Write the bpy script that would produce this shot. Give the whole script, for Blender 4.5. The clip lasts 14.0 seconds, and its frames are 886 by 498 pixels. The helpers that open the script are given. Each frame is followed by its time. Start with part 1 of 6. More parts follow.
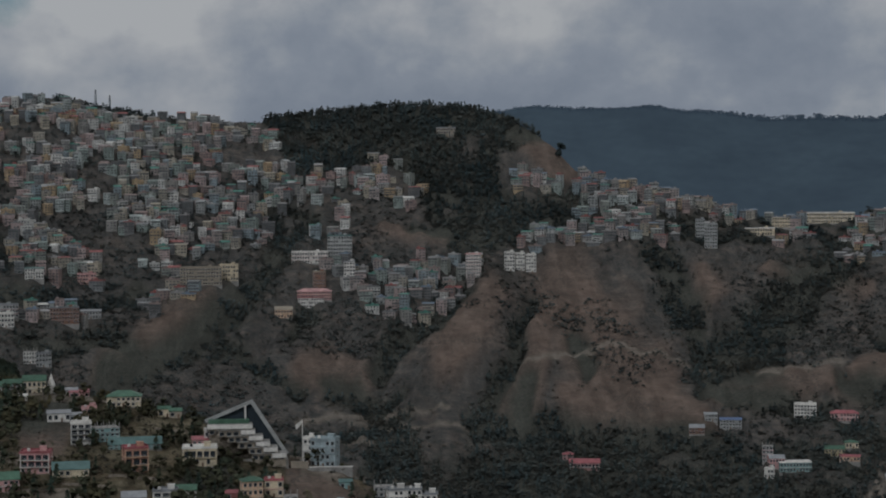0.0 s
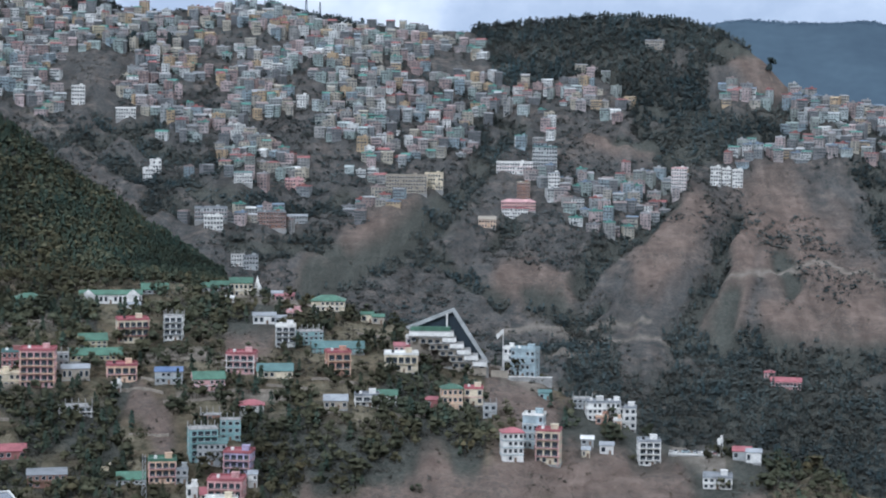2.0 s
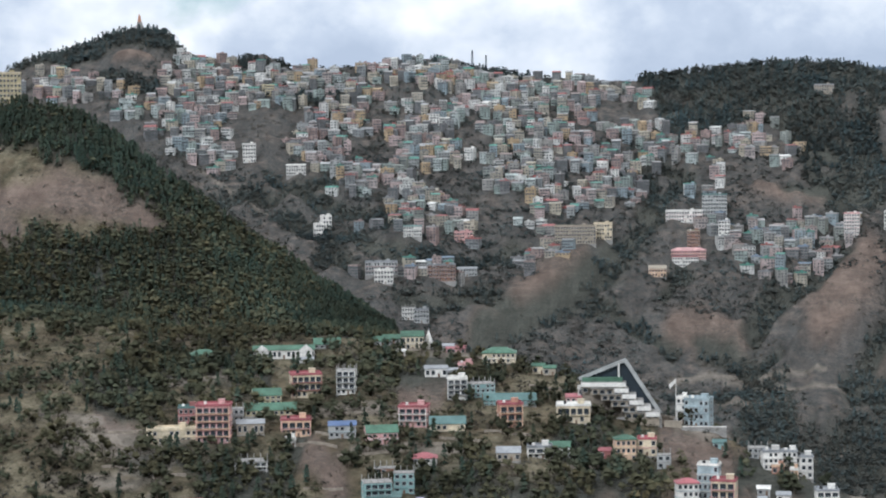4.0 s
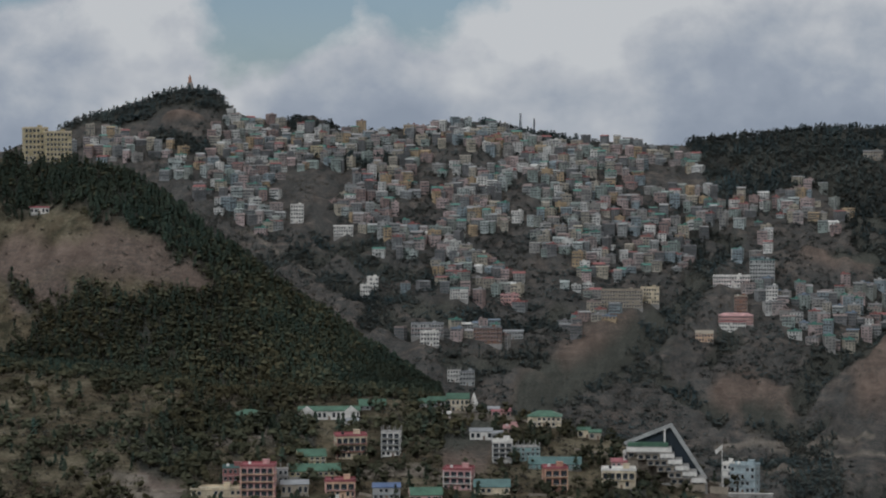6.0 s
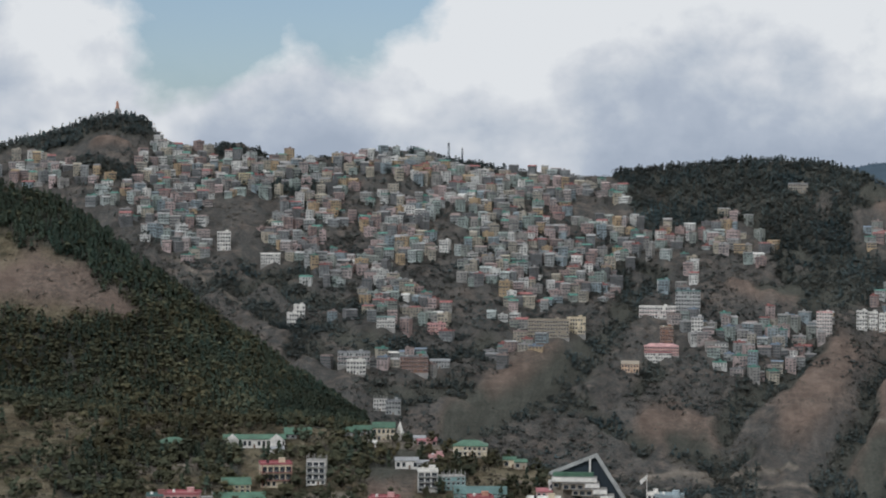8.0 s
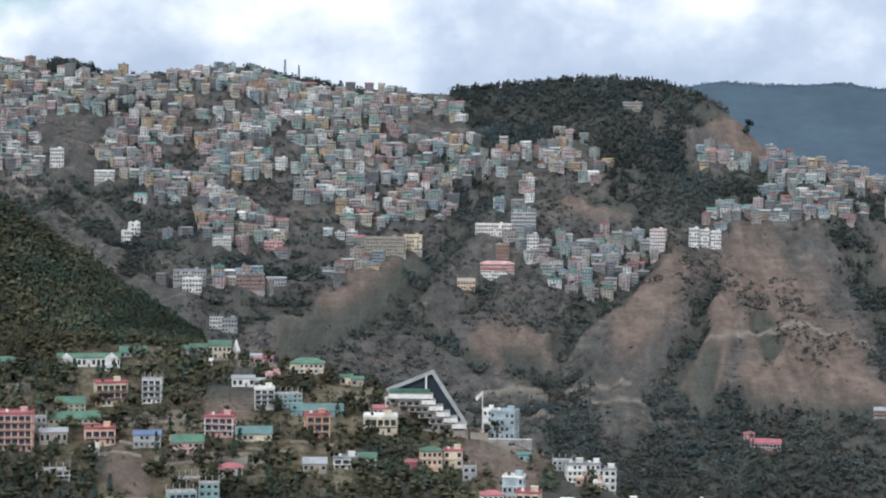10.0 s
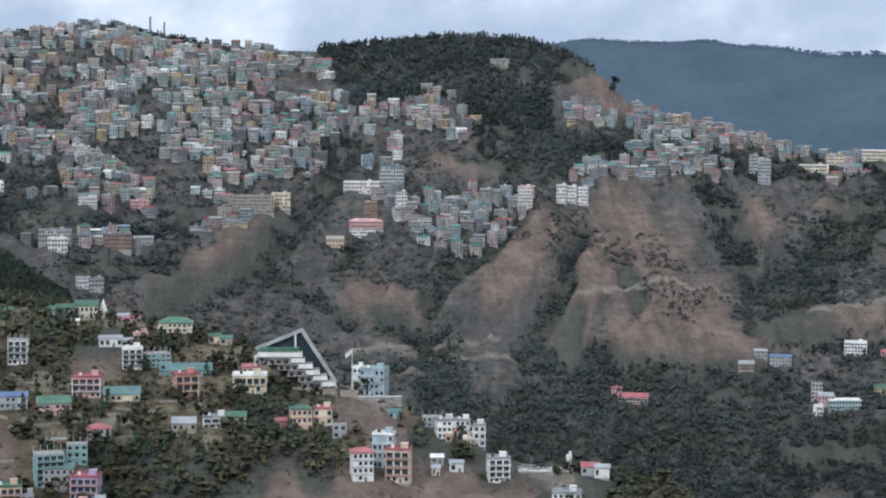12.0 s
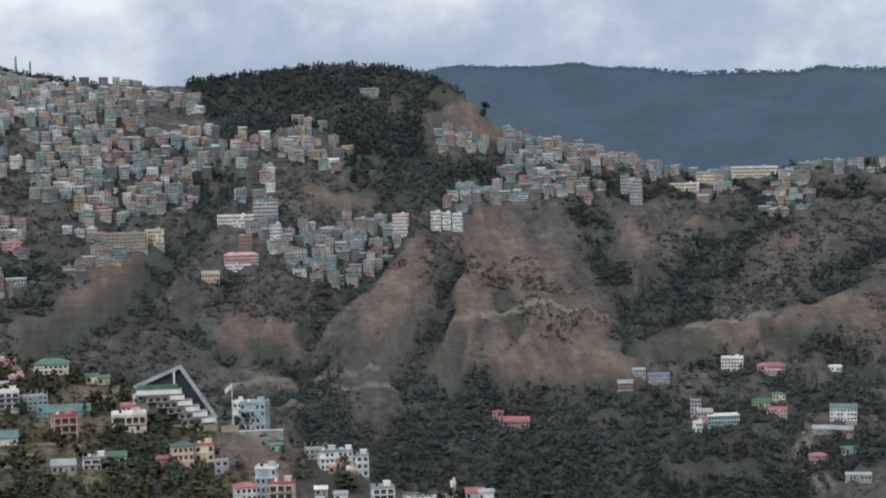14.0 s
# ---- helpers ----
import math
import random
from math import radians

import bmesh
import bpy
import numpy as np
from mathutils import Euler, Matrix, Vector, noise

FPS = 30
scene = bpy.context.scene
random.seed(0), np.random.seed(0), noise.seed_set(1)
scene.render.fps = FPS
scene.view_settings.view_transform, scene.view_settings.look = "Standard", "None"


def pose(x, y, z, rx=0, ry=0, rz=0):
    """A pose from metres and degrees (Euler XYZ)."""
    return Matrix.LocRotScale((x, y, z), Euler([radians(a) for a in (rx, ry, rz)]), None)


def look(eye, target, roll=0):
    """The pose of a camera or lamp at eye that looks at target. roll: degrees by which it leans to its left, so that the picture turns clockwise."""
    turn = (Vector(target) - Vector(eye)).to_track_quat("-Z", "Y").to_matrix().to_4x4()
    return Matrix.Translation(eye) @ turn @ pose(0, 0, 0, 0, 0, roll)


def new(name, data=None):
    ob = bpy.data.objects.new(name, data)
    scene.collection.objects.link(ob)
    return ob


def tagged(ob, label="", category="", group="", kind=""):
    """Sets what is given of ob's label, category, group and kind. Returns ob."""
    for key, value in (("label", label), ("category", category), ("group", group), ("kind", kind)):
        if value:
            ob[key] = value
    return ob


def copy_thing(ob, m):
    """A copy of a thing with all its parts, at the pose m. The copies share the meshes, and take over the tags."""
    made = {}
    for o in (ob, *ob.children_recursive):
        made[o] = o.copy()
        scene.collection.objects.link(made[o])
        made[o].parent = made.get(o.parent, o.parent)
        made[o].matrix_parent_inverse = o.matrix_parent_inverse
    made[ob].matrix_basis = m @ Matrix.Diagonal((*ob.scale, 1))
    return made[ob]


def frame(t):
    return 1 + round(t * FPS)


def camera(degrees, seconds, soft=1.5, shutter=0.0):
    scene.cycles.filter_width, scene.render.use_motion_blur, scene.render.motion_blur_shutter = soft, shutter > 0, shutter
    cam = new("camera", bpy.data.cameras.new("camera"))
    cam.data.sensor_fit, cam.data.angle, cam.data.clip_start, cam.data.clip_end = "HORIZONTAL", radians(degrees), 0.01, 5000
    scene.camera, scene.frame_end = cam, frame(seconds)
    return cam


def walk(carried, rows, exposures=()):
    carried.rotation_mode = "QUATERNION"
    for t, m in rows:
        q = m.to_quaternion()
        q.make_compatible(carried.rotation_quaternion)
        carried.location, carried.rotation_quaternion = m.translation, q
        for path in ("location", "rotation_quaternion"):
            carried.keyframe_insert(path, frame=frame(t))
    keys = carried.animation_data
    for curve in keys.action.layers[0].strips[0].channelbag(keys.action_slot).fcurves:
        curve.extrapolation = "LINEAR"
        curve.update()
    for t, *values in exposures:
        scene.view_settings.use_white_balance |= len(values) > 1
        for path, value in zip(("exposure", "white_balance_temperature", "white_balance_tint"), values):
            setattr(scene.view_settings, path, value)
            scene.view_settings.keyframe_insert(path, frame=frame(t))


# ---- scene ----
def aim(pan, tilt, roll):
    """The camera on its tripod at the viewpoint: pan to the left, tilt up and lean, in degrees."""
    return pose(0, 0, 0, 0, 0, pan) @ pose(0, 0, 0, 90 + tilt) @ pose(0, 0, 0, 0, 0, roll)


cam = camera(24.585, 14.0, soft=2.0)
PATH = [
    (0.0, aim(-3.981, -2.388, -0.384)),
    (0.5, aim(-2.651, -3.012, -0.107)),
    (1.0, aim(-1.262, -3.652, 0.237)),
    (1.5, aim(-0.000, -4.102, 0.524)),
    (2.0, aim(1.764, -4.903, 0.689)),
    (2.5, aim(4.097, -5.461, -0.047)),
    (3.0, aim(5.424, -4.491, -0.727)),
    (3.5, aim(6.007, -3.591, -0.749)),
    (4.0, aim(6.553, -3.451, -0.699)),
    (4.2, aim(6.914, -3.591, -0.793)),
    (6.3, aim(7.870, -1.214, -0.098)),
    (6.5, aim(7.541, -0.945, 0.154)),
    (7.0, aim(6.888, -0.662, 0.239)),
    (9.3, aim(3.177, -1.971, 0.787)),
    (9.5, aim(2.593, -2.253, 0.749)),
    (10.0, aim(1.190, -3.149, 0.577)),
    (10.5, aim(-0.044, -3.858, 0.407)),
    (11.0, aim(-1.022, -4.265, 0.360)),
    (11.5, aim(-1.987, -4.348, 0.497)),
    (12.0, aim(-2.529, -4.315, 0.433)),
    (12.5, aim(-3.387, -4.470, 0.203)),
    (13.0, aim(-4.383, -4.508, -0.083)),
    (13.5, aim(-5.114, -3.765, -0.800)),
    (14.0, aim(-6.034, -3.532, -1.371)),
]
# the picture's brightness as the camera meters its way along, at one cool white balance
EXPOSURES = [
    (0.0, -1.88, 5590, 10), (0.3, -1.45, 5540, 10), (0.6, -0.52, 5440, 10), (1.0, -0.05, 5240, 10), (1.5, 0.17, 5140, 10), (2.0, -0.32, 5020, 10), (2.3, 0.00, 5010, 10), (2.5, 0.25, 5090, 10), (3.0, 0.10, 5130, 10),
    (3.5, -0.63, 5340, 10), (3.8, -0.30, 5440, 10), (4.2, -0.30, 5440, 10), (5.2, -0.80, 5590, 10), (6.3, -1.41, 5610, 10), (6.6, -1.31, 5610, 10), (7.0, -0.90, 5640, 10), (7.2, -0.85, 5640, 10), (9.3, -0.83, 5590, 10),
    (10.0, -0.25, 5390, 10), (10.5, 0.12, 5140, 10), (11.0, 0.04, 5270, 10), (11.5, -0.30, 5240, 10), (12.5, -0.35, 5220, 10), (13.5, -0.35, 5370, 10), (14.0, -0.65, 5470, 10)]
walk(cam, PATH, EXPOSURES)


# ---- sky, clouds and sun ----
def build_world():
    world = bpy.data.worlds.new("sky")
    scene.world = world
    world.use_nodes = True
    nt = world.node_tree
    nt.nodes.clear()
    N, L = nt.nodes.new, nt.links.new
    out, bg = N("ShaderNodeOutputWorld"), N("ShaderNodeBackground")
    sky = N("ShaderNodeTexSky")
    sky.sky_type, sky.sun_disc = "NISHITA", False
    sky.sun_elevation, sky.sun_rotation = radians(38), radians(200)
    sky_gain = N("ShaderNodeVectorMath")
    sky_gain.operation = "SCALE"
    sky_gain.inputs["Scale"].default_value = 0.085
    L(sky.outputs[0], sky_gain.inputs[0])
    coord = N("ShaderNodeTexCoord")
    stretch = N("ShaderNodeMapping")
    stretch.inputs["Scale"].default_value = (8.5, 8.5, 11.0)
    L(coord.outputs["Generated"], stretch.inputs["Vector"])

    def cloud_noise(scale, detail, rough, seed):
        n = N("ShaderNodeTexNoise")
        n.noise_dimensions = "4D"
        n.inputs["W"].default_value, n.inputs["Scale"].default_value = seed, scale
        n.inputs["Detail"].default_value, n.inputs["Roughness"].default_value = detail, rough
        n.inputs["Distortion"].default_value = 0.12
        L(stretch.outputs[0], n.inputs["Vector"])
        return n

    def ramp(source, stops):
        r = N("ShaderNodeValToRGB")
        el = r.color_ramp.elements
        while len(el) < len(stops):
            el.new(0.5)
        for e, (pos, col) in zip(el, stops):
            e.position, e.color = pos, (*col, 1)
        L(source, r.inputs["Fac"])
        return r

    banks, puffs, body = cloud_noise(1.25, 10, 0.5, 2.3), cloud_noise(3.4, 9, 0.55, 6.1), N("ShaderNodeMath")
    body.operation = "MULTIPLY_ADD"
    body.inputs[1].default_value = 0.46
    level = N("ShaderNodeMath")
    level.operation = "SUBTRACT"
    level.inputs[1].default_value = 0.23
    L(puffs.outputs["Fac"], body.inputs[0])
    L(banks.outputs["Fac"], level.inputs[0])
    L(level.outputs[0], body.inputs[2])
    # greyer towards the horizon, brighter tops higher up
    height, lift = N("ShaderNodeSeparateXYZ"), N("ShaderNodeMath")
    L(coord.outputs["Generated"], height.inputs[0])
    lift.operation = "MULTIPLY_ADD"
    lift.inputs[1].default_value = 2.8
    L(height.outputs["Z"], lift.inputs[0])
    L(body.outputs[0], lift.inputs[2])
    lowered, capped = N("ShaderNodeMath"), N("ShaderNodeMath")
    lowered.operation, capped.operation = "SUBTRACT", "MINIMUM"
    lowered.inputs[1].default_value, capped.inputs[1].default_value = 0.138, 0.66
    L(lift.outputs[0], lowered.inputs[0])
    L(lowered.outputs[0], capped.inputs[0])
    shade = ramp(capped.outputs[0], [(0.34, (0.46, 0.485, 0.515)), (0.45, (0.55, 0.565, 0.58)), (0.51, (0.65, 0.65, 0.635)), (0.58, (0.79, 0.76, 0.71)), (0.66, (0.96, 0.905, 0.81))])
    # the opening in the cloud over the temple knoll
    gap = None
    for b, e, size in ((12.3, 6.3, 3.0), (8.6, 6.5, 2.6), (19.6, 6.2, 1.9), (15.0, 8.5, 3.0)):
        d = Vector((-math.sin(radians(b)) * math.cos(radians(e)), math.cos(radians(b)) * math.cos(radians(e)), math.sin(radians(e))))
        dist = N("ShaderNodeVectorMath")
        dist.operation = "DISTANCE"
        dist.inputs[1].default_value = d
        L(coord.outputs["Generated"], dist.inputs[0])
        m = N("ShaderNodeMath")
        m.operation = "MULTIPLY_ADD"
        m.inputs[1].default_value, m.inputs[2].default_value = -1.0 / radians(size), 1.0
        L(dist.outputs["Value"], m.inputs[0])
        if gap is None:
            gap = m
        else:
            mx = N("ShaderNodeMath")
            mx.operation = "MAXIMUM"
            L(gap.outputs[0], mx.inputs[0])
            L(m.outputs[0], mx.inputs[1])
            gap = mx
    ragged = cloud_noise(2.0, 10, 0.55, 8.4)
    edge = N("ShaderNodeMath")
    edge.operation = "MULTIPLY_ADD"
    edge.inputs[1].default_value = -2.6
    L(ragged.outputs["Fac"], edge.inputs[0])
    off = N("ShaderNodeMath")
    off.operation = "ADD"
    off.inputs[1].default_value = 1.3
    L(gap.outputs[0], off.inputs[0])
    L(off.outputs[0], edge.inputs[2])
    veil = N("ShaderNodeMapRange")
    veil.inputs["From Min"].default_value, veil.inputs["From Max"].default_value = 0.0, 0.4
    veil.inputs["To Min"].default_value, veil.inputs["To Max"].default_value = 0.0, 0.9
    L(edge.outputs[0], veil.inputs["Value"])
    mix = N("ShaderNodeMix")
    mix.data_type = "RGBA"
    L(veil.outputs[0], mix.inputs["Factor"])
    L(shade.outputs["Color"], mix.inputs["A"])
    L(sky_gain.outputs[0], mix.inputs["B"])
    L(mix.outputs["Result"], bg.inputs["Color"])
    bg.inputs["Strength"].default_value = 1.5
    L(bg.outputs[0], out.inputs["Surface"])


build_world()
sun = new("sun", bpy.data.lights.new("sun", "SUN"))
sun.data.energy, sun.data.angle, sun.data.color = 2.1, radians(14), (1.0, 0.95, 0.88)
sun.matrix_world = look((-300, -400, 1088), (200, 900, 0))


# ---- materials ----
def material(name, base, rough=0.85, vary=0.25, size=6.0, fine=0.8, bump=0.2, metal=0.0, by_object=0.0, palette=None, tint=None, spec=0.3):
    """A procedural surface: base colour with stains at two scales, a little relief, and a shift from piece to piece."""
    m = bpy.data.materials.new(name)
    m.use_nodes = True
    nt = m.node_tree
    N, L = nt.nodes.new, nt.links.new
    bsdf = nt.nodes["Principled BSDF"]
    bsdf.inputs["Roughness"].default_value, bsdf.inputs["Metallic"].default_value = rough, metal
    bsdf.inputs["Specular IOR Level"].default_value = spec
    geo = N("ShaderNodeNewGeometry")

    def noise_at(scale_m, detail):
        n = N("ShaderNodeTexNoise")
        n.inputs["Scale"].default_value, n.inputs["Detail"].default_value = 1.0 / scale_m, detail
        L(geo.outputs["Position"], n.inputs["Vector"])
        return n

    big, small = noise_at(size, 4), noise_at(fine, 3)
    if palette:
        pick = N("ShaderNodeValToRGB")
        pick.color_ramp.interpolation = "CONSTANT"
        el = pick.color_ramp.elements
        while len(el) < len(palette):
            el.new(0.5)
        for k, (e, c) in enumerate(zip(el, palette)):
            e.position, e.color = k / len(palette), (*c, 1)
        info = N("ShaderNodeObjectInfo")
        L(info.outputs["Random"], pick.inputs["Fac"])
        source = pick.outputs["Color"]
    else:
        rgb = N("ShaderNodeRGB")
        rgb.outputs[0].default_value = (*base, 1)
        source = rgb.outputs[0]
    if tint:
        attr = N("ShaderNodeAttribute")
        attr.attribute_name = tint
        mul = N("ShaderNodeMix")
        mul.data_type, mul.blend_type = "RGBA", "MULTIPLY"
        mul.inputs["Factor"].default_value = 1.0
        L(source, mul.inputs["A"])
        L(attr.outputs["Color"], mul.inputs["B"])
        source = mul.outputs["Result"]
    gain = None
    for n, amount in ((big, vary), (small, vary * 0.7)):
        rng = N("ShaderNodeMapRange")
        rng.inputs["From Min"].default_value, rng.inputs["From Max"].default_value = 0.28, 0.72
        rng.inputs["To Min"].default_value, rng.inputs["To Max"].default_value = 1 - amount, 1 + amount * 0.6
        L(n.outputs["Fac"], rng.inputs["Value"])
        if gain is None:
            gain = rng.outputs[0]
        else:
            mm = N("ShaderNodeMath")
            mm.operation = "MULTIPLY"
            L(gain, mm.inputs[0])
            L(rng.outputs[0], mm.inputs[1])
            gain = mm.outputs[0]
    if by_object:
        info = N("ShaderNodeObjectInfo")
        rng = N("ShaderNodeMapRange")
        rng.inputs["To Min"].default_value, rng.inputs["To Max"].default_value = 1 - by_object, 1 + by_object
        L(info.outputs["Random"], rng.inputs["Value"])
        mm = N("ShaderNodeMath")
        mm.operation = "MULTIPLY"
        L(gain, mm.inputs[0])
        L(rng.outputs[0], mm.inputs[1])
        gain = mm.outputs[0]
    scale = N("ShaderNodeVectorMath")
    scale.operation = "SCALE"
    L(source, scale.inputs[0])
    L(gain, scale.inputs["Scale"])
    L(scale.outputs[0], bsdf.inputs["Base Color"])
    if bump:
        b = N("ShaderNodeBump")
        b.inputs["Strength"].default_value, b.inputs["Distance"].default_value = bump, fine * 0.3
        L(small.outputs["Fac"], b.inputs["Height"])
        L(b.outputs[0], bsdf.inputs["Normal"])
    return m


def foliage_material(name, base):
    """Leaves that let some light through; each crown is shaded as one soft body."""
    m = material(name, base, 0.9, 0.35, 22, 2.2, 0.0, tint="tint", spec=0.08)
    nt = m.node_tree
    N, L = nt.nodes.new, nt.links.new
    bsdf, out = nt.nodes["Principled BSDF"], nt.nodes["Material Output"]
    attr, turn, mix, glow = N("ShaderNodeAttribute"), N("ShaderNodeVectorTransform"), N("ShaderNodeMixShader"), N("ShaderNodeBsdfTranslucent")
    attr.attribute_name = "crown_normal"
    turn.vector_type, turn.convert_from, turn.convert_to = "NORMAL", "OBJECT", "WORLD"
    L(attr.outputs["Vector"], turn.inputs[0])
    L(turn.outputs[0], bsdf.inputs["Normal"])
    L(bsdf.inputs["Base Color"].links[0].from_socket, glow.inputs["Color"])
    mix.inputs["Fac"].default_value = 0.3
    L(bsdf.outputs[0], mix.inputs[1])
    L(glow.outputs[0], mix.inputs[2])
    L(mix.outputs[0], out.inputs["Surface"])
    return m


def ground_material():
    m = bpy.data.materials.new("hillside")
    m.use_nodes = True
    nt = m.node_tree
    N, L = nt.nodes.new, nt.links.new
    bsdf = nt.nodes["Principled BSDF"]
    bsdf.inputs["Roughness"].default_value, bsdf.inputs["Specular IOR Level"].default_value = 0.95, 0.1
    geo, attr, split = N("ShaderNodeNewGeometry"), N("ShaderNodeAttribute"), N("ShaderNodeSeparateColor")
    attr.attribute_name = "cover"
    L(attr.outputs["Color"], split.inputs[0])

    def patches(scale_m, detail, lo, hi, rough=0.6):
        n = N("ShaderNodeTexNoise")
        n.inputs["Scale"].default_value, n.inputs["Detail"].default_value, n.inputs["Roughness"].default_value = 1.0 / scale_m, detail, rough
        L(geo.outputs["Position"], n.inputs["Vector"])
        r = N("ShaderNodeMapRange")
        r.inputs["From Min"].default_value, r.inputs["From Max"].default_value = lo, hi
        L(n.outputs["Fac"], r.inputs["Value"])
        return n, r.outputs[0]

    def mixed(fac, a, b):
        x = N("ShaderNodeMix")
        x.data_type = "RGBA"
        L(fac, x.inputs["Factor"])
        for key, v in (("A", a), ("B", b)):
            if isinstance(v, tuple):
                x.inputs[key].default_value = (*v, 1)
            else:
                L(v, x.inputs[key])
        return x.outputs["Result"]

    _, p_big = patches(45, 6, 0.38, 0.62)
    _, p_mid = patches(11, 6, 0.40, 0.60, 0.7)
    n_small, p_small = patches(2.6, 5, 0.38, 0.66)
    _, p_fields = patches(26, 4, 0.46, 0.60)
    # town hill scrub: its cool grey cast stands in for haze in the air
    scrub = mixed(p_mid, (0.066, 0.069, 0.066), (0.166, 0.141, 0.122))
    scrub = mixed(p_big, scrub, mixed(p_small, (0.064, 0.069, 0.067), (0.128, 0.116, 0.105)))
    # the near slope and the wooded hill: olive turf with straw-coloured fields
    turf = mixed(p_mid, (0.062, 0.058, 0.038), (0.150, 0.121, 0.080))
    turf = mixed(p_fields, turf, mixed(p_small, (0.150, 0.132, 0.086), (0.235, 0.205, 0.145)))
    scrub = mixed(attr.outputs["Alpha"], turf, scrub)
    dry = mixed(p_mid, (0.166, 0.124, 0.101), (0.222, 0.170, 0.139))
    dry = mixed(p_small, mixed(p_big, (0.110, 0.094, 0.081), dry), dry)
    wood = mixed(p_small, (0.066, 0.070, 0.060), (0.100, 0.098, 0.082))
    bare = mixed(p_mid, (0.20, 0.175, 0.145), (0.30, 0.265, 0.22))
    c = mixed(split.outputs["Green"], scrub, dry)
    c = mixed(split.outputs["Red"], c, wood)
    c = mixed(split.outputs["Blue"], c, bare)
    # contour lines of old terraces, goat paths and grass edges
    flat, lines, tone, scaled = N("ShaderNodeMapping"), N("ShaderNodeTexNoise"), N("ShaderNodeMapRange"), N("ShaderNodeVectorMath")
    flat.inputs["Scale"].default_value = (0.03, 0.03, 0.24)
    L(geo.outputs["Position"], flat.inputs["Vector"])
    lines.inputs["Scale"].default_value, lines.inputs["Detail"].default_value = 1.0, 5
    L(flat.outputs[0], lines.inputs["Vector"])
    tone.inputs["From Min"].default_value, tone.inputs["From Max"].default_value = 0.36, 0.64
    tone.inputs["To Min"].default_value, tone.inputs["To Max"].default_value = 0.91, 1.06
    L(lines.outputs["Fac"], tone.inputs["Value"])
    scaled.operation = "SCALE"
    L(c, scaled.inputs[0])
    L(tone.outputs[0], scaled.inputs["Scale"])
    # runnels and sheep-worn lines that run down the slope
    down, rills, wash, worn = N("ShaderNodeMapping"), N("ShaderNodeTexNoise"), N("ShaderNodeMapRange"), N("ShaderNodeVectorMath")
    down.inputs["Scale"].default_value = (0.075, 0.012, 0.018)
    L(geo.outputs["Position"], down.inputs["Vector"])
    rills.inputs["Scale"].default_value, rills.inputs["Detail"].default_value, rills.inputs["Distortion"].default_value = 1.0, 6, 0.6
    L(down.outputs[0], rills.inputs["Vector"])
    wash.inputs["From Min"].default_value, wash.inputs["From Max"].default_value = 0.34, 0.66
    wash.inputs["To Min"].default_value, wash.inputs["To Max"].default_value = 0.76, 1.14
    L(rills.outputs["Fac"], wash.inputs["Value"])
    worn.operation = "SCALE"
    L(scaled.outputs[0], worn.inputs[0])
    L(wash.outputs[0], worn.inputs["Scale"])
    L(worn.outputs[0], bsdf.inputs["Base Color"])
    b = N("ShaderNodeBump")
    b.inputs["Strength"].default_value, b.inputs["Distance"].default_value = 1.0, 2.6
    L(n_small.outputs["Fac"], b.inputs["Height"])
    L(b.outputs[0], bsdf.inputs["Normal"])
    return m


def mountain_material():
    """Forest as seen through miles of blue air; the haze is a glow in the material."""
    m = material("distant_forest_haze_glow", (0.030, 0.042, 0.046), 1.0, 0.35, 160, 28, 0.0, spec=0.0)
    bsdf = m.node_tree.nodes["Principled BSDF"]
    # blue air haze put in as emission
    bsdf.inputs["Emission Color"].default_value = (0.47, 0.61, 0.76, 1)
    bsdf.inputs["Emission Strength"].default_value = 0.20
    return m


PASTELS = [(0.70, 0.69, 0.65), (0.34, 0.35, 0.34), (0.40, 0.35, 0.33), (0.32, 0.37, 0.34), (0.28, 0.33, 0.35), (0.44, 0.40, 0.32), (0.15, 0.15, 0.15),
           (0.58, 0.58, 0.55), (0.32, 0.31, 0.29), (0.30, 0.32, 0.29), (0.34, 0.26, 0.24), (0.40, 0.37, 0.31), (0.20, 0.20, 0.20), (0.42, 0.46, 0.44),
           (0.24, 0.25, 0.25), (0.46, 0.37, 0.35), (0.44, 0.34, 0.22)]
HILL = ground_material()
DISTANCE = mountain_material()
TOWN_WALL = material("painted_render", (0.5, 0.5, 0.5), 0.85, 0.34, 6, 1.3, 0.15, palette=PASTELS)
PAINTS = [material("render_%s" % n, c, 0.85, 0.34, 6, 1.3, 0.15) for n, c in zip("abcdefghijklmnopq", PASTELS)]
CONCRETE = material("concrete", (0.33, 0.32, 0.30), 0.9, 0.3, 4, 0.7, 0.3)
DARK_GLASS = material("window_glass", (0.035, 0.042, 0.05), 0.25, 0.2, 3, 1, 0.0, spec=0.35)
# far panes lightened: haze and reflected sky are put into the base colour
TOWN_GLASS = material("hazed_window_glass", (0.10, 0.11, 0.115), 0.3, 0.3, 5, 1.5, 0.0, spec=0.4)
FRAME_WHITE = material("window_frame_paint", (0.52, 0.51, 0.49), 0.6, 0.12, 3, 0.4, 0.0)
TIN_GREEN = material("green_sheet_roof", (0.085, 0.165, 0.112), 0.55, 0.3, 5, 0.9, 0.25, by_object=0.15)
TIN_RED = material("red_sheet_roof", (0.36, 0.125, 0.135), 0.55, 0.3, 5, 0.9, 0.25, by_object=0.15)
TIN_GREY = material("grey_sheet_roof", (0.30, 0.31, 0.32), 0.5, 0.3, 5, 0.9, 0.25, by_object=0.2)
TIN_BLUE = material("blue_sheet_roof", (0.12, 0.18, 0.33), 0.55, 0.25, 5, 0.9, 0.25)
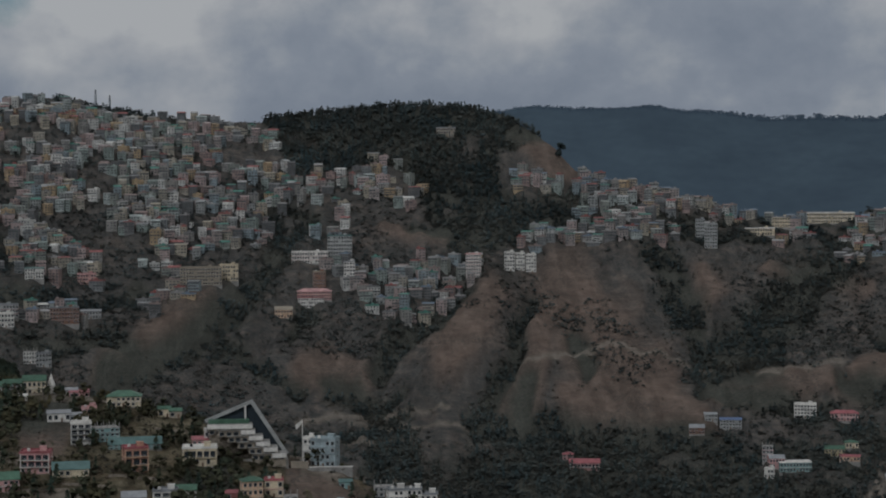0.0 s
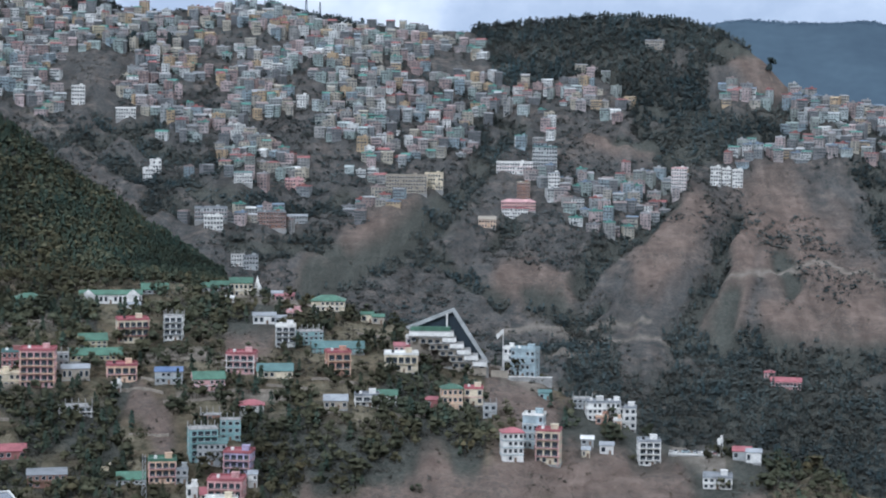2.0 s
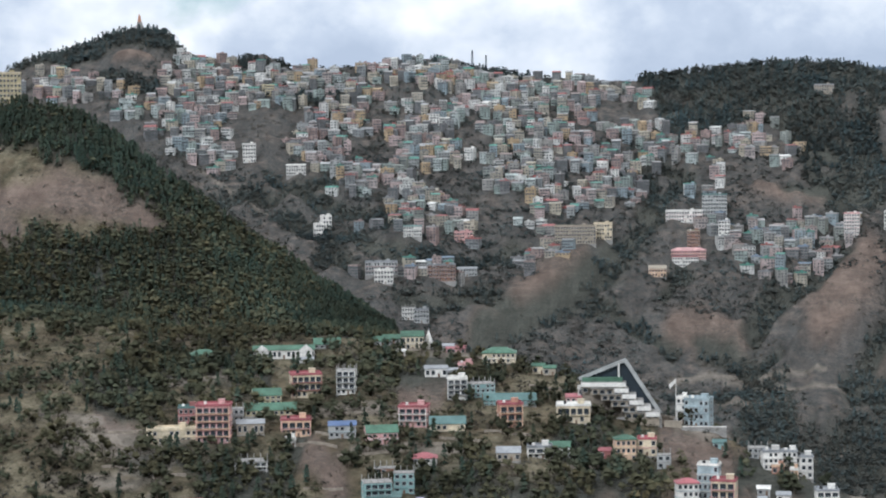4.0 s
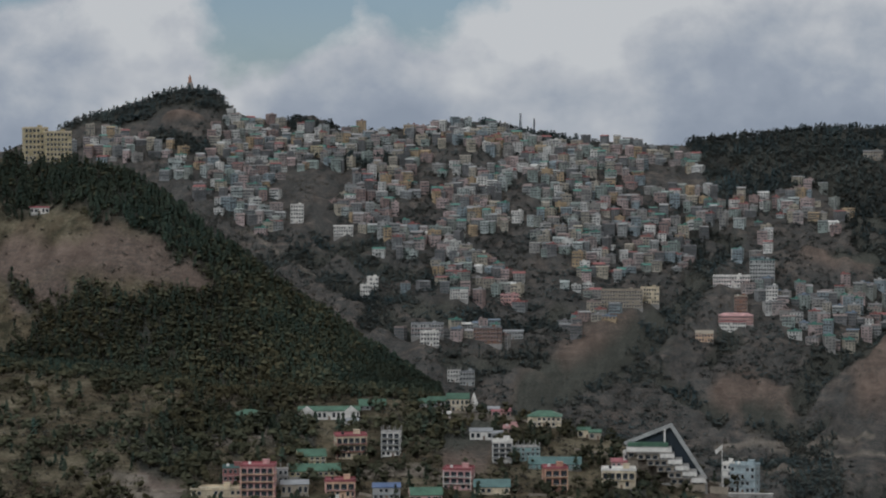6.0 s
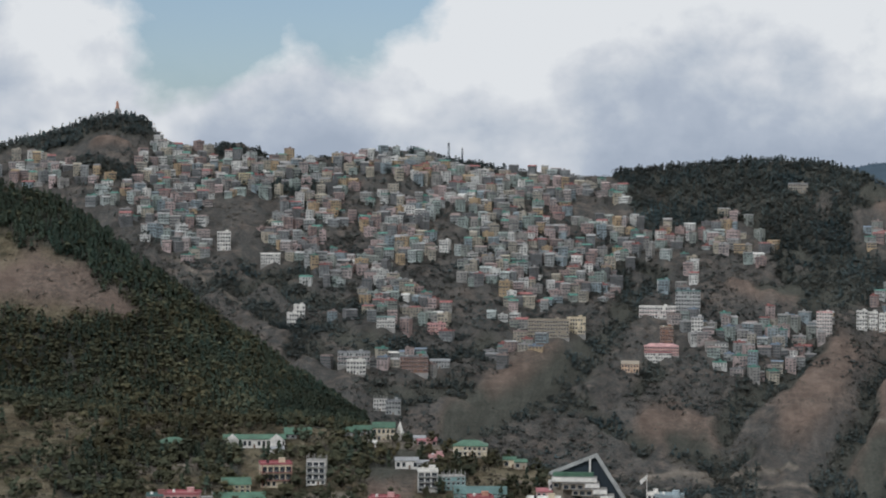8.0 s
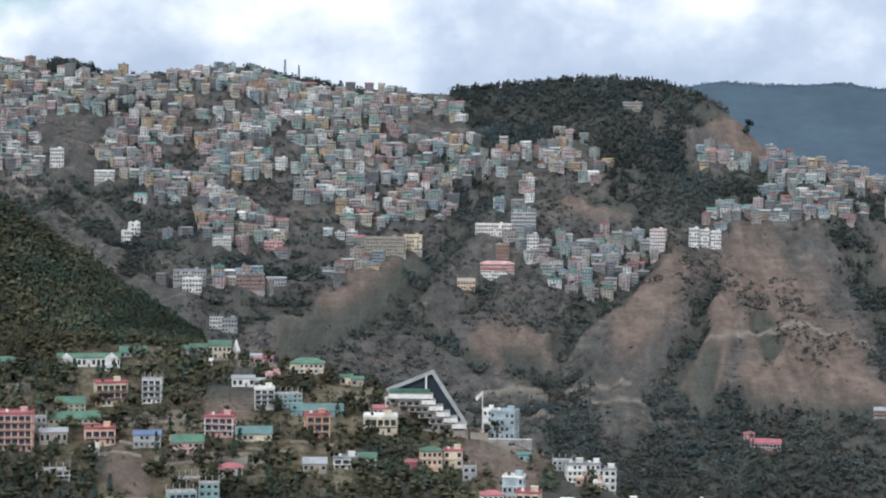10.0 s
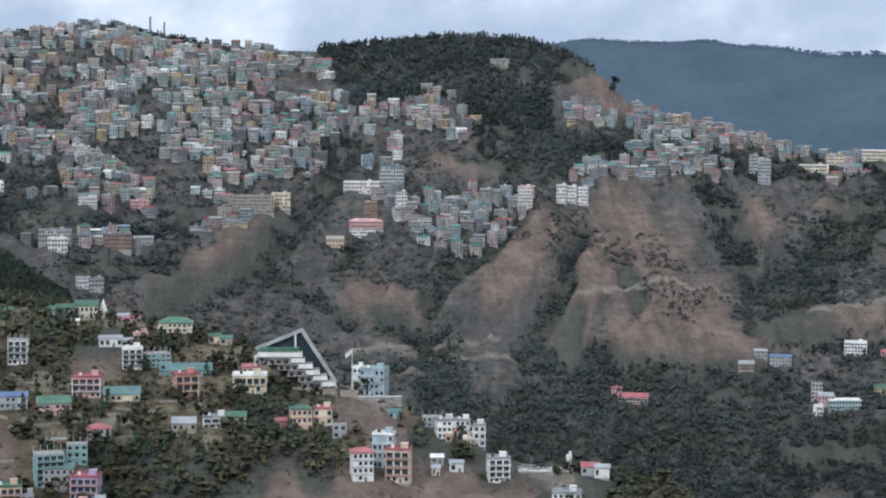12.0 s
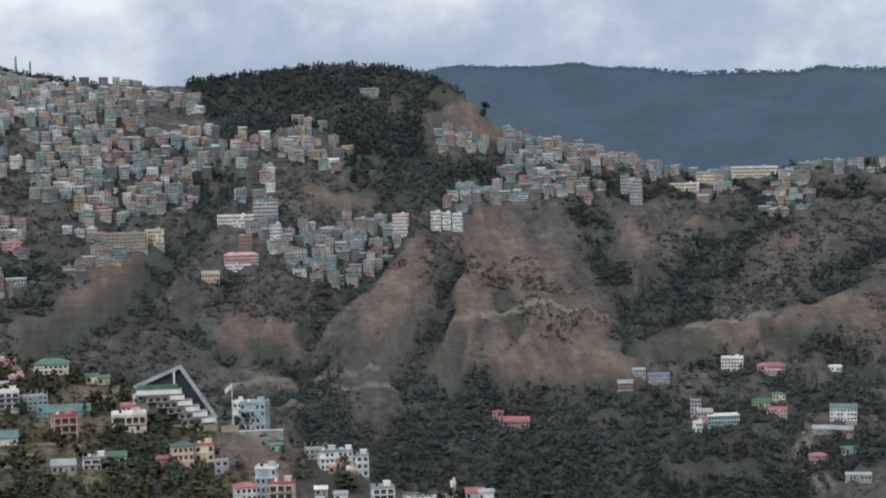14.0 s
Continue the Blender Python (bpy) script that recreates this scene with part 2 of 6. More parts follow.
TIN_TEAL = material("teal_sheet_roof", (0.12, 0.20, 0.19), 0.55, 0.25, 5, 0.9, 0.25)
TOWN_ROOF = material("sheet_and_slab_roof", (0.3, 0.3, 0.3), 0.7, 0.3, 5, 1, 0.2, palette=[(0.36, 0.35, 0.34), (0.25, 0.25, 0.25), (0.33, 0.14, 0.13), (0.42, 0.42, 0.41), (0.13, 0.28, 0.23), (0.30, 0.24, 0.22), (0.22, 0.27, 0.33)])
ROOFS = [material("roof_%s" % n, c, 0.7, 0.3, 5, 1, 0.2) for n, c in zip("abcdef", [(0.36, 0.35, 0.34), (0.25, 0.25, 0.25), (0.33, 0.14, 0.13), (0.42, 0.42, 0.41), (0.13, 0.28, 0.23), (0.30, 0.24, 0.22)])]
WHITE = material("white_paint", (0.74, 0.72, 0.67), 0.7, 0.28, 5, 0.8, 0.12)
CREAM = material("cream_paint", (0.67, 0.58, 0.42), 0.8, 0.34, 5, 0.9, 0.15)
YELLOW = material("yellow_paint", (0.52, 0.45, 0.28), 0.8, 0.34, 5, 0.9, 0.15)
PINK = material("pink_paint", (0.60, 0.36, 0.345), 0.8, 0.34, 5, 0.9, 0.15)
ORANGE = material("orange_paint", (0.50, 0.29, 0.21), 0.8, 0.34, 5, 0.9, 0.15)
PEACH = material("peach_paint", (0.70, 0.49, 0.34), 0.8, 0.34, 5, 0.9, 0.15)
MAROON = material("maroon_paint", (0.30, 0.13, 0.12), 0.8, 0.2, 6, 0.9, 0.1)
TEAL = material("teal_paint", (0.25, 0.38, 0.37), 0.8, 0.2, 6, 0.9, 0.1)
BLUE = material("pale_blue_paint", (0.37, 0.44, 0.46), 0.8, 0.34, 5, 0.9, 0.15)
LILAC = material("lilac_paint", (0.45, 0.40, 0.55), 0.8, 0.34, 5, 0.9, 0.15)
GREY = material("grey_render", (0.38, 0.39, 0.38), 0.85, 0.25, 6, 0.9, 0.2)
BRICK = material("bare_brickwork", (0.27, 0.15, 0.11), 0.9, 0.3, 5, 0.5, 0.4)
OCHRE = material("ochre_render", (0.36, 0.315, 0.25), 0.85, 0.22, 6, 0.9, 0.2)
SLATE = material("dark_slate_cladding", (0.028, 0.040, 0.052), 0.6, 0.2, 9, 1.2, 0.1)
STEEL = material("galvanised_steel", (0.42, 0.43, 0.44), 0.5, 0.2, 2, 0.4, 0.1, metal=0.6)
BLACK = material("black_plastic", (0.03, 0.03, 0.032), 0.5, 0.2, 1, 0.3, 0.0)
STONE = material("dry_stone", (0.30, 0.26, 0.21), 0.95, 0.4, 3, 0.5, 0.6)
TIMBER = material("weathered_timber", (0.20, 0.14, 0.10), 0.85, 0.3, 3, 0.4, 0.3)
BARK = material("bark", (0.085, 0.065, 0.05), 0.95, 0.3, 2, 0.4, 0.4)
PINE = foliage_material("conifer_foliage", (0.080, 0.103, 0.074))
LEAF = foliage_material("broadleaf_foliage", (0.120, 0.120, 0.074))
# town hill trees: bluish air haze is mixed into these two leaf colours
HAZED_PINE = foliage_material("hazed_conifer_foliage", (0.094, 0.120, 0.118))
HAZED_LEAF = foliage_material("hazed_broadleaf_foliage", (0.110, 0.124, 0.116))
SCRUB = foliage_material("scrub_foliage", (0.125, 0.115, 0.094))
CELL = material("solar_cell", (0.05, 0.065, 0.10), 0.22, 0.1, 1, 0.2, 0.0, spec=1.0)


# ---- ground: one sheet of hills, laid out by bearing (degrees, left of north positive) and distance ----
def value_noise(x, y, seed):
    xi, yi = np.floor(x).astype(np.int64), np.floor(y).astype(np.int64)
    fx, fy = x - xi, y - yi
    fx, fy = fx * fx * (3 - 2 * fx), fy * fy * (3 - 2 * fy)

    def corner(i, j):
        n = (i * 374761393 + j * 668265263 + seed * 974634777) & 0xFFFFFFFF
        n = ((n ^ (n >> 13)) * 1274126177) & 0xFFFFFFFF
        return ((n ^ (n >> 16)) & 0xFFFF) / 32767.5 - 1.0

    a = corner(xi, yi) * (1 - fx) + corner(xi + 1, yi) * fx
    b = corner(xi, yi + 1) * (1 - fx) + corner(xi + 1, yi + 1) * fx
    return a * (1 - fy) + b * fy


def fbm(x, y, size, seed, octaves=4):
    total, amp, scale = 0.0, 1.0, 1.0 / size
    for k in range(octaves):
        total = total + amp * value_noise(x * scale, y * scale, seed + 17 * k)
        amp, scale = amp * 0.5, scale * 2.03
    return total / 1.6


# crest of the town hill with the temple knoll, the wooded dome and the low shoulder: bearing, elevation
CREST = [(-30, -1.2), (-18.4, -1.21), (-17.3, -1.27), (-15.8, -1.36), (-15.0, -1.55), (-13.3, -1.53), (-12.6, -1.46), (-11.2, -1.25),
         (-9.67, -0.8), (-8.43, -0.54), (-7.72, -0.39), (-7.16, 0.27), (-6.53, 0.81), (-5.74, 1.24), (-4.95, 1.50),
         (-3.68, 1.67), (-1.79, 1.56), (-0.2, 1.44), (0.75, 1.34), (1.06, 1.2), (2.21, 1.20), (3.32, 1.30), (4.91, 1.46), (6.02, 1.62),
         (6.66, 1.87), (7.29, 1.90), (8.57, 1.75), (9.68, 1.68), (10.6, 1.62), (11.5, 2.11), (12.06, 1.95), (12.85, 1.98),
         (13.79, 2.2), (14.11, 2.58), (14.92, 2.84), (16.14, 2.48), (17.38, 2.1), (18.15, 1.84), (20, 1.1), (30, 0.8)]
# far mountain
MOUNTAIN = [(-40, 1.0), (-18.4, 1.18), (-16.6, 1.31), (-16.1, 1.18), (-14.3, 1.21), (-12.9, 1.20), (-11.8, 1.39), (-10.9, 1.43), (-9.93, 1.60),
            (-8.83, 1.55), (-7.73, 1.52), (-6.47, 1.62), (-5.68, 1.49), (-3.5, 1.30), (-1, 0.6), (4, 0.3), (40, 0.2)]
# wooded hill that rises beside the near slope, and its fall to the valley floor
WOODED = [(-40, -12.2), (-18, -12.2), (-10, -11.9), (-5, -11.2), (0, -9.9), (4, -8.2), (6, -7.0), (7.4, -6.15), (7.9, -5.85), (8.87, -5.2), (10.15, -4.37),
          (11.1, -3.55), (12.05, -2.99), (13.3, -2.04), (14.4, -1.23), (15.2, -0.49), (16.5, 0.34), (18.3, 0.82), (19.8, 0.97), (24, 1.2), (40, 1.2)]
# brow of the near slope
BROW = [(-40, -12.6), (-16, -12.4), (-10.1, -11.4), (-8.5, -10.85), (-7.3, -10.75), (-5.74, -10.5), (-4.16, -10.1), (-2.57, -9.36), (-0.97, -8.5), (0.47, -8.1),
        (2.88, -7.05), (5.44, -6.45), (7.0, -6.1), (8.2, -6.0), (10.2, -5.9), (13.4, -5.85), (16.5, -5.4), (20, -5.0), (40, -5.0)]


def table(pairs, a):
    p = np.array(pairs, float)
    return np.interp(a, p[:, 0], p[:, 1])


def hill_lines(a):
    """Distance and height of each contour of the hills along the bearing a; behind the viewpoint the ring of hills closes."""
    a = np.where(np.abs(a) > 40, np.sign(a) * 40 * (180 - np.abs(a)) / 140, a)
    brow_r = table([(-40, 930), (-8, 950), (0, 1050), (8, 1150), (20, 1230), (40, 1230)], a)
    brow = table(BROW, a)
    wood_r = table([(-40, 1350), (4, 1350), (8, 1370), (14, 1450), (20, 1540), (40, 1540)], a)
    wood = table(WOODED, a)
    crest_r = table([(-40, 2350), (-9, 2330), (-6, 2480), (0, 2520), (10, 2480), (15, 2560), (40, 2560)], a)
    crest = table(CREST, a)
    hidden = np.clip((a - 6.5) / 2.0, 0, 1)
    rows = [
        (0 * a + 5, 0 * a - 19.6),
        (0 * a + 60, 0 * a - 17.4),
        (0 * a + 790, 0 * a - 15.6),
        (0.5 * (brow_r + 760), table([(-40, -13.6), (-8, -13.0), (-4, -12.3), (0, -10.9), (5, -9.8), (12, -9.1), (20, -8.9), (40, -8.9)], a)),
        (brow_r, brow),
        (brow_r + 110, brow + 0.10 * hidden - 0.9 * (1 - hidden)),
        (wood_r, wood),
        (wood_r + 190, wood - 2.2 * hidden + 0.35 * (1 - hidden)),
        (0 * a + 1790, table([(-40, -7.6), (-12, -7.6), (-6, -7.6), (0, -7.3), (4, -6.6), (8, -5.9), (12, -5.4), (40, -5.4)], a)),
        (0 * a + 2120, table([(-40, -4.4), (-12, -4.1), (-8, -3.7), (-5, -3.3), (0, -2.9), (4, -2.4), (12, -1.9), (40, -1.8)], a)),
        (crest_r, crest),
        (crest_r + 330, crest - 1.6),
        (0 * a + 3700, 0 * a - 4.0),
        (0 * a + 4560, table(MOUNTAIN, a)),
        (0 * a + 4960, table(MOUNTAIN, a) - 1.5),
    ]
    r = np.stack([q[0] for q in rows], -1)
    z = r * np.tan(np.radians(np.stack([q[1] for q in rows], -1)))
    return r, z


def smooth(x, lo, hi):
    t = np.clip((x - lo) / (hi - lo), 0, 1)
    return t * t * (3 - 2 * t)


def base_height(x, y):
    x, y = np.asarray(x, float), np.asarray(y, float)
    shape = x.shape
    x, y = x.ravel(), y.ravel()
    a, r = np.degrees(np.arctan2(-x, y)), np.hypot(x, y)
    rr, zz = hill_lines(a)
    r0 = np.clip(r, rr[:, 0], rr[:, -1] - 0.01)
    k = np.clip((rr <= r0[:, None]).sum(1) - 1, 0, rr.shape[1] - 2)
    i = np.arange(len(x))
    t = (r0 - rr[i, k]) / (rr[i, k + 1] - rr[i, k])
    z = zz[i, k] * (1 - t) + zz[i, k + 1] * t
    return z.reshape(shape)


def bearing(x, y):
    return np.degrees(np.arctan2(-x, y))


def zone(x, y):
    """0 near slope, 1 wooded hill, 2 town hill, 3 far mountain."""
    a, r = bearing(x, y), np.hypot(x, y)
    brow_r = table([(-40, 930), (-8, 950), (0, 1050), (8, 1150), (20, 1230), (40, 1230)], a) + 60
    wood_r = table([(-40, 1350), (4, 1350), (8, 1370), (14, 1450), (20, 1540), (40, 1540)], a)
    return np.where(r < brow_r, 0, np.where((a > 6.5) & (r < wood_r + 90), 1, np.where(r < 3300, 2, 3)))


def strips(x, y, z, lines, warp=1.0):
    """How much strips along lines of (bearing, height), each on its hill, cover each place: 1 inside, 0 outside."""
    x, y, z = np.asarray(x, float), np.asarray(y, float), np.asarray(z, float)
    shape = x.shape
    x, y, z = x.ravel(), y.ravel(), z.ravel()
    where = zone(x, y)
    u, v = bearing(x, y) * 33.0, z
    u, v = u + warp * 13 * fbm(u, v, 42, 61, 3), v + warp * 11 * fbm(u, v, 38, 67, 3)
    ragged = 1 + 0.5 * fbm(u, v, 22, 5, 3)
    total = np.zeros(len(u))
    for hill, points, width in lines:
        pts = [(p[0] * 33.0, p[1]) for p in points]
        far = width * 2.2
        us, vs = [p[0] for p in pts], [p[1] for p in pts]
        near = np.where((where == hill) & (u > min(us) - far) & (u < max(us) + far) & (v > min(vs) - far) & (v < max(vs) + far))[0]
        if not len(near):
            continue
        nu, nv, best = u[near], v[near], np.full(len(near), 1e9)
        for (ax, ay), (bx, by) in zip(pts, pts[1:]):
            dx, dy = bx - ax, by - ay
            t = np.clip(((nu - ax) * dx + (nv - ay) * dy) / max(dx * dx + dy * dy, 1e-6), 0, 1)
            best = np.minimum(best, np.hypot(nu - ax - t * dx, nv - ay - t * dy))
        rough = width * ragged[near]
        total[near] = np.maximum(total[near], smooth(best, rough * 1.55 + 1.5, rough * 0.45))
    return total.reshape(shape)


def inside(u, v, polygon):
    hit = np.zeros(np.shape(u), bool)
    n = len(polygon)
    for k in range(n):
        (ax, ay), (bx, by) = polygon[k], polygon[(k + 1) % n]
        if ay == by:
            continue
        hit ^= ((v < ay) != (v < by)) & (u < (bx - ax) * (v - ay) / (by - ay) + ax)
    return hit


# strips of woodland and of dry grass (hill, line of bearing and height, half width), and the outlines of the town
woods = []
woods.append((2, [(0.5, -97), (1.3, -126), (2.6, -153), (3.8, -170), (5.4, -183)], 13))
woods.append((2, [(11.3, -54), (9.9, -80), (8.3, -90)], 7))
woods.append((2, [(11.3, -91), (9.7, -112), (7.7, -118)], 7))
woods.append((2, [(8.9, -116), (7.0, -125), (5.4, -131), (4.2, -125)], 6))
woods.append((2, [(7.0, -156), (5.8, -164)], 6))
woods.append((2, [(9.7, -126), (8.9, -139)], 7))
woods.append((2, [(1.0, -51), (0.7, -80), (1.1, -96)], 8))
woods.append((2, [(-3.2, -68), (-4.3, -70)], 7))
woods.append((2, [(-0.3, -146), (0.5, -164)], 5))
woods.append((2, [(-1.4, 13), (-3.0, -6), (-4.1, -28)], 9))
woods.append((2, [(-3.6, -34), (-4.0, -62)], 8))
woods.append((2, [(-4.9, 44), (-6.0, 17)], 6))
woods.append((2, [(7.7, -157), (5.4, -160), (4.2, -174)], 8))
woods.append((2, [(0.7, 46), (-1.0, 54), (-3.4, 59), (-5.4, 48), (-6.4, 31)], 14))
woods.append((2, [(-0.1, 36), (-2.3, 38), (-4.3, 39)], 12))
woods.append((2, [(-2.4, 13), (-4.0, 17)], 11))
woods.append((2, [(-5.2, 14), (-5.0, -19), (-4.6, -50), (-4.4, -76)], 13))
woods.append((2, [(-4.4, -76), (-5.7, -65), (-7.1, -47)], 13))
woods.append((2, [(-2.4, 6), (-3.0, 34)], 11))
woods.append((2, [(-4.6, -130), (-3.6, -152), (-2.7, -167), (-2.0, -191)], 10))
woods.append((2, [(-6.4, -134), (-6.0, -157), (-5.7, -192), (-5.3, -220)], 7))
woods.append((2, [(-10.0, -97), (-10.4, -135), (-11.4, -177)], 14))
woods.append((2, [(-14.5, -118), (-13.1, -159), (-11.6, -189)], 20))
woods.append((2, [(-15.7, -96), (-14.6, -113)], 12))
woods.append((2, [(-10.4, -76), (-12.0, -80), (-13.7, -80)], 8))
woods.append((2, [(-10.0, -63), (-11.5, -63), (-13.1, -63), (-15.5, -63)], 5))
woods.append((2, [(-13.5, -62), (-15.8, -61), (-18.4, -58)], 5))
woods.append((2, [(-14.2, -78), (-15.8, -90), (-18.4, -80)], 7))
woods.append((2, [(-11.3, -206), (-14.2, -222), (-16.0, -239), (-18.3, -243)], 7))
woods.append((2, [(-11.8, -262), (-15.4, -275), (-18.3, -269)], 10))
woods.append((2, [(-12.6, -242), (-15.7, -256)], 6))
woods.append((2, [(-4.9, -232), (-6.9, -239), (-8.9, -247), (-10.8, -243), (-12.7, -247)], 10))
woods.append((2, [(-2.1, -257), (-3.7, -271), (-6.1, -262), (-8.5, -270), (-11.6, -272), (-14.0, -284), (-15.8, -298)], 20))
woods.append((2, [(-6.9, -292), (-10.1, -297), (-11.7, -302)], 21))
woods.append((2, [(-6.3, -207), (-6.0, -242)], 10))
woods.append((2, [(-0.5, -206), (-1.7, -215), (-2.7, -207)], 7))
woods.append((2, [(-1.1, -236), (-2.7, -227)], 5))
woods.append((2, [(-15.8, -84), (-14.2, -128), (-12.5, -183)], 22))
woods.append((2, [(-18.3, -140), (-16.5, -168)], 14))
woods.append((2, [(-15.3, -204), (-16.8, -209)], 10))
woods.append((2, [(-18.3, -222), (-17.0, -222)], 8))
woods.append((2, [(0.2, -44), (-0.5, -56), (0.2, -79)], 7))
woods.append((2, [(-7.8, -176), (-8.3, -201)], 6))
woods.append((2, [(2.4, -170), (0.2, -206)], 6))
woods.append((2, [(18.2, 80), (16.8, 98), (15.2, 117), (13.9, 102)], 6))
woods.append((2, [(10.5, 40), (9.0, 35)], 7))
woods.append((2, [(12.1, 83), (10.8, 75)], 5))
woods.append((2, [(6.7, 74), (5.7, 69), (4.3, 61)], 5))
woods.append((2, [(13.2, -75), (11.1, -70), (9.8, -59)], 7))
woods.append((2, [(16.0, 61), (14.7, 40)], 9))
woods.append((1, [(19.8, -2), (18.0, 4), (16.3, -6), (14.7, -27), (13.2, -58), (11.7, -81), (10.1, -109), (8.5, -131)], 16))
woods.append((1, [(18.9, -103), (16.8, -89), (14.4, -87), (12.4, -97), (10.5, -115), (8.5, -130)], 14))
woods.append((1, [(19.8, -112), (16.8, -116), (13.6, -116), (10.5, -125)], 11))
woods.append((1, [(17.8, -79), (16.9, -79)], 9))
woods.append((1, [(19.8, -68), (19.4, -83)], 5))
woods.append((0, [(7.1, -164), (5.1, -166), (2.9, -167), (0.9, -167)], 7))
woods.append((0, [(6.7, -176), (4.8, -171), (2.9, -170)], 5))
woods.append((0, [(13.4, -165), (11.5, -167), (11.2, -177)], 8))
woods.append((0, [(12.8, -156), (11.4, -158), (10.1, -155)], 4))
woods.append((0, [(15.5, -126), (14.0, -134), (11.8, -132)], 5))
woods.append((0, [(16.5, -140), (14.6, -137)], 6))
woods.append((0, [(14.1, -184), (12.5, -185), (11.2, -187)], 4))
woods.append((0, [(-1.5, -165), (-4.2, -178), (-6.5, -182), (-8.4, -182)], 4))
woods.append((0, [(3.5, -151), (2.2, -154)], 4))
woods.append((0, [(9.3, -132), (6.7, -129), (5.4, -133)], 4))
woods.append((0, [(15.6, -156), (13.7, -158)], 4))
woods.append((2, [(-0.4, 14), (-1.3, 14), (-3.2, 4), (-5.1, -2)], 12))
woods.append((2, [(-4.1, -20), (-5.7, -46), (-7.3, -56)], 17))
woods.append((2, [(-3.8, 0), (-4.7, -58), (-4.6, -82)], 14))
woods.append((2, [(0.6, 24), (0.0, 6), (-0.2, -10)], 5))
woods.append((2, [(18.6, 82), (16.4, 94), (15.6, 108), (14.4, 108)], 8))
woods.append((0, [(13.1, -163), (11.7, -168), (11.0, -174)], 7))
woods.append((0, [(7.2, -166), (4.4, -166), (1.4, -168)], 7))
woods.append((1, [(13.5, -70), (11.6, -92), (9.8, -118), (8.6, -132)], 15))
grassland = []
grassland.append((2, [(-5.2, -138), (-4.9, -157), (-4.1, -183)], 18))
grassland.append((2, [(-7.1, -124), (-7.8, -149), (-8.7, -185), (-9.7, -209)], 31))
grassland.append((2, [(-6.8, -149), (-6.2, -224)], 17))
grassland.append((2, [(-11.1, -119), (-11.4, -140)], 15))
grassland.append((2, [(-13.1, -114), (-14.0, -124)], 7))
grassland.append((2, [(2.9, -142), (3.8, -161), (5.4, -181)], 14))
grassland.append((2, [(5.1, -171), (3.4, -143)], 11))
grassland.append((2, [(-6.2, 28), (-7.3, -9)], 11))
grassland.append((2, [(-2.4, -70), (-3.9, -74)], 7))
grassland.append((2, [(-7.7, -220), (-11.3, -227)], 14))
grassland.append((2, [(-11.6, -209), (-15.8, -207)], 10))
grassland.append((2, [(0.2, -190), (-1.4, -199)], 14))
grassland.append((2, [(-15.7, -192), (-18.3, -193)], 13))
grassland.append((2, [(-12.2, -275), (-14.7, -284)], 4))
grassland.append((2, [(-15.3, -129), (-15.7, -133)], 12))
grassland.append((2, [(15.5, 86), (14.7, 86)], 5))
grassland.append((1, [(19.8, -54), (18.3, -47), (16.5, -45), (14.4, -58)], 14))
grassland.append((1, [(19.8, -79), (18.6, -72)], 8))
grassland.append((1, [(13.8, -62), (13.0, -70)], 6))
grassland.append((0, [(0.4, -157), (-1.1, -164), (-2.6, -173)], 7))
grassland.append((0, [(5.5, -186), (2.2, -180), (-1.0, -179), (-4.2, -186), (-7.3, -191)], 9))
grassland.append((0, [(10.6, -158), (9.6, -167)], 5))
grassland.append((0, [(16.5, -150), (15.3, -152)], 4))
grassland.append((0, [(7.7, -137), (6.4, -133)], 4))
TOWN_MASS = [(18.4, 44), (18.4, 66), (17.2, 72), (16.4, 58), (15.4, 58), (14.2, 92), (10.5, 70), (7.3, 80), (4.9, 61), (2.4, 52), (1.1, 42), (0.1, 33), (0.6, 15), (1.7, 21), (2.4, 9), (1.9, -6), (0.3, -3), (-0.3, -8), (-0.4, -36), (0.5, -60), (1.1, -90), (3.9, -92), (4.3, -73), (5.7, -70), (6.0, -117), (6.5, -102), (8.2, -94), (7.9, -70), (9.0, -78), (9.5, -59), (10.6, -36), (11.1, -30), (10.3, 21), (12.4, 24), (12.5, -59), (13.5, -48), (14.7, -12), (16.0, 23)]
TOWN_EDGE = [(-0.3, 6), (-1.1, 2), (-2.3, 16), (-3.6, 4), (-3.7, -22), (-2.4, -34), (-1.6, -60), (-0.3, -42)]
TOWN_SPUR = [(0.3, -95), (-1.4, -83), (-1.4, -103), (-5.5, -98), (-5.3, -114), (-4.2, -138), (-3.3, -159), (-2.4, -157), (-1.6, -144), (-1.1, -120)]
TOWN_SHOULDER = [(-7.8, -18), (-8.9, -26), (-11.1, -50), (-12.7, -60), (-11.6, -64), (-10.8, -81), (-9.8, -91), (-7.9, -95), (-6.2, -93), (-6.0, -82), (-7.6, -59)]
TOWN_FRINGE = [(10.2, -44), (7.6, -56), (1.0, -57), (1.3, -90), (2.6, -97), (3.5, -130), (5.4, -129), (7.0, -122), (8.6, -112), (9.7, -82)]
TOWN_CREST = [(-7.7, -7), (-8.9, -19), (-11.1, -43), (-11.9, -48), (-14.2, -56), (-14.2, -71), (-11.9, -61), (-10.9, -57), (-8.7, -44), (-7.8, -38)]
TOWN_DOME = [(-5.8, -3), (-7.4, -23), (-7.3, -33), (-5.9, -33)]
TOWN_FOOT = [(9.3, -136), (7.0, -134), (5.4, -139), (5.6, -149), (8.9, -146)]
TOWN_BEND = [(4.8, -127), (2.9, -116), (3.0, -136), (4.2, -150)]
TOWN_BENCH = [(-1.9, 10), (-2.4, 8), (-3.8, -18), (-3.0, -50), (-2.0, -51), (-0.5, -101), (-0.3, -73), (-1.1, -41)]
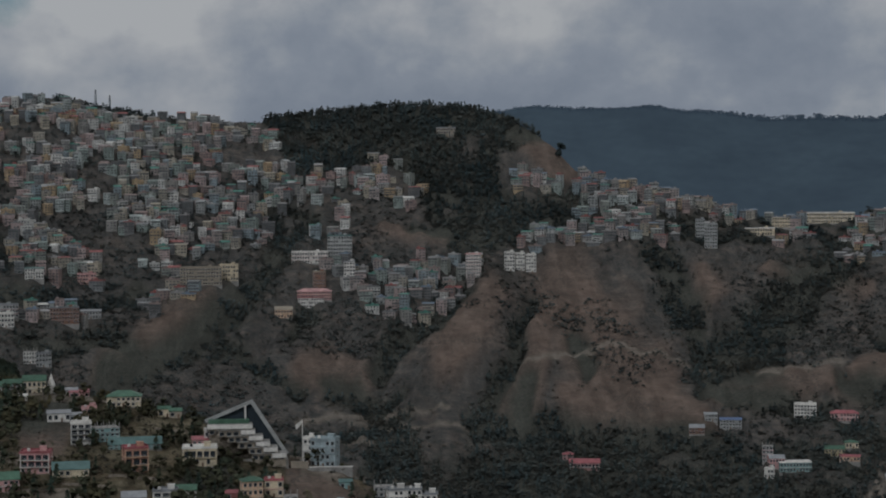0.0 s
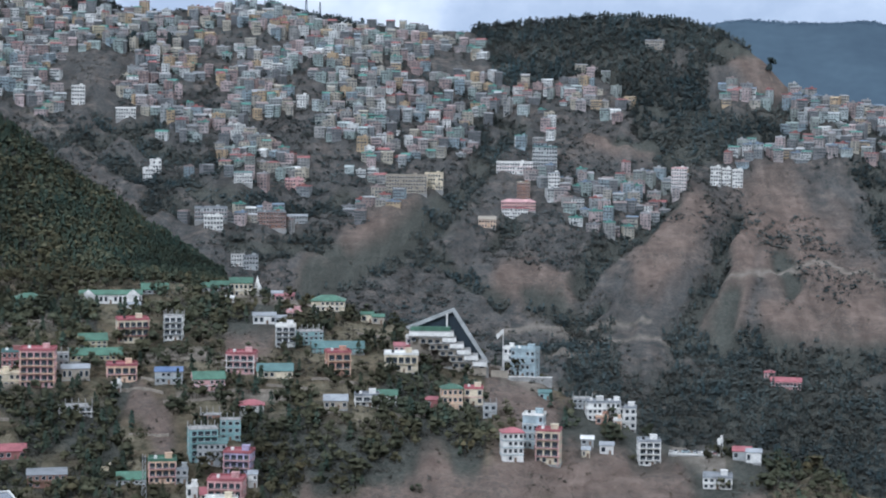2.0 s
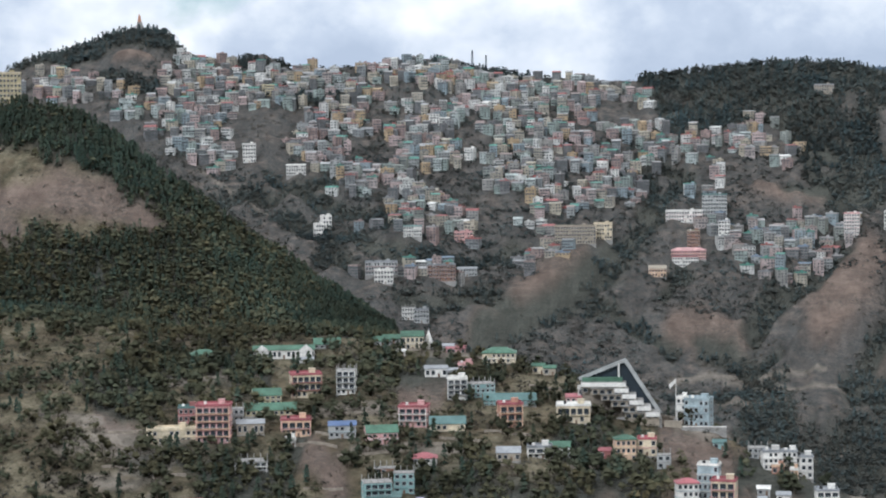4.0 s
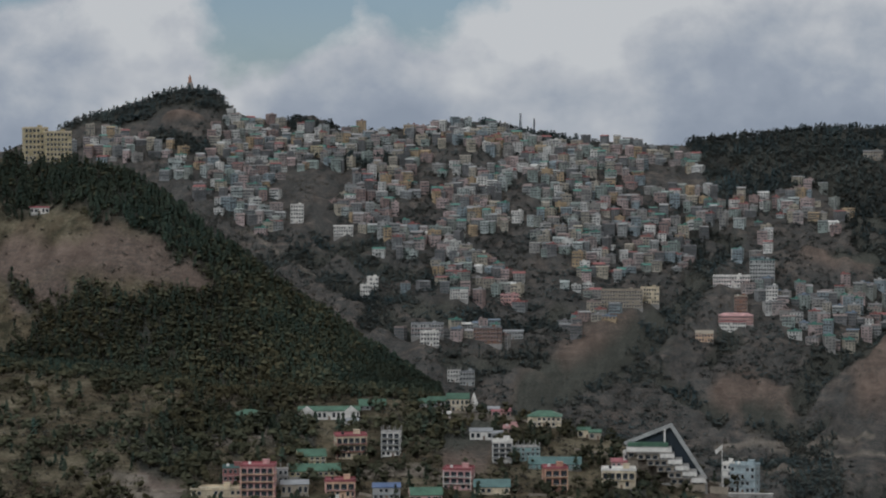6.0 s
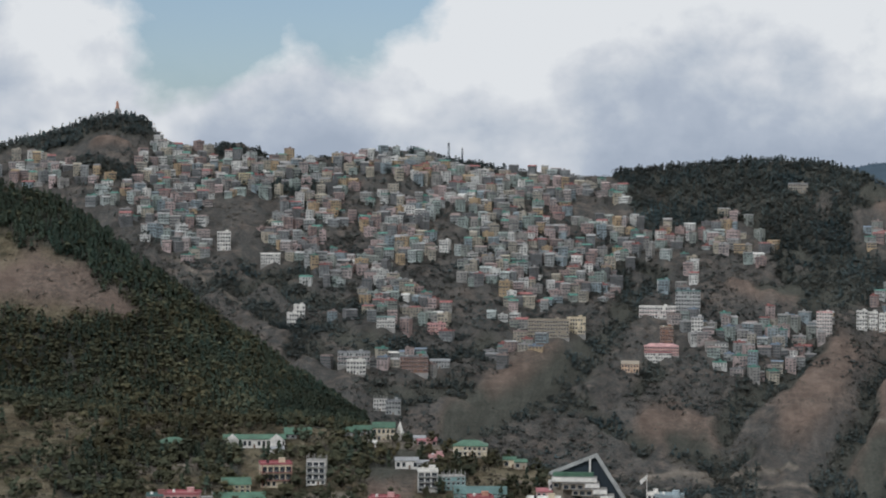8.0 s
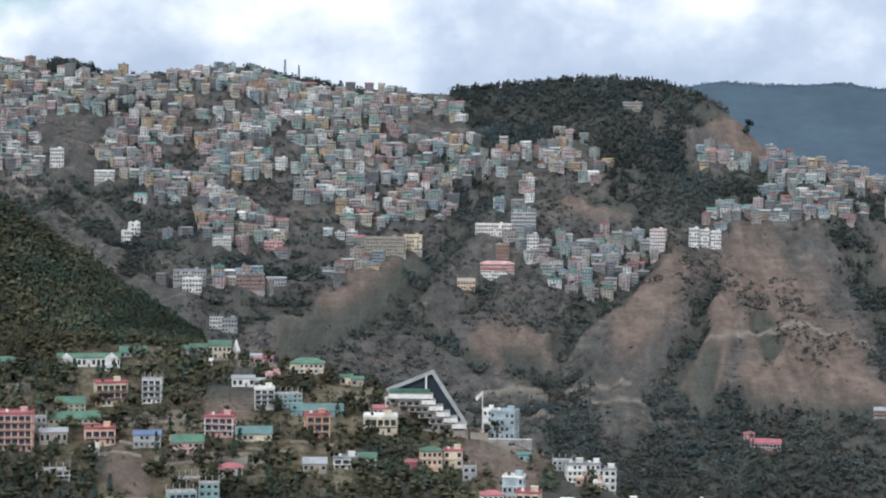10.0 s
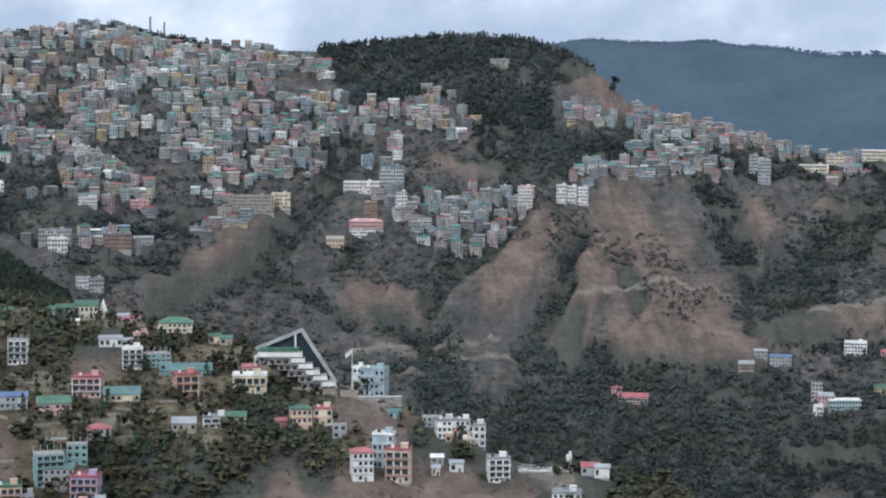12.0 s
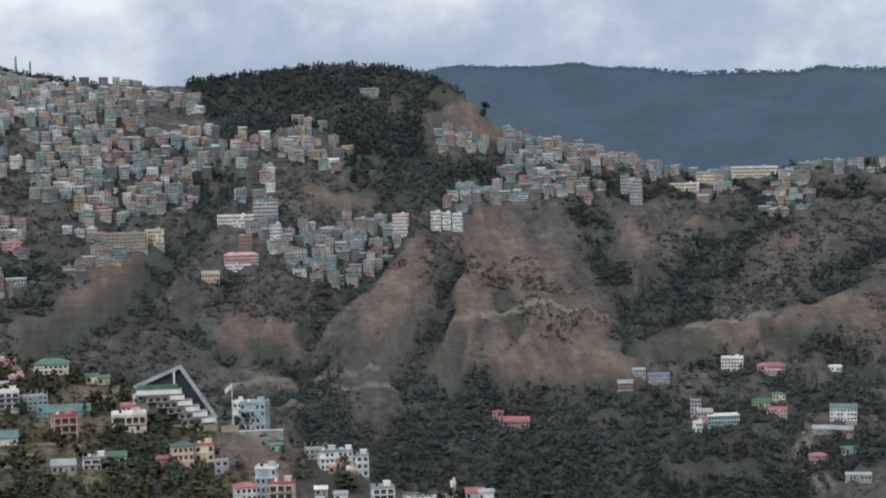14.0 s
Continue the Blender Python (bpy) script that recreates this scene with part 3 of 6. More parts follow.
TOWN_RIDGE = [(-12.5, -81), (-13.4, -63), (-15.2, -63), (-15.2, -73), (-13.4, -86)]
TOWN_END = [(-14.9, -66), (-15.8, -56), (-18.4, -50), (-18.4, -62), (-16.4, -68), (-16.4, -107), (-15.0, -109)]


# ---- the ground sheet ----
def cover(x, y, z, kind):
    return strips(x, y, z, kind)


def ridged(x, y):
    """Ribs and runnels that run down the slope."""
    u, r = bearing(x, y) * 35.0, np.hypot(x, y)
    return 0.5 - np.abs(fbm(u + 0.25 * (r - 1900), r * 0.22, 46, 14, 3)) * 1.8


def ground_z(x, y):
    x, y = np.asarray(x, float), np.asarray(y, float)
    z0 = base_height(x, y)
    r, where = np.hypot(x, y), zone(x, y)
    amp = smooth(r, 200, 700)
    z = z0 + amp * (3.2 * fbm(x, y, 110, 1, 3) + 1.7 * fbm(x, y, 26, 2, 4) + np.where(where == 2, 7.0, 0.0) * smooth(z0, 20, -60) * ridged(x, y))
    # side spurs and gullies of the town hill
    z = z - np.where(where == 2, 6.5, 2.0) * cover(x, y, z0, woods) * (where != 1) * smooth(z0, 30, 0)
    z = z + 5.0 * cover(x, y, z0, grassland) * (where == 2)
    # old field terraces
    tread = np.where(where == 0, 3.2, 5.0)
    wob = z + 1.5 * fbm(x, y, 60, 9, 2)
    step = np.floor(wob / tread)
    part_up = wob / tread - step
    stair = (step + smooth(part_up, 0.62, 1.0)) * tread - wob
    keep = np.where(where == 0, 0.75, np.where((where == 2) & (z0 < -150), 0.55, 0.0)) * smooth(fbm(x, y, 130, 21, 2), -0.5, 0.2)
    return z + stair * keep * amp


def mesh_from(name, verts, faces, materials=(), face_mats=None):
    """A mesh from an array of corners and an array of faces with one number of corners."""
    verts, faces = np.asarray(verts, np.float32), np.asarray(faces, np.int32)
    me = bpy.data.meshes.new(name)
    n, k = faces.shape
    me.vertices.add(len(verts))
    me.vertices.foreach_set("co", verts.ravel())
    me.loops.add(n * k)
    me.loops.foreach_set("vertex_index", faces.ravel())
    me.polygons.add(n)
    me.polygons.foreach_set("loop_start", np.arange(0, n * k, k, dtype=np.int32))
    for mt in materials:
        me.materials.append(mt)
    if face_mats is not None:
        me.polygons.foreach_set("material_index", np.asarray(face_mats, np.int32))
    me.update(calc_edges=True)
    return me


ROWS_BETWEEN = [4, 16, 26, 95, 12, 60, 12, 46, 66, 84, 5, 5]


def polar_grid(first, last, rows_between, bearings):
    rr, _ = hill_lines(bearings)
    cols = []
    for k, n in zip(range(first, last), rows_between):
        for j in range(n):
            cols.append(rr[:, k] + (rr[:, k + 1] - rr[:, k]) * j / n)
    cols.append(rr[:, last])
    r = np.stack(cols, 0)
    x, y = -np.sin(np.radians(bearings)) * r, np.cos(np.radians(bearings)) * r
    return x, y


def grid_faces(rows, cols, wrap):
    i, j = np.meshgrid(np.arange(rows - 1), np.arange(cols if wrap else cols - 1), indexing="ij")
    j2 = (j + 1) % cols
    return np.stack([i * cols + j2, i * cols + j, (i + 1) * cols + j, (i + 1) * cols + j2], -1).reshape(-1, 4)


def build_ground():
    bearings = np.concatenate([np.arange(-180, -24, 6.0), np.arange(-24, -19, 1.0), np.arange(-19, 22, 0.08), np.arange(22, 28, 1.0), np.arange(28, 180, 6.0)])
    x, y = polar_grid(0, 12, ROWS_BETWEEN, bearings)
    z = ground_z(x, y)
    rows, cols = x.shape
    verts = np.stack([x, y, z], -1).reshape(-1, 3)
    faces = grid_faces(rows, cols, True)
    me = mesh_from("ground", verts, faces, [HILL])
    z0 = base_height(x, y)
    wood, dry = cover(x, y, z0, woods).ravel(), cover(x, y, z0, grassland).ravel()
    bare = track_cover(x, y, z0).ravel()
    far_hill = (zone(x, y) == 2).astype(float).ravel()
    rgba = np.stack([wood, dry, bare, far_hill], -1).astype(np.float32)
    me.color_attributes.new("cover", "FLOAT_COLOR", "POINT").data.foreach_set("color", rgba.ravel())
    me.polygons.foreach_set("use_smooth", np.ones(len(faces), bool))
    tagged(new("ground", me), "brown scrubby mountainside with dry grass and old terraces", "hillside", kind="structure")
    # the terrace that the tripod stands on
    n = 48
    ang = np.linspace(0, 2 * math.pi, n, endpoint=False)
    bm = bmesh.new()
    top = [bm.verts.new((5.06 * math.cos(a), 5.06 * math.sin(a), -1.7)) for a in ang]
    low = [bm.verts.new((5.06 * math.cos(a), 5.06 * math.sin(a), -2.6)) for a in ang]
    bm.faces.new(top)
    for k in range(n):
        bm.faces.new((top[k], low[k], low[(k + 1) % n], top[(k + 1) % n]))
    bm.normal_update()
    tm = bpy.data.meshes.new("terrace")
    bm.to_mesh(tm)
    tm.materials.append(CONCRETE)
    tagged(new("terrace", tm), "plain concrete viewing terrace on the slope", "terrace", kind="structure")
    # the far mountain
    b2 = np.concatenate([np.arange(-180, -24, 6.0), np.arange(-24, 6, 0.1), np.arange(6, 180, 6.0)])
    x, y = polar_grid(12, 14, [40, 4], b2)
    z = base_height(x, y)
    r = np.hypot(x, y)
    z = z + smooth(r, 3720, 4100) * (26 * fbm(x, y, 330, 31, 4)) * smooth(r, 4560, 4300)
    z = z + smooth(r, 4300, 4560) * 2.5 * fbm(x, y, 30, 37, 3)
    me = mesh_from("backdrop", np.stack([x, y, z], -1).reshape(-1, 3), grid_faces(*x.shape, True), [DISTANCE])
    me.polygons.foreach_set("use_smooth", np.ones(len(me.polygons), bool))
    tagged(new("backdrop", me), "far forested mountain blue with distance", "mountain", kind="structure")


tracks = []


def track_cover(x, y, z):
    return 0.8 * strips(x, y, z, tracks, 0.2)


# footpaths, roads and bare cuttings
tracks.append((2, [(0.2, -227), (-1.4, -224), (-3.0, -221), (-4.1, -221)], 1.0))
tracks.append((2, [(-0.8, -252), (-3.0, -259), (-4.6, -263)], 0.8))
tracks.append((2, [(-0.4, -236), (-1.9, -240), (-3.0, -238)], 0.7))
tracks.append((2, [(11.3, -88), (12.1, -74), (13.4, -42)], 0.7))
tracks.append((2, [(-15.7, -249), (-16.3, -276), (-16.9, -293)], 0.8))
tracks.append((0, [(17.9, -145), (16.9, -147), (16.2, -148), (16.9, -150), (17.7, -153)], 0.7))
tracks.append((0, [(17.6, -154), (16.5, -154), (15.4, -152)], 1.7))
tracks.append((0, [(16.5, -155), (14.8, -157), (14.5, -164)], 0.5))
tracks.append((0, [(17.9, -164), (17.0, -165), (15.9, -163), (14.8, -158)], 0.5))
tracks.append((0, [(17.9, -175), (17.0, -174), (16.2, -177)], 0.5))
tracks.append((0, [(10.3, -146), (9.1, -145), (7.8, -145)], 0.6))
tracks.append((2, [(-6.1, -193), (-7.5, -186), (-8.8, -181), (-10.4, -189), (-11.5, -194)], 0.9))
tracks.append((2, [(-12.8, -199), (-14.0, -199), (-15.1, -192)], 1.2))
tracks.append((2, [(-1.3, -227), (-3.0, -233), (-4.7, -235)], 0.7))
tracks.append((2, [(-15.9, -253), (-16.3, -263), (-15.7, -269), (-16.1, -282), (-16.6, -293)], 0.7))
tracks.append((0, [(16.5, -154), (15.6, -152), (14.8, -153), (13.6, -151)], 1.0))
tracks.append((0, [(10.7, -146), (9.0, -146), (7.7, -146)], 0.7))
tracks.append((0, [(15.9, -134), (14.0, -136), (11.8, -133)], 0.5))
tracks.append((0, [(16.5, -167), (15.3, -165), (14.4, -160)], 0.7))
tracks.append((0, [(-0.0, -155), (-0.0, -153), (-1.1, -156)], 1.3))
tracks.append((0, [(-4.8, -180), (-6.2, -182)], 1.2))
tracks.append((0, [(15.0, -171), (14.5, -164), (14.2, -157)], 0.6))
tracks.append((0, [(8.5, -131), (7.7, -121), (5.9, -125)], 0.6))
tracks.append((0, [(5.8, -155), (7.7, -154), (9.3, -157)], 0.5))


build_ground()


# ---- building kit ----
class Geo:
    """Collects boxes and prisms for one mesh."""

    def __init__(self):
        self.verts, self.faces, self.mats = [], [], []

    def add(self, verts, faces, mat=0):
        n = len(self.verts)
        self.verts += [tuple(v) for v in verts]
        self.faces += [tuple(n + i for i in f) for f in faces]
        self.mats += [mat] * len(faces)
        return self

    def box(self, cx, cy, z, sx, sy, h, mat=0, taper=0.0):
        a, b, t = sx / 2, sy / 2, 1 - taper
        v = [(cx - a, cy - b, z), (cx + a, cy - b, z), (cx + a, cy + b, z), (cx - a, cy + b, z),
             (cx - a * t, cy - b * t, z + h), (cx + a * t, cy - b * t, z + h), (cx + a * t, cy + b * t, z + h), (cx - a * t, cy + b * t, z + h)]
        return self.add(v, [(3, 2, 1, 0), (4, 5, 6, 7), (0, 1, 5, 4), (1, 2, 6, 5), (2, 3, 7, 6), (3, 0, 4, 7)], mat)

    def tube(self, cx, cy, z, r0, r1, h, n=10, mat=0):
        v = []
        for zz, r in ((z, r0), (z + h, r1)):
            v += [(cx + r * math.cos(2 * math.pi * k / n), cy + r * math.sin(2 * math.pi * k / n), zz) for k in range(n)]
        f = [(k, (k + 1) % n, n + (k + 1) % n, n + k) for k in range(n)] + [tuple(range(n - 1, -1, -1)), tuple(range(n, 2 * n))]
        return self.add(v, f, mat)

    def bar(self, p, q, w, mat=0):
        p, q = Vector(p), Vector(q)
        d = (q - p).normalized()
        s = d.cross(Vector((0, 0, 1)))
        s = (Vector((1, 0, 0)) if s.length < 1e-3 else s.normalized()) * w / 2
        t = d.cross(s).normalized() * w / 2
        v = [p - s - t, p + s - t, p + s + t, p - s + t, q - s - t, q + s - t, q + s + t, q - s + t]
        return self.add(v, [(3, 2, 1, 0), (4, 5, 6, 7), (0, 1, 5, 4), (1, 2, 6, 5), (2, 3, 7, 6), (3, 0, 4, 7)], mat)

    def gable(self, w, d, z, rise, over=0.5, thick=0.25, mat=0, along="x", end=None):
        a, b = w / 2 + over, d / 2 + over
        if along == "x":
            v = [(-a, -b, z), (a, -b, z), (a, b, z), (-a, b, z), (-a, -b, z + thick), (a, -b, z + thick), (a, b, z + thick), (-a, b, z + thick), (-a, 0, z + rise), (a, 0, z + rise)]
            f = [(3, 2, 1, 0), (0, 1, 5, 4), (2, 3, 7, 6), (4, 5, 9, 8), (6, 7, 8, 9), (1, 2, 6, 9, 5), (3, 0, 4, 8, 7)]
        else:
            v = [(-a, -b, z), (a, -b, z), (a, b, z), (-a, b, z), (-a, -b, z + thick), (a, -b, z + thick), (a, b, z + thick), (-a, b, z + thick), (0, -b, z + rise), (0, b, z + rise)]
            f = [(3, 2, 1, 0), (1, 2, 6, 5), (3, 0, 4, 7), (5, 6, 9, 8), (7, 4, 8, 9), (0, 1, 5, 8, 4), (2, 3, 7, 9, 6)]
        self.add(v, f, mat)
        if end is not None:
            self.mats[-2:] = [end, end]
        return self

    def hip(self, w, d, z, rise, over=0.6, thick=0.25, mat=0):
        a, b = w / 2 + over, d / 2 + over
        c = max(a - b, a * 0.12)
        v = [(-a, -b, z), (a, -b, z), (a, b, z), (-a, b, z), (-a, -b, z + thick), (a, -b, z + thick), (a, b, z + thick), (-a, b, z + thick), (-c, 0, z + rise), (c, 0, z + rise)]
        f = [(3, 2, 1, 0), (0, 1, 5, 4), (1, 2, 6, 5), (2, 3, 7, 6), (3, 0, 4, 7), (4, 5, 9, 8), (5, 6, 9), (6, 7, 8, 9), (7, 4, 8)]
        return self.add(v, f, mat)

    def mesh(self, name, materials):
        me = bpy.data.meshes.new(name)
        me.from_pydata(self.verts, [], self.faces)
        for m in materials:
            me.materials.append(m)
        me.polygons.foreach_set("material_index", self.mats)
        me.update()
        return me


def part(name, geo, material_or_list, parent, label="", m=None):
    """One mesh object under a thing or under a part."""
    mats = material_or_list if isinstance(material_or_list, (list, tuple)) else [material_or_list]
    ob = new(name, geo if isinstance(geo, bpy.types.Mesh) else geo.mesh(name, mats))
    ob.parent = parent
    if m is not None:
        ob.matrix_basis = m
    return tagged(ob, label)


FOOTPRINTS = []


def stand(name, x, y, turn=0.0, lift=0.0):
    """An Empty on the ground at x, y that faces the viewpoint, turned by some degrees."""
    ob = new(name)
    z = float(ground_z(np.array([x]), np.array([y]))[0]) + lift
    ob.matrix_basis = pose(x, y, z, 0, 0, float(bearing(x, y)) + turn)
    return ob


window_meshes = {}


def window_mesh(w, h):
    key = (round(w, 1), round(h, 1))
    if key not in window_meshes:
        # one skin: wall edge, proud frame, and the pane set back in it
        g, b = Geo(), 0.13
        loops = [(w / 2, 0.0, h, 0.03), (w / 2, 0.0, h, -0.16), (w / 2 - b, b, h - b, -0.16), (w / 2 - b, b, h - b, -0.03)]
        v = []
        for a, lo, hi, dy in loops:
            v += [(-a, dy, lo), (a, dy, lo), (a, dy, hi), (-a, dy, hi)]
        g.add(v, [(4 * q + k, 4 * q + (k + 1) % 4, 4 * q + 4 + (k + 1) % 4, 4 * q + 4 + k) for q in range(3) for k in range(4)], 1)
        g.faces.append((12, 13, 14, 15))
        g.mats.append(0)
        window_meshes[key] = g.mesh("window", [DARK_GLASS, FRAME_WHITE])
    return window_meshes[key]


def put_windows(thing, w, d, h, floors, bays, side_bays=1, skip=0.08, door=True, tall=0.56, front_from=0):
    """Windows on the front and both sides, floor by floor."""
    fh = h / floors
    for k in range(floors):
        for b in range(bays if k < front_from or front_from == 0 else 0):
            if random.random() < skip:
                continue
            px = (b + 0.5) / bays * w - w / 2
            ww, wh = min(2.2, w / bays * 0.64), fh * tall
            if door and k == 0 and b == bays // 2:
                g = Geo().box(0, -0.03, 0, 1.1, 0.1, min(2.1, fh * 0.75), 0)
                part("door", g, TIMBER, thing, "", pose(px, -d / 2, 0.05))
                continue
            part("window", window_mesh(ww, wh), None, thing, "", pose(px, -d / 2, (k + 0.28) * fh))
        for sx, rz in ((-1, -90), (1, 90)):
            for b in range(side_bays):
                if random.random() < skip + 0.1:
                    continue
                py = (b + 0.5) / side_bays * d - d / 2
                part("window", window_mesh(min(1.5, d / side_bays * 0.4), fh * 0.48), None, thing, "", pose(sx * w / 2, py, (k + 0.3) * fh, 0, 0, rz))


def house(label, x, y, w, d, h, floors, turn, wall, roof="flat", roof_mat=None, trim=None, lift=0.0, category="house", name="house",
          balcony=False, tank=True, bays=0, group=""):
    """A hillside house: footing, walls, floor slabs, windows, roof, and what stands on it."""
    thing = tagged(stand(name, x, y, turn, lift), label, category, group)
    FOOTPRINTS.append((x, y, max(w, d) * 0.62 + 2.5))
    trim, roof_mat = trim or CONCRETE, roof_mat or TIN_RED
    part("footing", Geo().box(0, 0.2, -5.5, w + 0.3, d, 5.6, 0, -0.02), CONCRETE, thing)
    part("wall", Geo().box(0, 0, 0.1, w, d, h - 0.1), wall, thing)
    fh = h / floors
    for k in range(1, floors):
        part("floor_slab", Geo().box(0, -0.15, k * fh - 0.1, w + 0.5, d + 0.6, 0.26), trim, thing)
    if balcony:
        for k in range(1, floors):
            g = Geo().box(0, -d / 2 - 0.75, k * fh - 0.07, w * 0.96, 1.3, 0.2)
            slab = part("balcony", g, trim, thing)
            rail = Geo().box(0, -d / 2 - 1.36, k * fh + 0.85, w * 0.96, 0.08, 0.1)
            for j in range(7):
                rail.box((j / 6 - 0.5) * w * 0.94, -d / 2 - 1.36, k * fh + 0.1, 0.1, 0.06, 0.8)
            part("railing", rail, FRAME_WHITE, slab)
        for sx in (-1, 1):
            part("pillar", Geo().box(sx * w * 0.46, -d / 2 - 1.25, -0.6, 0.32, 0.32, h + 0.5), trim, thing)
    put_windows(thing, w, d, h, floors, bays or max(2, round(w / 2.7)), front_from=1 if balcony else 0)
    if balcony:
        # flat dark panels behind the rails stand in for the shade of deep verandas
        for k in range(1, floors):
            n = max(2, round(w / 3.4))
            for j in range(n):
                part("veranda_shade_panel", Geo().box(((j + 0.5) / n - 0.5) * w * 0.96, -d / 2 - 0.02, k * fh + 0.2, w / n * 0.74, 0.12, fh * 0.68), DARK_GLASS, thing)
    if roof == "flat":
        g = Geo().box(0, 0, h - 0.02, w + 0.7, d + 0.8, 0.28)
        slab = part("roof", g, trim if roof_mat is None else roof_mat, thing)
        p = Geo()
        for sx in (-1, 1):
            p.box(sx * w / 2, 0, h + 0.26, 0.2, d, 0.85)
        for sy in (-1, 1):
            p.box(0, sy * (d / 2 - 0.02), h + 0.26, w - 0.2, 0.2, 0.85)
        part("parapet", p, roof_mat, thing)
        hut = min(3.2, w * 0.4)
        part("stair_head", Geo().box(w * 0.22, d * 0.18, h + 0.26, hut, hut * 0.9, 2.2).box(w * 0.22, d * 0.18, h + 2.46, hut + 0.4, hut * 0.9 + 0.4, 0.16), wall, thing)
        if tank:
            t = Geo().tube(-w * 0.25, 0.2, h + 0.26, 0.75, 0.75, 1.3, 12).tube(-w * 0.25, 0.2, h + 1.56, 0.75, 0.3, 0.3, 12)
            part("water_tank", t, random.choice([BLACK, WHITE, WHITE]), thing)
    elif roof == "hip":
        part("roof", Geo().hip(w, d, h, min(3.0, d * 0.28)), roof_mat, thing)
    elif roof == "gable":
        part("roof", Geo().gable(w, d, h, min(3.4, d * 0.33), end=1), [roof_mat, wall], thing)
    elif roof == "cross":
        part("roof", Geo().gable(w, d, h, min(2.4, d * 0.27), end=1), [roof_mat, wall], thing)
        for px in (-w * 0.36, w * 0.36):
            g = Geo().box(px, -d / 2 - 0.6, 0, w * 0.2, 2.2, h)
            wing = part("gable_wing", g, wall, thing)
            g2 = Geo().gable(w * 0.2, 2.2, h, 3.2, 0.35, 0.2, 0, "y", 1)
            part("gable_roof", g2, [roof_mat, wall], wing, "", pose(px, -d / 2 - 0.6, 0))
    elif roof == "shed":
        a, b = w / 2 + 0.5, d / 2 + 0.5
        v = [(-a, -b, h), (a, -b, h), (a, b, h + 0.9), (-a, b, h + 0.9), (-a, -b, h + 0.2), (a, -b, h + 0.2), (a, b, h + 1.1), (-a, b, h + 1.1)]
        part("roof", Geo().add(v, [(3, 2, 1, 0), (4, 5, 6, 7), (0, 1, 5, 4), (1, 2, 6, 5), (2, 3, 7, 6), (3, 0, 4, 7)]), roof_mat, thing)
    elif roof == "frame":
        g = Geo()
        nx = max(2, round(w / 3.2))
        for i in range(nx + 1):
            for sy in (-1, 1):
                g.box((i / nx - 0.5) * (w - 0.4), sy * (d / 2 - 0.3), h, 0.35, 0.35, 2.6)
        g.box(0, 0, h - 0.05, w + 0.4, d + 0.4, 0.25)
        part("unfinished_storey", g, CONCRETE, thing)
    return thing


# ---- foliage: crowns of many small clumps on tapered trunks, in unit height ----
def conifer_clumps(rng, n):
    t = 0.10 + 0.9 * rng.random(n) ** 0.85
    ang = rng.random(n) * 2 * math.pi
    reach = (0.05 + 0.25 * (1 - t) ** 0.8) * (0.55 + 0.65 * rng.random(n))
    w = 0.05 + 0.05 * rng.random(n)
    ca, sa = np.cos(ang), np.sin(ang)
    p0 = np.stack([ca * reach * 0.1, sa * reach * 0.1, np.minimum(t + 0.07, 1.0)], -1)
    p1 = np.stack([ca * reach - sa * w, sa * reach + ca * w, t - 0.05 - 0.05 * rng.random(n)], -1)
    p2 = np.stack([ca * reach + sa * w, sa * reach - ca * w, t - 0.05 - 0.05 * rng.random(n)], -1)
    return np.stack([p0, p1, p2], 1)


def leaf_clumps(rng, n, low=0.25, wide=0.36, size=0.115, cores_of=3):
    """Small leafy scales laid over a few lobes, with ragged edges."""
    lobes = np.stack([rng.normal(0, wide * 0.5, 7), rng.normal(0, wide * 0.5, 7), low + 0.2 + (0.72 - low) * rng.random(7)], -1)
    radius = 0.15 + 0.1 * rng.random(7)
    k = rng.integers(0, 7, n)
    d = rng.normal(size=(n, 3))
    d[:, 2] += 0.25
    d /= np.linalg.norm(d, axis=1)[:, None]
    c = lobes[k] + d * (radius[k] * (0.7 + 0.4 * rng.random(n)))[:, None]
    side = np.cross(d, rng.normal(size=(n, 3)))
    side /= np.linalg.norm(side, axis=1)[:, None]
    up = np.cross(d, side)
    tri = []
    for q in range(3):
        a = 2.094 * q + rng.uniform(-0.5, 0.5, n)
        reach = size * rng.uniform(0.7, 1.7, n)
        tri.append(c + (side * np.cos(a)[:, None] + up * np.sin(a)[:, None]) * reach[:, None] + d * rng.normal(0, size * 0.35, n)[:, None])
    tri = np.stack(tri, 1)
    # the inside of the larger lobes
    octa = np.array([(1, 0, 0), (0, 1, 0), (-1, 0, 0), (0, -1, 0), (0, 0, 1), (0, 0, -1)], float)
    fan = [(0, 1, 4), (1, 2, 4), (2, 3, 4), (3, 0, 4), (1, 0, 5), (2, 1, 5), (3, 2, 5), (0, 3, 5)]
    big = np.argsort(-radius)[:cores_of]
    cores = np.array([[lobes[q] + octa[i] * radius[q] * 0.95 for i in f] for q in big for f in fan])
    tri = np.concatenate([tri, cores]) if cores_of else tri
    tri[:, :, 2] = np.clip(tri[:, :, 2], 0.03, 1.0)
    return tri


def crown_normals(tris):
    """Outward directions of a crown in unit height, with a lean to the sky."""
    v = np.asarray(tris, float) - np.array([0, 0, 0.42])
    v = v / np.maximum(np.linalg.norm(v, axis=-1, keepdims=True), 0.05) + np.array([0, 0, 0.85])
    return v / np.maximum(np.linalg.norm(v, axis=-1, keepdims=True), 0.05)


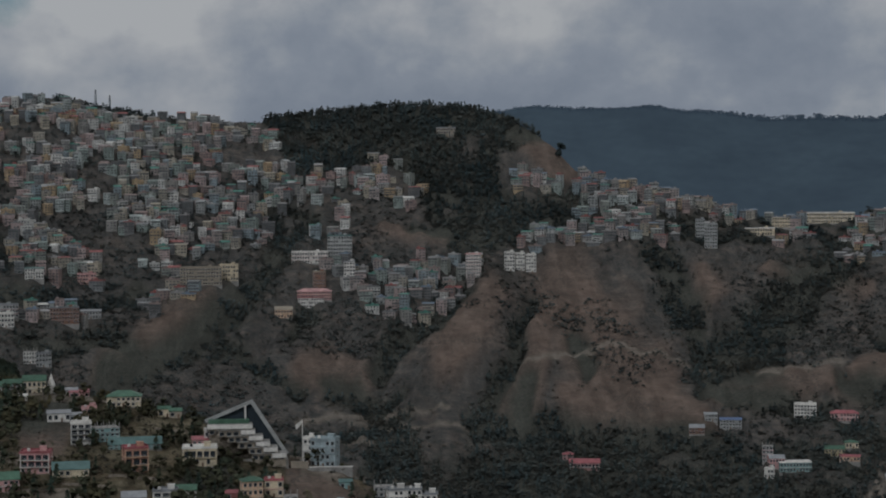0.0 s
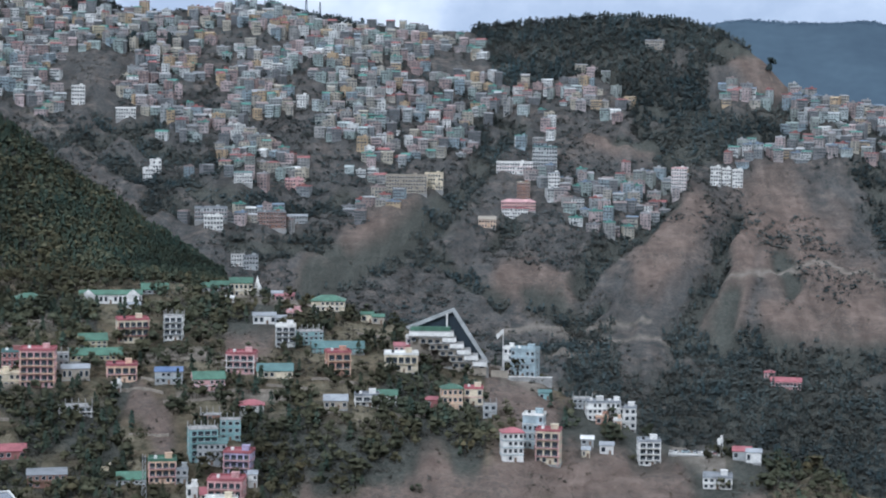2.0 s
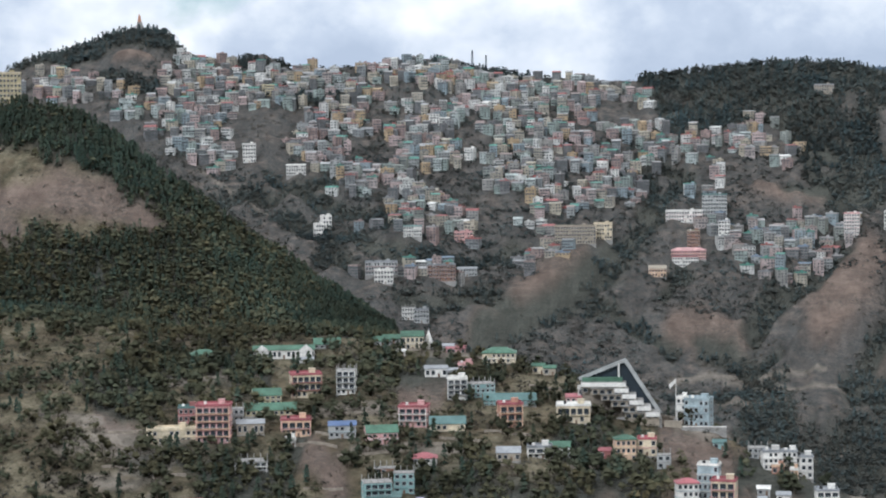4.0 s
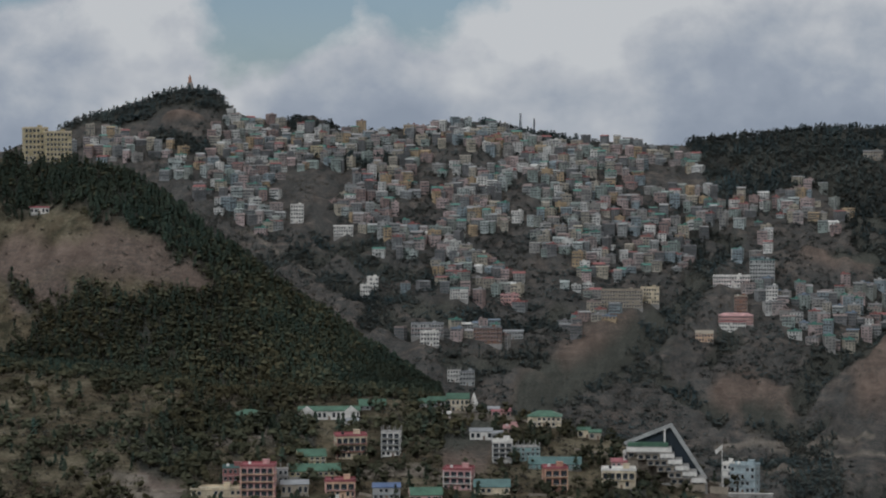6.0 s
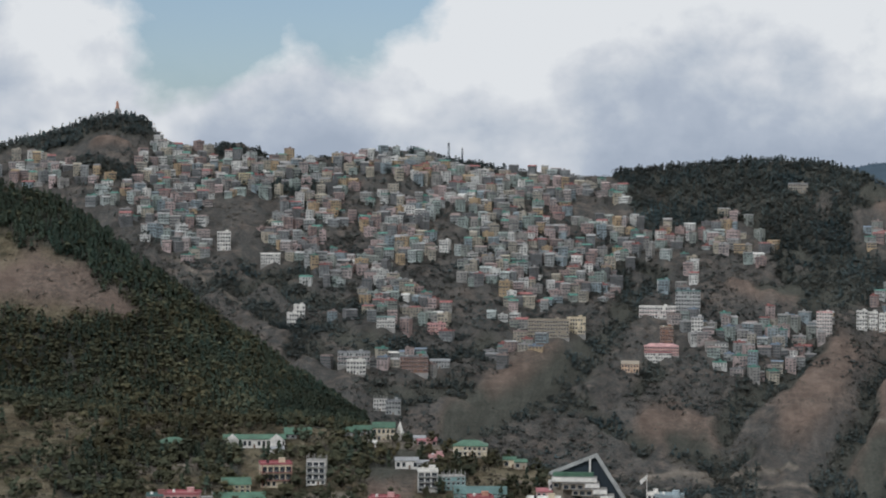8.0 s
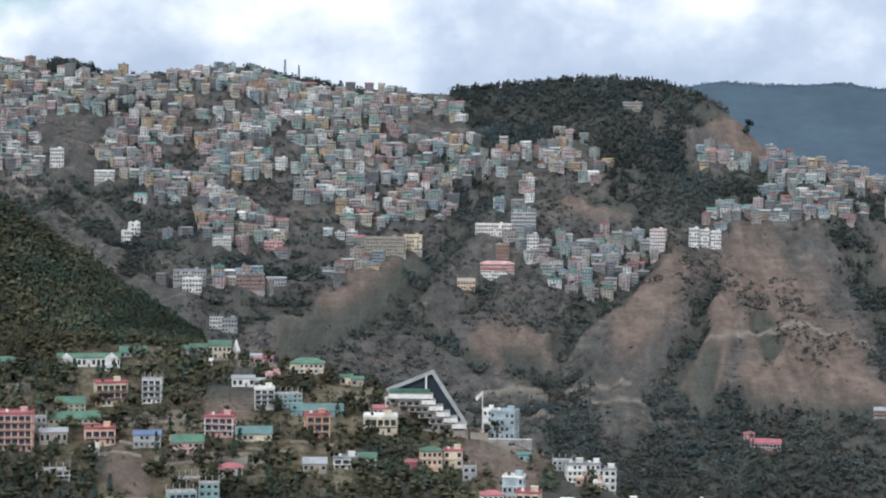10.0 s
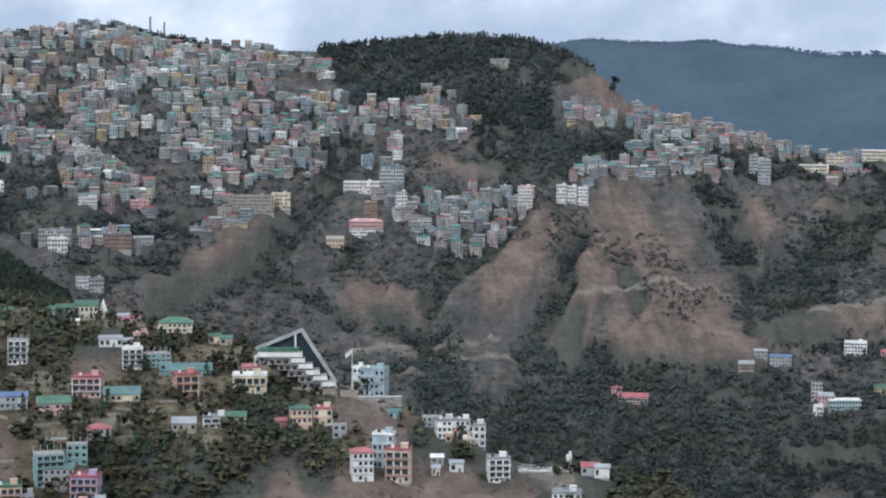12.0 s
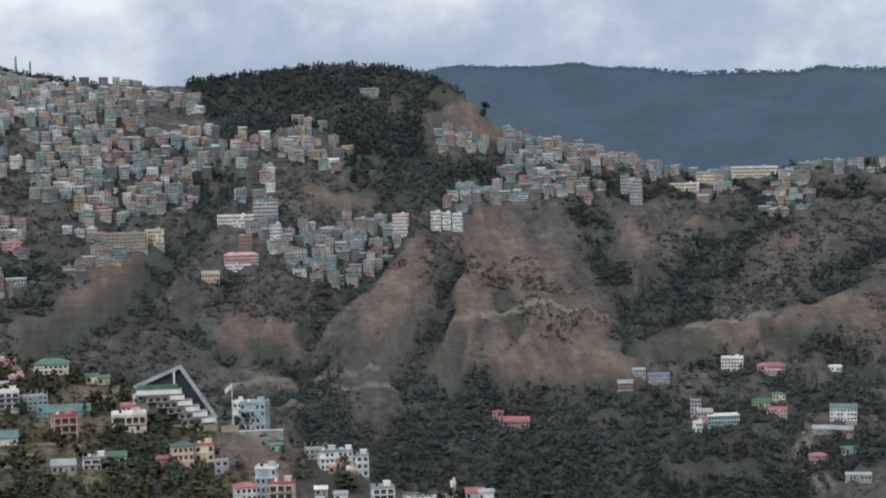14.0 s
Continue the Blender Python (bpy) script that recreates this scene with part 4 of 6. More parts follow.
def trunk_tris(r, h, lean=0.0, n=5):
    a = np.arange(n) * 2 * math.pi / n
    lo = np.stack([r * np.cos(a), r * np.sin(a), np.full(n, -0.1)], -1)
    hi = np.stack([0.35 * r * np.cos(a) + lean, 0.35 * r * np.sin(a), np.full(n, h)], -1)
    out = []
    for k in range(n):
        j = (k + 1) % n
        out += [(lo[k], lo[j], hi[j]), (lo[k], hi[j], hi[k])]
    return np.array(out)


def limb_tris(rng, count=4):
    out = []
    for _ in range(count):
        a, t = rng.random() * 6.28, 0.2 + 0.25 * rng.random()
        b = np.array([0.2 * math.cos(a), 0.2 * math.sin(a), t + 0.25])
        s = np.array([-math.sin(a), math.cos(a), 0]) * 0.012
        p = np.array([0, 0, t])
        out += [(p - s, p + s, b), (p + np.array([0, 0, 0.02]), p - np.array([0, 0, 0.02]), b)]
    return np.array(out)


tree_rng = np.random.default_rng(11)
CONIFERS = [(trunk_tris(0.018, 0.9), conifer_clumps(tree_rng, 50)) for _ in range(6)]
BROADLEAVES = [(np.concatenate([trunk_tris(0.03, 0.55, 0.03), limb_tris(tree_rng)]), leaf_clumps(tree_rng, 120, 0.14, 0.38, 0.062, 4)) for _ in range(7)]
THICKETS = [(trunk_tris(0.03, 0.5, 0.03, 3), leaf_clumps(tree_rng, 46, 0.12, 0.42, 0.085, 2)) for _ in range(9)]
COPSES = [(trunk_tris(0.03, 0.5, 0.03, 3), leaf_clumps(tree_rng, 34, 0.05, 0.46, 0.085, 1)) for _ in range(9)]
SPIRES = [(trunk_tris(0.02, 0.9, 0.0, 3), conifer_clumps(tree_rng, 34)) for _ in range(7)]
BUSHES = [(np.zeros((0, 3, 3)), leaf_clumps(tree_rng, 11, 0.0, 0.5, 0.16, 1)) for _ in range(8)]


def tri_mesh(name, tris, materials, mat_index=None, tint=None, normals=None):
    flat = np.asarray(tris, np.float32).reshape(-1, 3)
    me = mesh_from(name, flat, np.arange(len(flat)).reshape(-1, 3), materials, mat_index)
    if tint is not None:
        rgba = np.concatenate([tint, np.ones((len(tint), 1))], 1).astype(np.float32)
        me.color_attributes.new("tint", "FLOAT_COLOR", "POINT").data.foreach_set("color", np.repeat(rgba, 3, 0).ravel())
    if normals is not None:
        me.attributes.new("crown_normal", "FLOAT_VECTOR", "POINT").data.foreach_set("vector", np.asarray(normals, np.float32).ravel())
    return me


def woodland(name, label, category, spots, heights, templates, foliage, rng, spread=(0.8, 1.25), patch=70.0):
    """One body of trees too many to count, in drifts of lighter and darker growth."""
    pick = rng.integers(0, len(templates), len(spots))
    drift = fbm(spots[:, 0], spots[:, 1], patch, 171, 3)
    autumn = fbm(spots[:, 0], spots[:, 1], patch * 0.6, 177, 3)
    tris, mats, tints, norms = [], [], [], []
    for k, (trunk, crown) in enumerate(templates):
        sel = np.where(pick == k)[0]
        if not len(sel):
            continue
        both = np.concatenate([trunk, crown])
        n = crown_normals(both)
        a = rng.random(len(sel)) * 2 * math.pi
        h = heights[sel]
        wide = h * (spread[0] + (spread[1] - spread[0]) * rng.random(len(sel)))
        c1, s1 = np.cos(a)[:, None, None], np.sin(a)[:, None, None]
        w3, h3 = wide[:, None, None], h[:, None, None]
        x = (both[None, :, :, 0] * c1 - both[None, :, :, 1] * s1) * w3 + spots[sel, 0][:, None, None]
        y = (both[None, :, :, 0] * s1 + both[None, :, :, 1] * c1) * w3 + spots[sel, 1][:, None, None]
        z = both[None, :, :, 2] * h3 + spots[sel, 2][:, None, None]
        tris.append(np.stack([x, y, z], -1).reshape(-1, 3, 3))
        nx, ny = n[None, :, :, 0] * c1 - n[None, :, :, 1] * s1, n[None, :, :, 0] * s1 + n[None, :, :, 1] * c1
        norms.append(np.stack([nx, ny, np.broadcast_to(n[None, :, :, 2], nx.shape)], -1).reshape(-1, 3))
        mats.append(np.tile(np.r_[np.zeros(len(trunk)), np.ones(len(crown))], len(sel)))
        shade = (0.90 + 0.24 * rng.random((len(sel), 1))) * (1 + 0.55 * drift[sel, None])
        hue = 1 + np.array([[0.20, 0.02, -0.10]]) * (rng.normal(0, 0.25, (len(sel), 1)) + 0.9 * autumn[sel, None])
        tints.append(np.repeat(np.clip(shade * hue, 0.3, 1.8), len(both), 0))
    me = tri_mesh(name, np.concatenate(tris), [BARK, foliage], np.concatenate(mats), np.concatenate(tints), np.concatenate(norms))
    return tagged(new(name, me), label, category, kind="stuff")


def tree_kind(label, templates, foliage, category="tree"):
    """Countable trees: an Empty with a trunk and a crown, one for each template."""
    made = []
    for trunk, crown in templates:
        thing = tagged(new("tree"), label, category, "trees among the houses")
        part("trunk", tri_mesh("trunk", trunk, [BARK]), None, thing)
        tint = np.clip(0.85 + 0.3 * tree_rng.random((len(crown), 1)) * np.ones((1, 3)), 0, 2)
        part("crown", tri_mesh("crown", crown, [foliage], None, tint, crown_normals(crown)), None, thing)
        made.append(thing)
    return made


# ---- landmarks ----
def wedge_building(x, y):
    """The office block with a great dark wedge behind its stepped terraces."""
    thing = tagged(stand("office_building", x, y, 0, -0.5), "modern office with dark wedge wall and stepped white terraces", "office")
    FOOTPRINTS.append((x + 6, y + 2, 20))
    outline = [(-20.2, 8.0), (-20.2, 19.6), (2.6, 29.0), (19.4, 2.5), (19.4, -4), (-20.2, -4)]
    for name, mat, y0, y1, grow in (("wedge_wall", SLATE, 7.0, 9.0, 0.0),):
        v = [(px, y0, pz) for px, pz in outline] + [(px, y1, pz) for px, pz in outline]
        n = len(outline)
        f = [tuple(range(n)), tuple(range(2 * n - 1, n - 1, -1))] + [(k, n + k, n + (k + 1) % n, (k + 1) % n) for k in range(n)]
        part(name, Geo().add(v, f), mat, thing, "dark slate-blue wall panel")
    part("eave_beam", Geo().bar((-21, 5.5, 19.6), (3.4, 5.5, 29.6), 1.7), GREY, thing, "pale grey sloping roof edge")
    part("raking_beam", Geo().bar((2.6, 5.5, 29.4), (20.4, 5.5, 2.0), 1.9), GREY, thing, "pale grey raking roof edge")
    part("mast_post", Geo().box(-0.6, 5.0, 17, 0.9, 0.9, 10.5), WHITE, thing)
    lefts, rights, tops = (-20, -15, -10, -5, 0.5, 2), (3.0, 4.3, 8.2, 11.8, 15.6, 20.0), (18.5, 15.6, 12.7, 9.7, 6.9, 3.9)
    for k, (left, right, top) in enumerate(zip(lefts, rights, tops)):
        front = -1.2 - 0.9 * k
        w = right - left
        low = -3.0 if k == 5 else top - 3.2
        # a set-back wall with deep windows between square pillars
        block = part("storey", Geo().box((left + right) / 2, (front + 7.6) / 2, low, w - 0.8, 6.0 - front, top - low), OCHRE, thing)
        if k < 5:
            part("retaining_wall", Geo().box((left + right) / 2, 4.4, -4, w - 1.4, 5.0, low + 4.0), STONE, thing)
        part("slab", Geo().box((left + right) / 2, (front + 6.2) / 2 - 0.2, top - 0.08, w, 6.8 - front, 0.3), CONCRETE, thing)
        tw = w if k == 0 else 7.2
        part("terrace_band", Geo().box(right - tw / 2 + 0.05, front - 0.7, top - 2.1, tw, 0.5, 2.15), WHITE, thing, "white terrace parapet")
        bays = max(3, int(w / 3.6))
        for b in range(bays):
            px = left + 0.6 + (b + 0.5) / bays * (w - 1.2)
            part("window", window_mesh(2.5, 2.1), None, block, "", pose(px, front + 0.8, top - 3.0 - (2.0 if k == 0 else 0.0)))
            part("pillar", Geo().box(px + (w - 1.2) / bays / 2, front - 0.1, low, 0.5, 0.6, top - low - 0.1), OCHRE, thing)
    part("roof_terrace", Geo().box(-9, 3, 18.8, 20.5, 5, 1.9), TIN_GREEN, thing, "green roof terrace parapet")
    part("base", Geo().box(9, 2, -7, 24, 12, 7.5), CONCRETE, thing)


def flag_mast(x, y):
    thing = tagged(stand("flag_mast", x, y), "tall white flagpole with a drooping pale flag", "flagpole")
    part("pole", Geo().tube(0, 0, -1, 0.28, 0.16, 22.5, 8), WHITE, thing)
    part("foot", Geo().box(0, 0, -2, 2.4, 2.4, 2.6), CONCRETE, thing)
    g = Geo()
    pts = []
    for i in range(7):
        u = i / 6
        pts += [(-0.2 - 3.4 * u, 0.35 * math.sin(5 * u), 21 - 2.6 * u), (-0.2 - 3.0 * u, 0.35 * math.sin(5 * u + 0.6), 18.9 - 2.9 * u)]
    back = [(px, py + 0.05, pz) for px, py, pz in pts]
    g.add(pts, [(2 * i, 2 * i + 1, 2 * i + 3, 2 * i + 2) for i in range(6)])
    g.add(back, [(2 * i + 2, 2 * i + 3, 2 * i + 1, 2 * i) for i in range(6)])
    part("flag", g, WHITE, thing, "pale cloth flag")


def temple_spire(x, y):
    thing = tagged(stand("temple_spire", x, y, 0, 2.5), "white conical temple spire on a drum", "temple")
    FOOTPRINTS.append((x, y, 7))
    part("drum", Geo().tube(0, 0, -6, 2.3, 2.2, 7.6, 12), WHITE, thing)
    part("spire", Geo().tube(0, 0, 1.6, 2.5, 1.5, 2.4, 12).tube(0, 0, 4.0, 1.5, 0.15, 4.0, 12), WHITE, thing)
    part("finial", Geo().tube(0, 0, 8.0, 0.12, 0.05, 1.2, 6), STEEL, thing)


def lattice_mast(x, y, h):
    thing = tagged(stand("lattice_mast", x, y), "thin grey steel lattice mast", "mast")
    FOOTPRINTS.append((x, y, 4))
    s0, s1 = h * 0.045, h * 0.02
    thick, metal = (0.2, STEEL) if y < 2000 else (0.55, SLATE)
    for sx, sy in ((-1, -1), (1, -1), (1, 1), (-1, 1)):
        part("leg", Geo().bar((sx * s0, sy * s0, -2), (sx * s1, sy * s1, h), thick), metal, thing)
    n = max(5, int(h / 2.4))
    for k in range(n):
        za, zb = h * k / n, h * (k + 1) / n
        a, b = s0 + (s1 - s0) * k / n, s0 + (s1 - s0) * (k + 1) / n
        for sy in (-1, 1):
            part("brace", Geo().bar((-a, sy * a, za), (b, sy * b, zb), thick * 0.65), metal, thing)
        part("brace", Geo().bar((-a, -a, za), (a, -a, za), thick * 0.65), metal, thing)


def red_shrine(x, y):
    thing = tagged(stand("hilltop_monument", x, y, 0, 5), "small orange-red hilltop monument", "monument")
    part("plinth", Geo().box(0, 0, -9, 7, 7, 11.5), CONCRETE, thing)
    part("figure", Geo().tube(0, 0, 2.4, 2.6, 1.7, 5, 8).tube(0, 0, 7.4, 1.7, 1.9, 2.2, 8).tube(0, 0, 9.6, 1.3, 0.6, 2.6, 8), ORANGE, thing)


def lone_tree(x, y):
    z = float(ground_z(np.array([x]), np.array([y]))[0])
    thing = tagged(new("tree"), "solitary dark round tree on the bare spur", "tree")
    rng = np.random.default_rng(77)
    crown = leaf_clumps(rng, 280, 0.0, 0.2, 0.07, 7)
    part("trunk", tri_mesh("trunk", trunk_tris(0.04, 0.5), [BARK]), None, thing)
    part("crown", tri_mesh("crown", crown, [HAZED_PINE], None, np.full((len(crown), 3), 0.8), crown_normals(crown)), None, thing)
    thing.matrix_basis = pose(x, y, z - 0.5) @ Matrix.Diagonal((16, 16, 19, 1))


def car(x, y, turn, paint, label):
    thing = tagged(stand("car", x, y, turn), label, "car", "cars in the car park")
    body = Geo().box(0, 0, 0.35, 4.1, 1.7, 0.75, 0, 0.04)
    part("body", body, paint, thing)
    part("cabin", Geo().box(-0.15, 0, 1.1, 2.3, 1.55, 0.6, 0, 0.18), DARK_GLASS, thing)
    for sx in (-1.25, 1.25):
        for sy in (-0.8, 0.8):
            g = Geo()
            n = 10
            v = [(sx + 0.32 * math.cos(6.2832 * k / n), sy + s, 0.32 + 0.32 * math.sin(6.2832 * k / n)) for s in (-0.11, 0.11) for k in range(n)]
            g.add(v, [(k, (k + 1) % n, n + (k + 1) % n, n + k) for k in range(n)] + [tuple(range(n)), tuple(range(2 * n - 1, n - 1, -1))])
            part("wheel", g, BLACK, thing)
    return thing


def parked_cars(x, y):
    pad = tagged(stand("car_park", x, y, 0, 0.2), "pale concrete car park cut into the slope", "car park")
    part("slab", Geo().box(0, 3, -4, 27, 11, 4.0), CONCRETE, pad)
    part("kerb", Geo().box(0, -2.4, 0, 27, 0.4, 0.7), WHITE, pad)
    FOOTPRINTS.append((x, y, 19))
    m = pad.matrix_basis
    paints = [(WHITE, "white parked hatchback car"), (BLUE, "pale blue parked car"), (GREY, "grey parked hatchback car"), (WHITE, "white parked hatchback car"), (MAROON, "dark red parked car")]
    for k, (paint, label) in enumerate(paints):
        p = m @ Vector((-10 + 4.7 * k, 0.8 + 1.5 * (k % 2), 0.02))
        g0 = float(ground_z(np.array([p.x]), np.array([p.y]))[0])
        made = car(p.x, p.y, 15 if k % 2 else 80, paint, label)
        made.matrix_basis = pose(0, 0, p.z - g0) @ made.matrix_basis


def stone_terrace(x, y):
    thing = tagged(stand("retaining_wall", x, y), "pale stone retaining wall and ramp below the flagpole", "wall")
    FOOTPRINTS.append((x, y, 10))
    part("wall", Geo().box(-8, 3, -6, 9, 1.2, 11), OCHRE, thing)
    part("wall", Geo().box(8, 2, -6, 22, 1.2, 8), CONCRETE, thing)
    part("coping", Geo().box(8, 1.9, 2.0, 22.4, 1.6, 0.3), WHITE, thing)
    for k in range(6):
        part("step", Geo().box(-2.6 + 0.3 * k, 1.0 - 0.5 * k, -6, 2.4, 0.5, 7.6 - 0.8 * k), CONCRETE, thing)


def terrace_wall(x0, y0, x1, y1, h=1.3):
    """A dry-stone terrace wall that follows the slope between two points."""
    n = max(4, int(math.hypot(x1 - x0, y1 - y0) / 3))
    t = np.linspace(0, 1, n + 1)
    x, y = x0 + (x1 - x0) * t, y0 + (y1 - y0) * t
    y = y + 1.2 * fbm(x, y, 14, 51, 2)
    z = ground_z(x, y)
    z = np.convolve(np.r_[z[0], z, z[-1]], [0.25, 0.5, 0.25], "valid")
    v = []
    for px, py, pz in zip(x, y, z):
        v += [(px, py - 0.35, pz - 2.2), (px, py - 0.25, pz + h), (px, py + 0.35, pz + h), (px, py + 0.35, pz - 2.2)]
    f = [(4 * k + a, 4 * k + 4 + a, 4 * k + 4 + (a + 1) % 4, 4 * k + (a + 1) % 4) for k in range(n) for a in range(4)] + [(3, 2, 1, 0), (4 * n, 4 * n + 1, 4 * n + 2, 4 * n + 3)]
    ob = new("terrace_wall", Geo().add(v, f).mesh("terrace_wall", [STONE]))
    tagged(ob, "low pale dry-stone terrace wall across the slope", "wall", "terrace walls")


def solar_roof():
    """Rows of solar panels on a white steel frame below the viewpoint."""
    b = 17.1
    cx, cy = -math.sin(radians(b)) * 68, math.cos(radians(b)) * 68
    thing = tagged(stand("solar_canopy", cx, cy, 8), "rows of solar panels on a white steel canopy", "solar panels")
    top = -14.95 - thing.matrix_basis.translation.z
    part("base", Geo().box(0, 0, -4, 9.6, 7.5, top + 3.0), CONCRETE, thing)
    for sx in (-1, -0.33, 0.33, 1):
        for sy in (-1, 1):
            part("leg", Geo().box(sx * 4.4, sy * 3.4, top - 1.1, 0.14, 0.14, 1.1), WHITE, thing)
    for sy in (-1, 1):
        part("rail", Geo().box(0, sy * 3.4, top - 0.12, 9.4, 0.12, 0.16), WHITE, thing)
    for i in range(4):
        for j in range(3):
            g = Geo().box(0, 0, 0, 2.2, 2.1, 0.05)
            panel = part("panel", g, CELL, thing, "blue-grey solar panel", pose(-3.42 + 2.28 * i, -2.3 + 2.3 * j, top + 0.06, 3, 0, 0))
            fr = Geo()
            for s in (-1, 1):
                fr.box(s * 1.1, 0, 0, 0.07, 2.16, 0.09)
                fr.box(0, s * 1.05, 0, 2.2, 0.07, 0.09)
            fr.box(0, 0, 0.03, 0.05, 2.1, 0.04)
            part("panel_frame", fr, WHITE, panel)


# houses of the near slope
house('white cottage with twin gables and green sheet roof', -217.3, 1109.5, 33.8, 9.0, 5.0, 1, 0, WHITE, 'cross', roof_mat=TIN_GREEN, trim=WHITE, lift=-0.3, tank=False)
house('open pavilion with green hipped sheet roof', -262.5, 1107.7, 15.8, 11.0, 4.9, 1, 0, GREY, 'hip', roof_mat=TIN_GREEN, lift=0.1)
house('cream three-storey house with maroon slabs and parapet', -193.0, 1042.7, 16.2, 11.0, 12.1, 3, 6, CREAM, 'flat', roof_mat=TIN_RED, trim=MAROON, lift=-1.2, balcony=True)
house('narrow white concrete house on pillars', -171.6, 1045.1, 9.9, 7.7, 13.0, 4, -8, WHITE, 'frame', trim=GREY, lift=-1.4, balcony=True)
house('yellow house with green sheet roof', -210.6, 1027.0, 14.2, 10.9, 4.3, 2, 4, YELLOW, 'gable', roof_mat=TIN_GREEN, lift=-0.8)
house('long low yellow shed with green roof', -205.0, 1008.8, 25.4, 11.0, 2.7, 1, 0, YELLOW, 'gable', roof_mat=TIN_GREEN, lift=-1.8)
house('tall pink apartment house with crimson roof bands', -225.0, 968.6, 16.8, 11.0, 18.4, 5, -6, PINK, 'flat', roof_mat=TIN_RED, trim=PEACH, lift=-1.4, balcony=True)
house('dark red house with teal roof edge', -242.2, 986.7, 9.9, 7.4, 10.7, 3, 0, MAROON, 'flat', roof_mat=TIN_TEAL, trim=PINK, lift=-0.2)
house('grey unfinished concrete block', -217.6, 985.5, 7.3, 5.5, 10.8, 3, 0, GREY, 'frame', trim=CONCRETE, lift=-0.5)
house('long cream hall with flat roof', -246.1, 967.6, 24.3, 11.0, 6.9, 2, 0, CREAM, 'flat', roof_mat=CREAM, trim=CREAM, lift=-1.6, tank=False)
house('peach house with red roof slab', -188.2, 988.7, 15.0, 11.0, 8.4, 2, 0, PEACH, 'flat', roof_mat=TIN_RED, trim=PINK, lift=-2.9, balcony=True)
house('low ochre plastered house', -208.7, 976.9, 13.3, 10.0, 5.5, 1, 0, OCHRE, 'shed', roof_mat=TIN_GREY, lift=-0.5)
house('low house with blue sheet roof', -163.9, 982.4, 13.2, 9.9, 6.1, 2, 0, GREY, 'shed', roof_mat=TIN_BLUE, trim=BLUE, lift=-1.4)
house('pink house with green sheet roof', -143.5, 975.9, 15.2, 11.0, 5.7, 2, 5, PINK, 'gable', roof_mat=TIN_GREEN, trim=WHITE, lift=-0.9)
house('pink and white three-storey house with maroon roof', -130.3, 999.9, 14.5, 11.0, 10.1, 3, -8, PINK, 'flat', roof_mat=TIN_RED, trim=WHITE, lift=-1.3, balcony=True)
house('cream bungalow with teal sheet roof', -112.8, 992.0, 17.4, 11.0, 3.6, 1, 0, CREAM, 'gable', roof_mat=TIN_TEAL, trim=CREAM, lift=-1.1)
house('orange house with red parapet and white frames', -82.4, 1000.3, 11.8, 9.2, 12.2, 3, 8, ORANGE, 'flat', roof_mat=TIN_RED, trim=PEACH, lift=-0.5, balcony=True)
house('long teal house with green roof', -85.2, 1033.9, 26.4, 11.0, 2.5, 2, 0, TEAL, 'gable', roof_mat=TIN_TEAL, trim=TEAL, lift=-1.7)
house('white stepped house with balconies', -112.6, 1037.9, 10.1, 7.6, 10.8, 4, 0, WHITE, 'flat', roof_mat=WHITE, trim=GREY, lift=-0.8, balcony=True)
house('small pink rooftop house', -113.6, 1088.5, 7.9, 5.9, 6.8, 2, 0, PINK, 'flat', roof_mat=PINK, trim=PINK, lift=-0.5)
house('unfinished teal house on concrete frame', -101.0, 1044.1, 12.7, 10.0, 7.0, 3, 12, TEAL, 'frame', trim=GREY, lift=-0.7)
house('low white house on the terraced slope', -129.1, 1084.0, 12.1, 9.1, 4.5, 1, 0, WHITE, 'shed', roof_mat=TIN_GREY, trim=WHITE, lift=-0.8)
house('small grey hut on the terraced slope', -120.2, 1081.3, 6.0, 5.0, 4.8, 1, 0, GREY, 'shed', roof_mat=TIN_GREY, lift=-0.5)
house('cream two-storey hall with pale green hipped roof', -97.0, 1110.2, 18.1, 11.0, 5.6, 2, -4, CREAM, 'hip', roof_mat=TIN_GREEN, trim=WHITE, lift=-0.9)
house('cream temple hall with green roof', -147.5, 1128.1, 12.3, 9.2, 7.8, 2, 0, CREAM, 'gable', roof_mat=TIN_GREEN, trim=WHITE, lift=-1.3, name='temple_hall', category='temple')
house('grey temple outbuilding with sloping roof', -161.0, 1139.7, 9.9, 7.4, 3.3, 1, 0, GREY, 'gable', roof_mat=TIN_GREEN, lift=-0.4)
house('low white wall shed', -153.3, 1116.5, 6.6, 5.0, 2.5, 1, 0, WHITE, 'shed', roof_mat=WHITE, lift=-1.4)
house('small grey hut on the brow', -127.3, 1128.8, 6.3, 5.0, 3.5, 1, 0, GREY, 'shed', roof_mat=TIN_GREY, lift=1.2)
house('low pink-roofed hut on the terraced slope', -122.8, 1125.5, 10.7, 8.0, 3.1, 1, 0, PINK, 'shed', roof_mat=TIN_RED, lift=1.2)
house('small house with green roof', -74.3, 1092.5, 6.7, 5.0, 4.4, 1, 0, CREAM, 'gable', roof_mat=TIN_GREEN, lift=-0.5)
house('small ochre house with green roof', -68.2, 1090.9, 6.4, 5.0, 3.8, 1, 0, OCHRE, 'gable', roof_mat=TIN_GREEN, lift=-0.4)
house('narrow white house with dark windows', -45.9, 1044.9, 9.6, 7.2, 10.8, 3, 0, WHITE, 'flat', roof_mat=WHITE, trim=WHITE, lift=-1.3)
house('wide white house with balcony rail', -52.0, 1022.1, 17.0, 11.0, 9.1, 2, 0, CREAM, 'flat', roof_mat=WHITE, trim=CREAM, lift=-2.5, balcony=True)
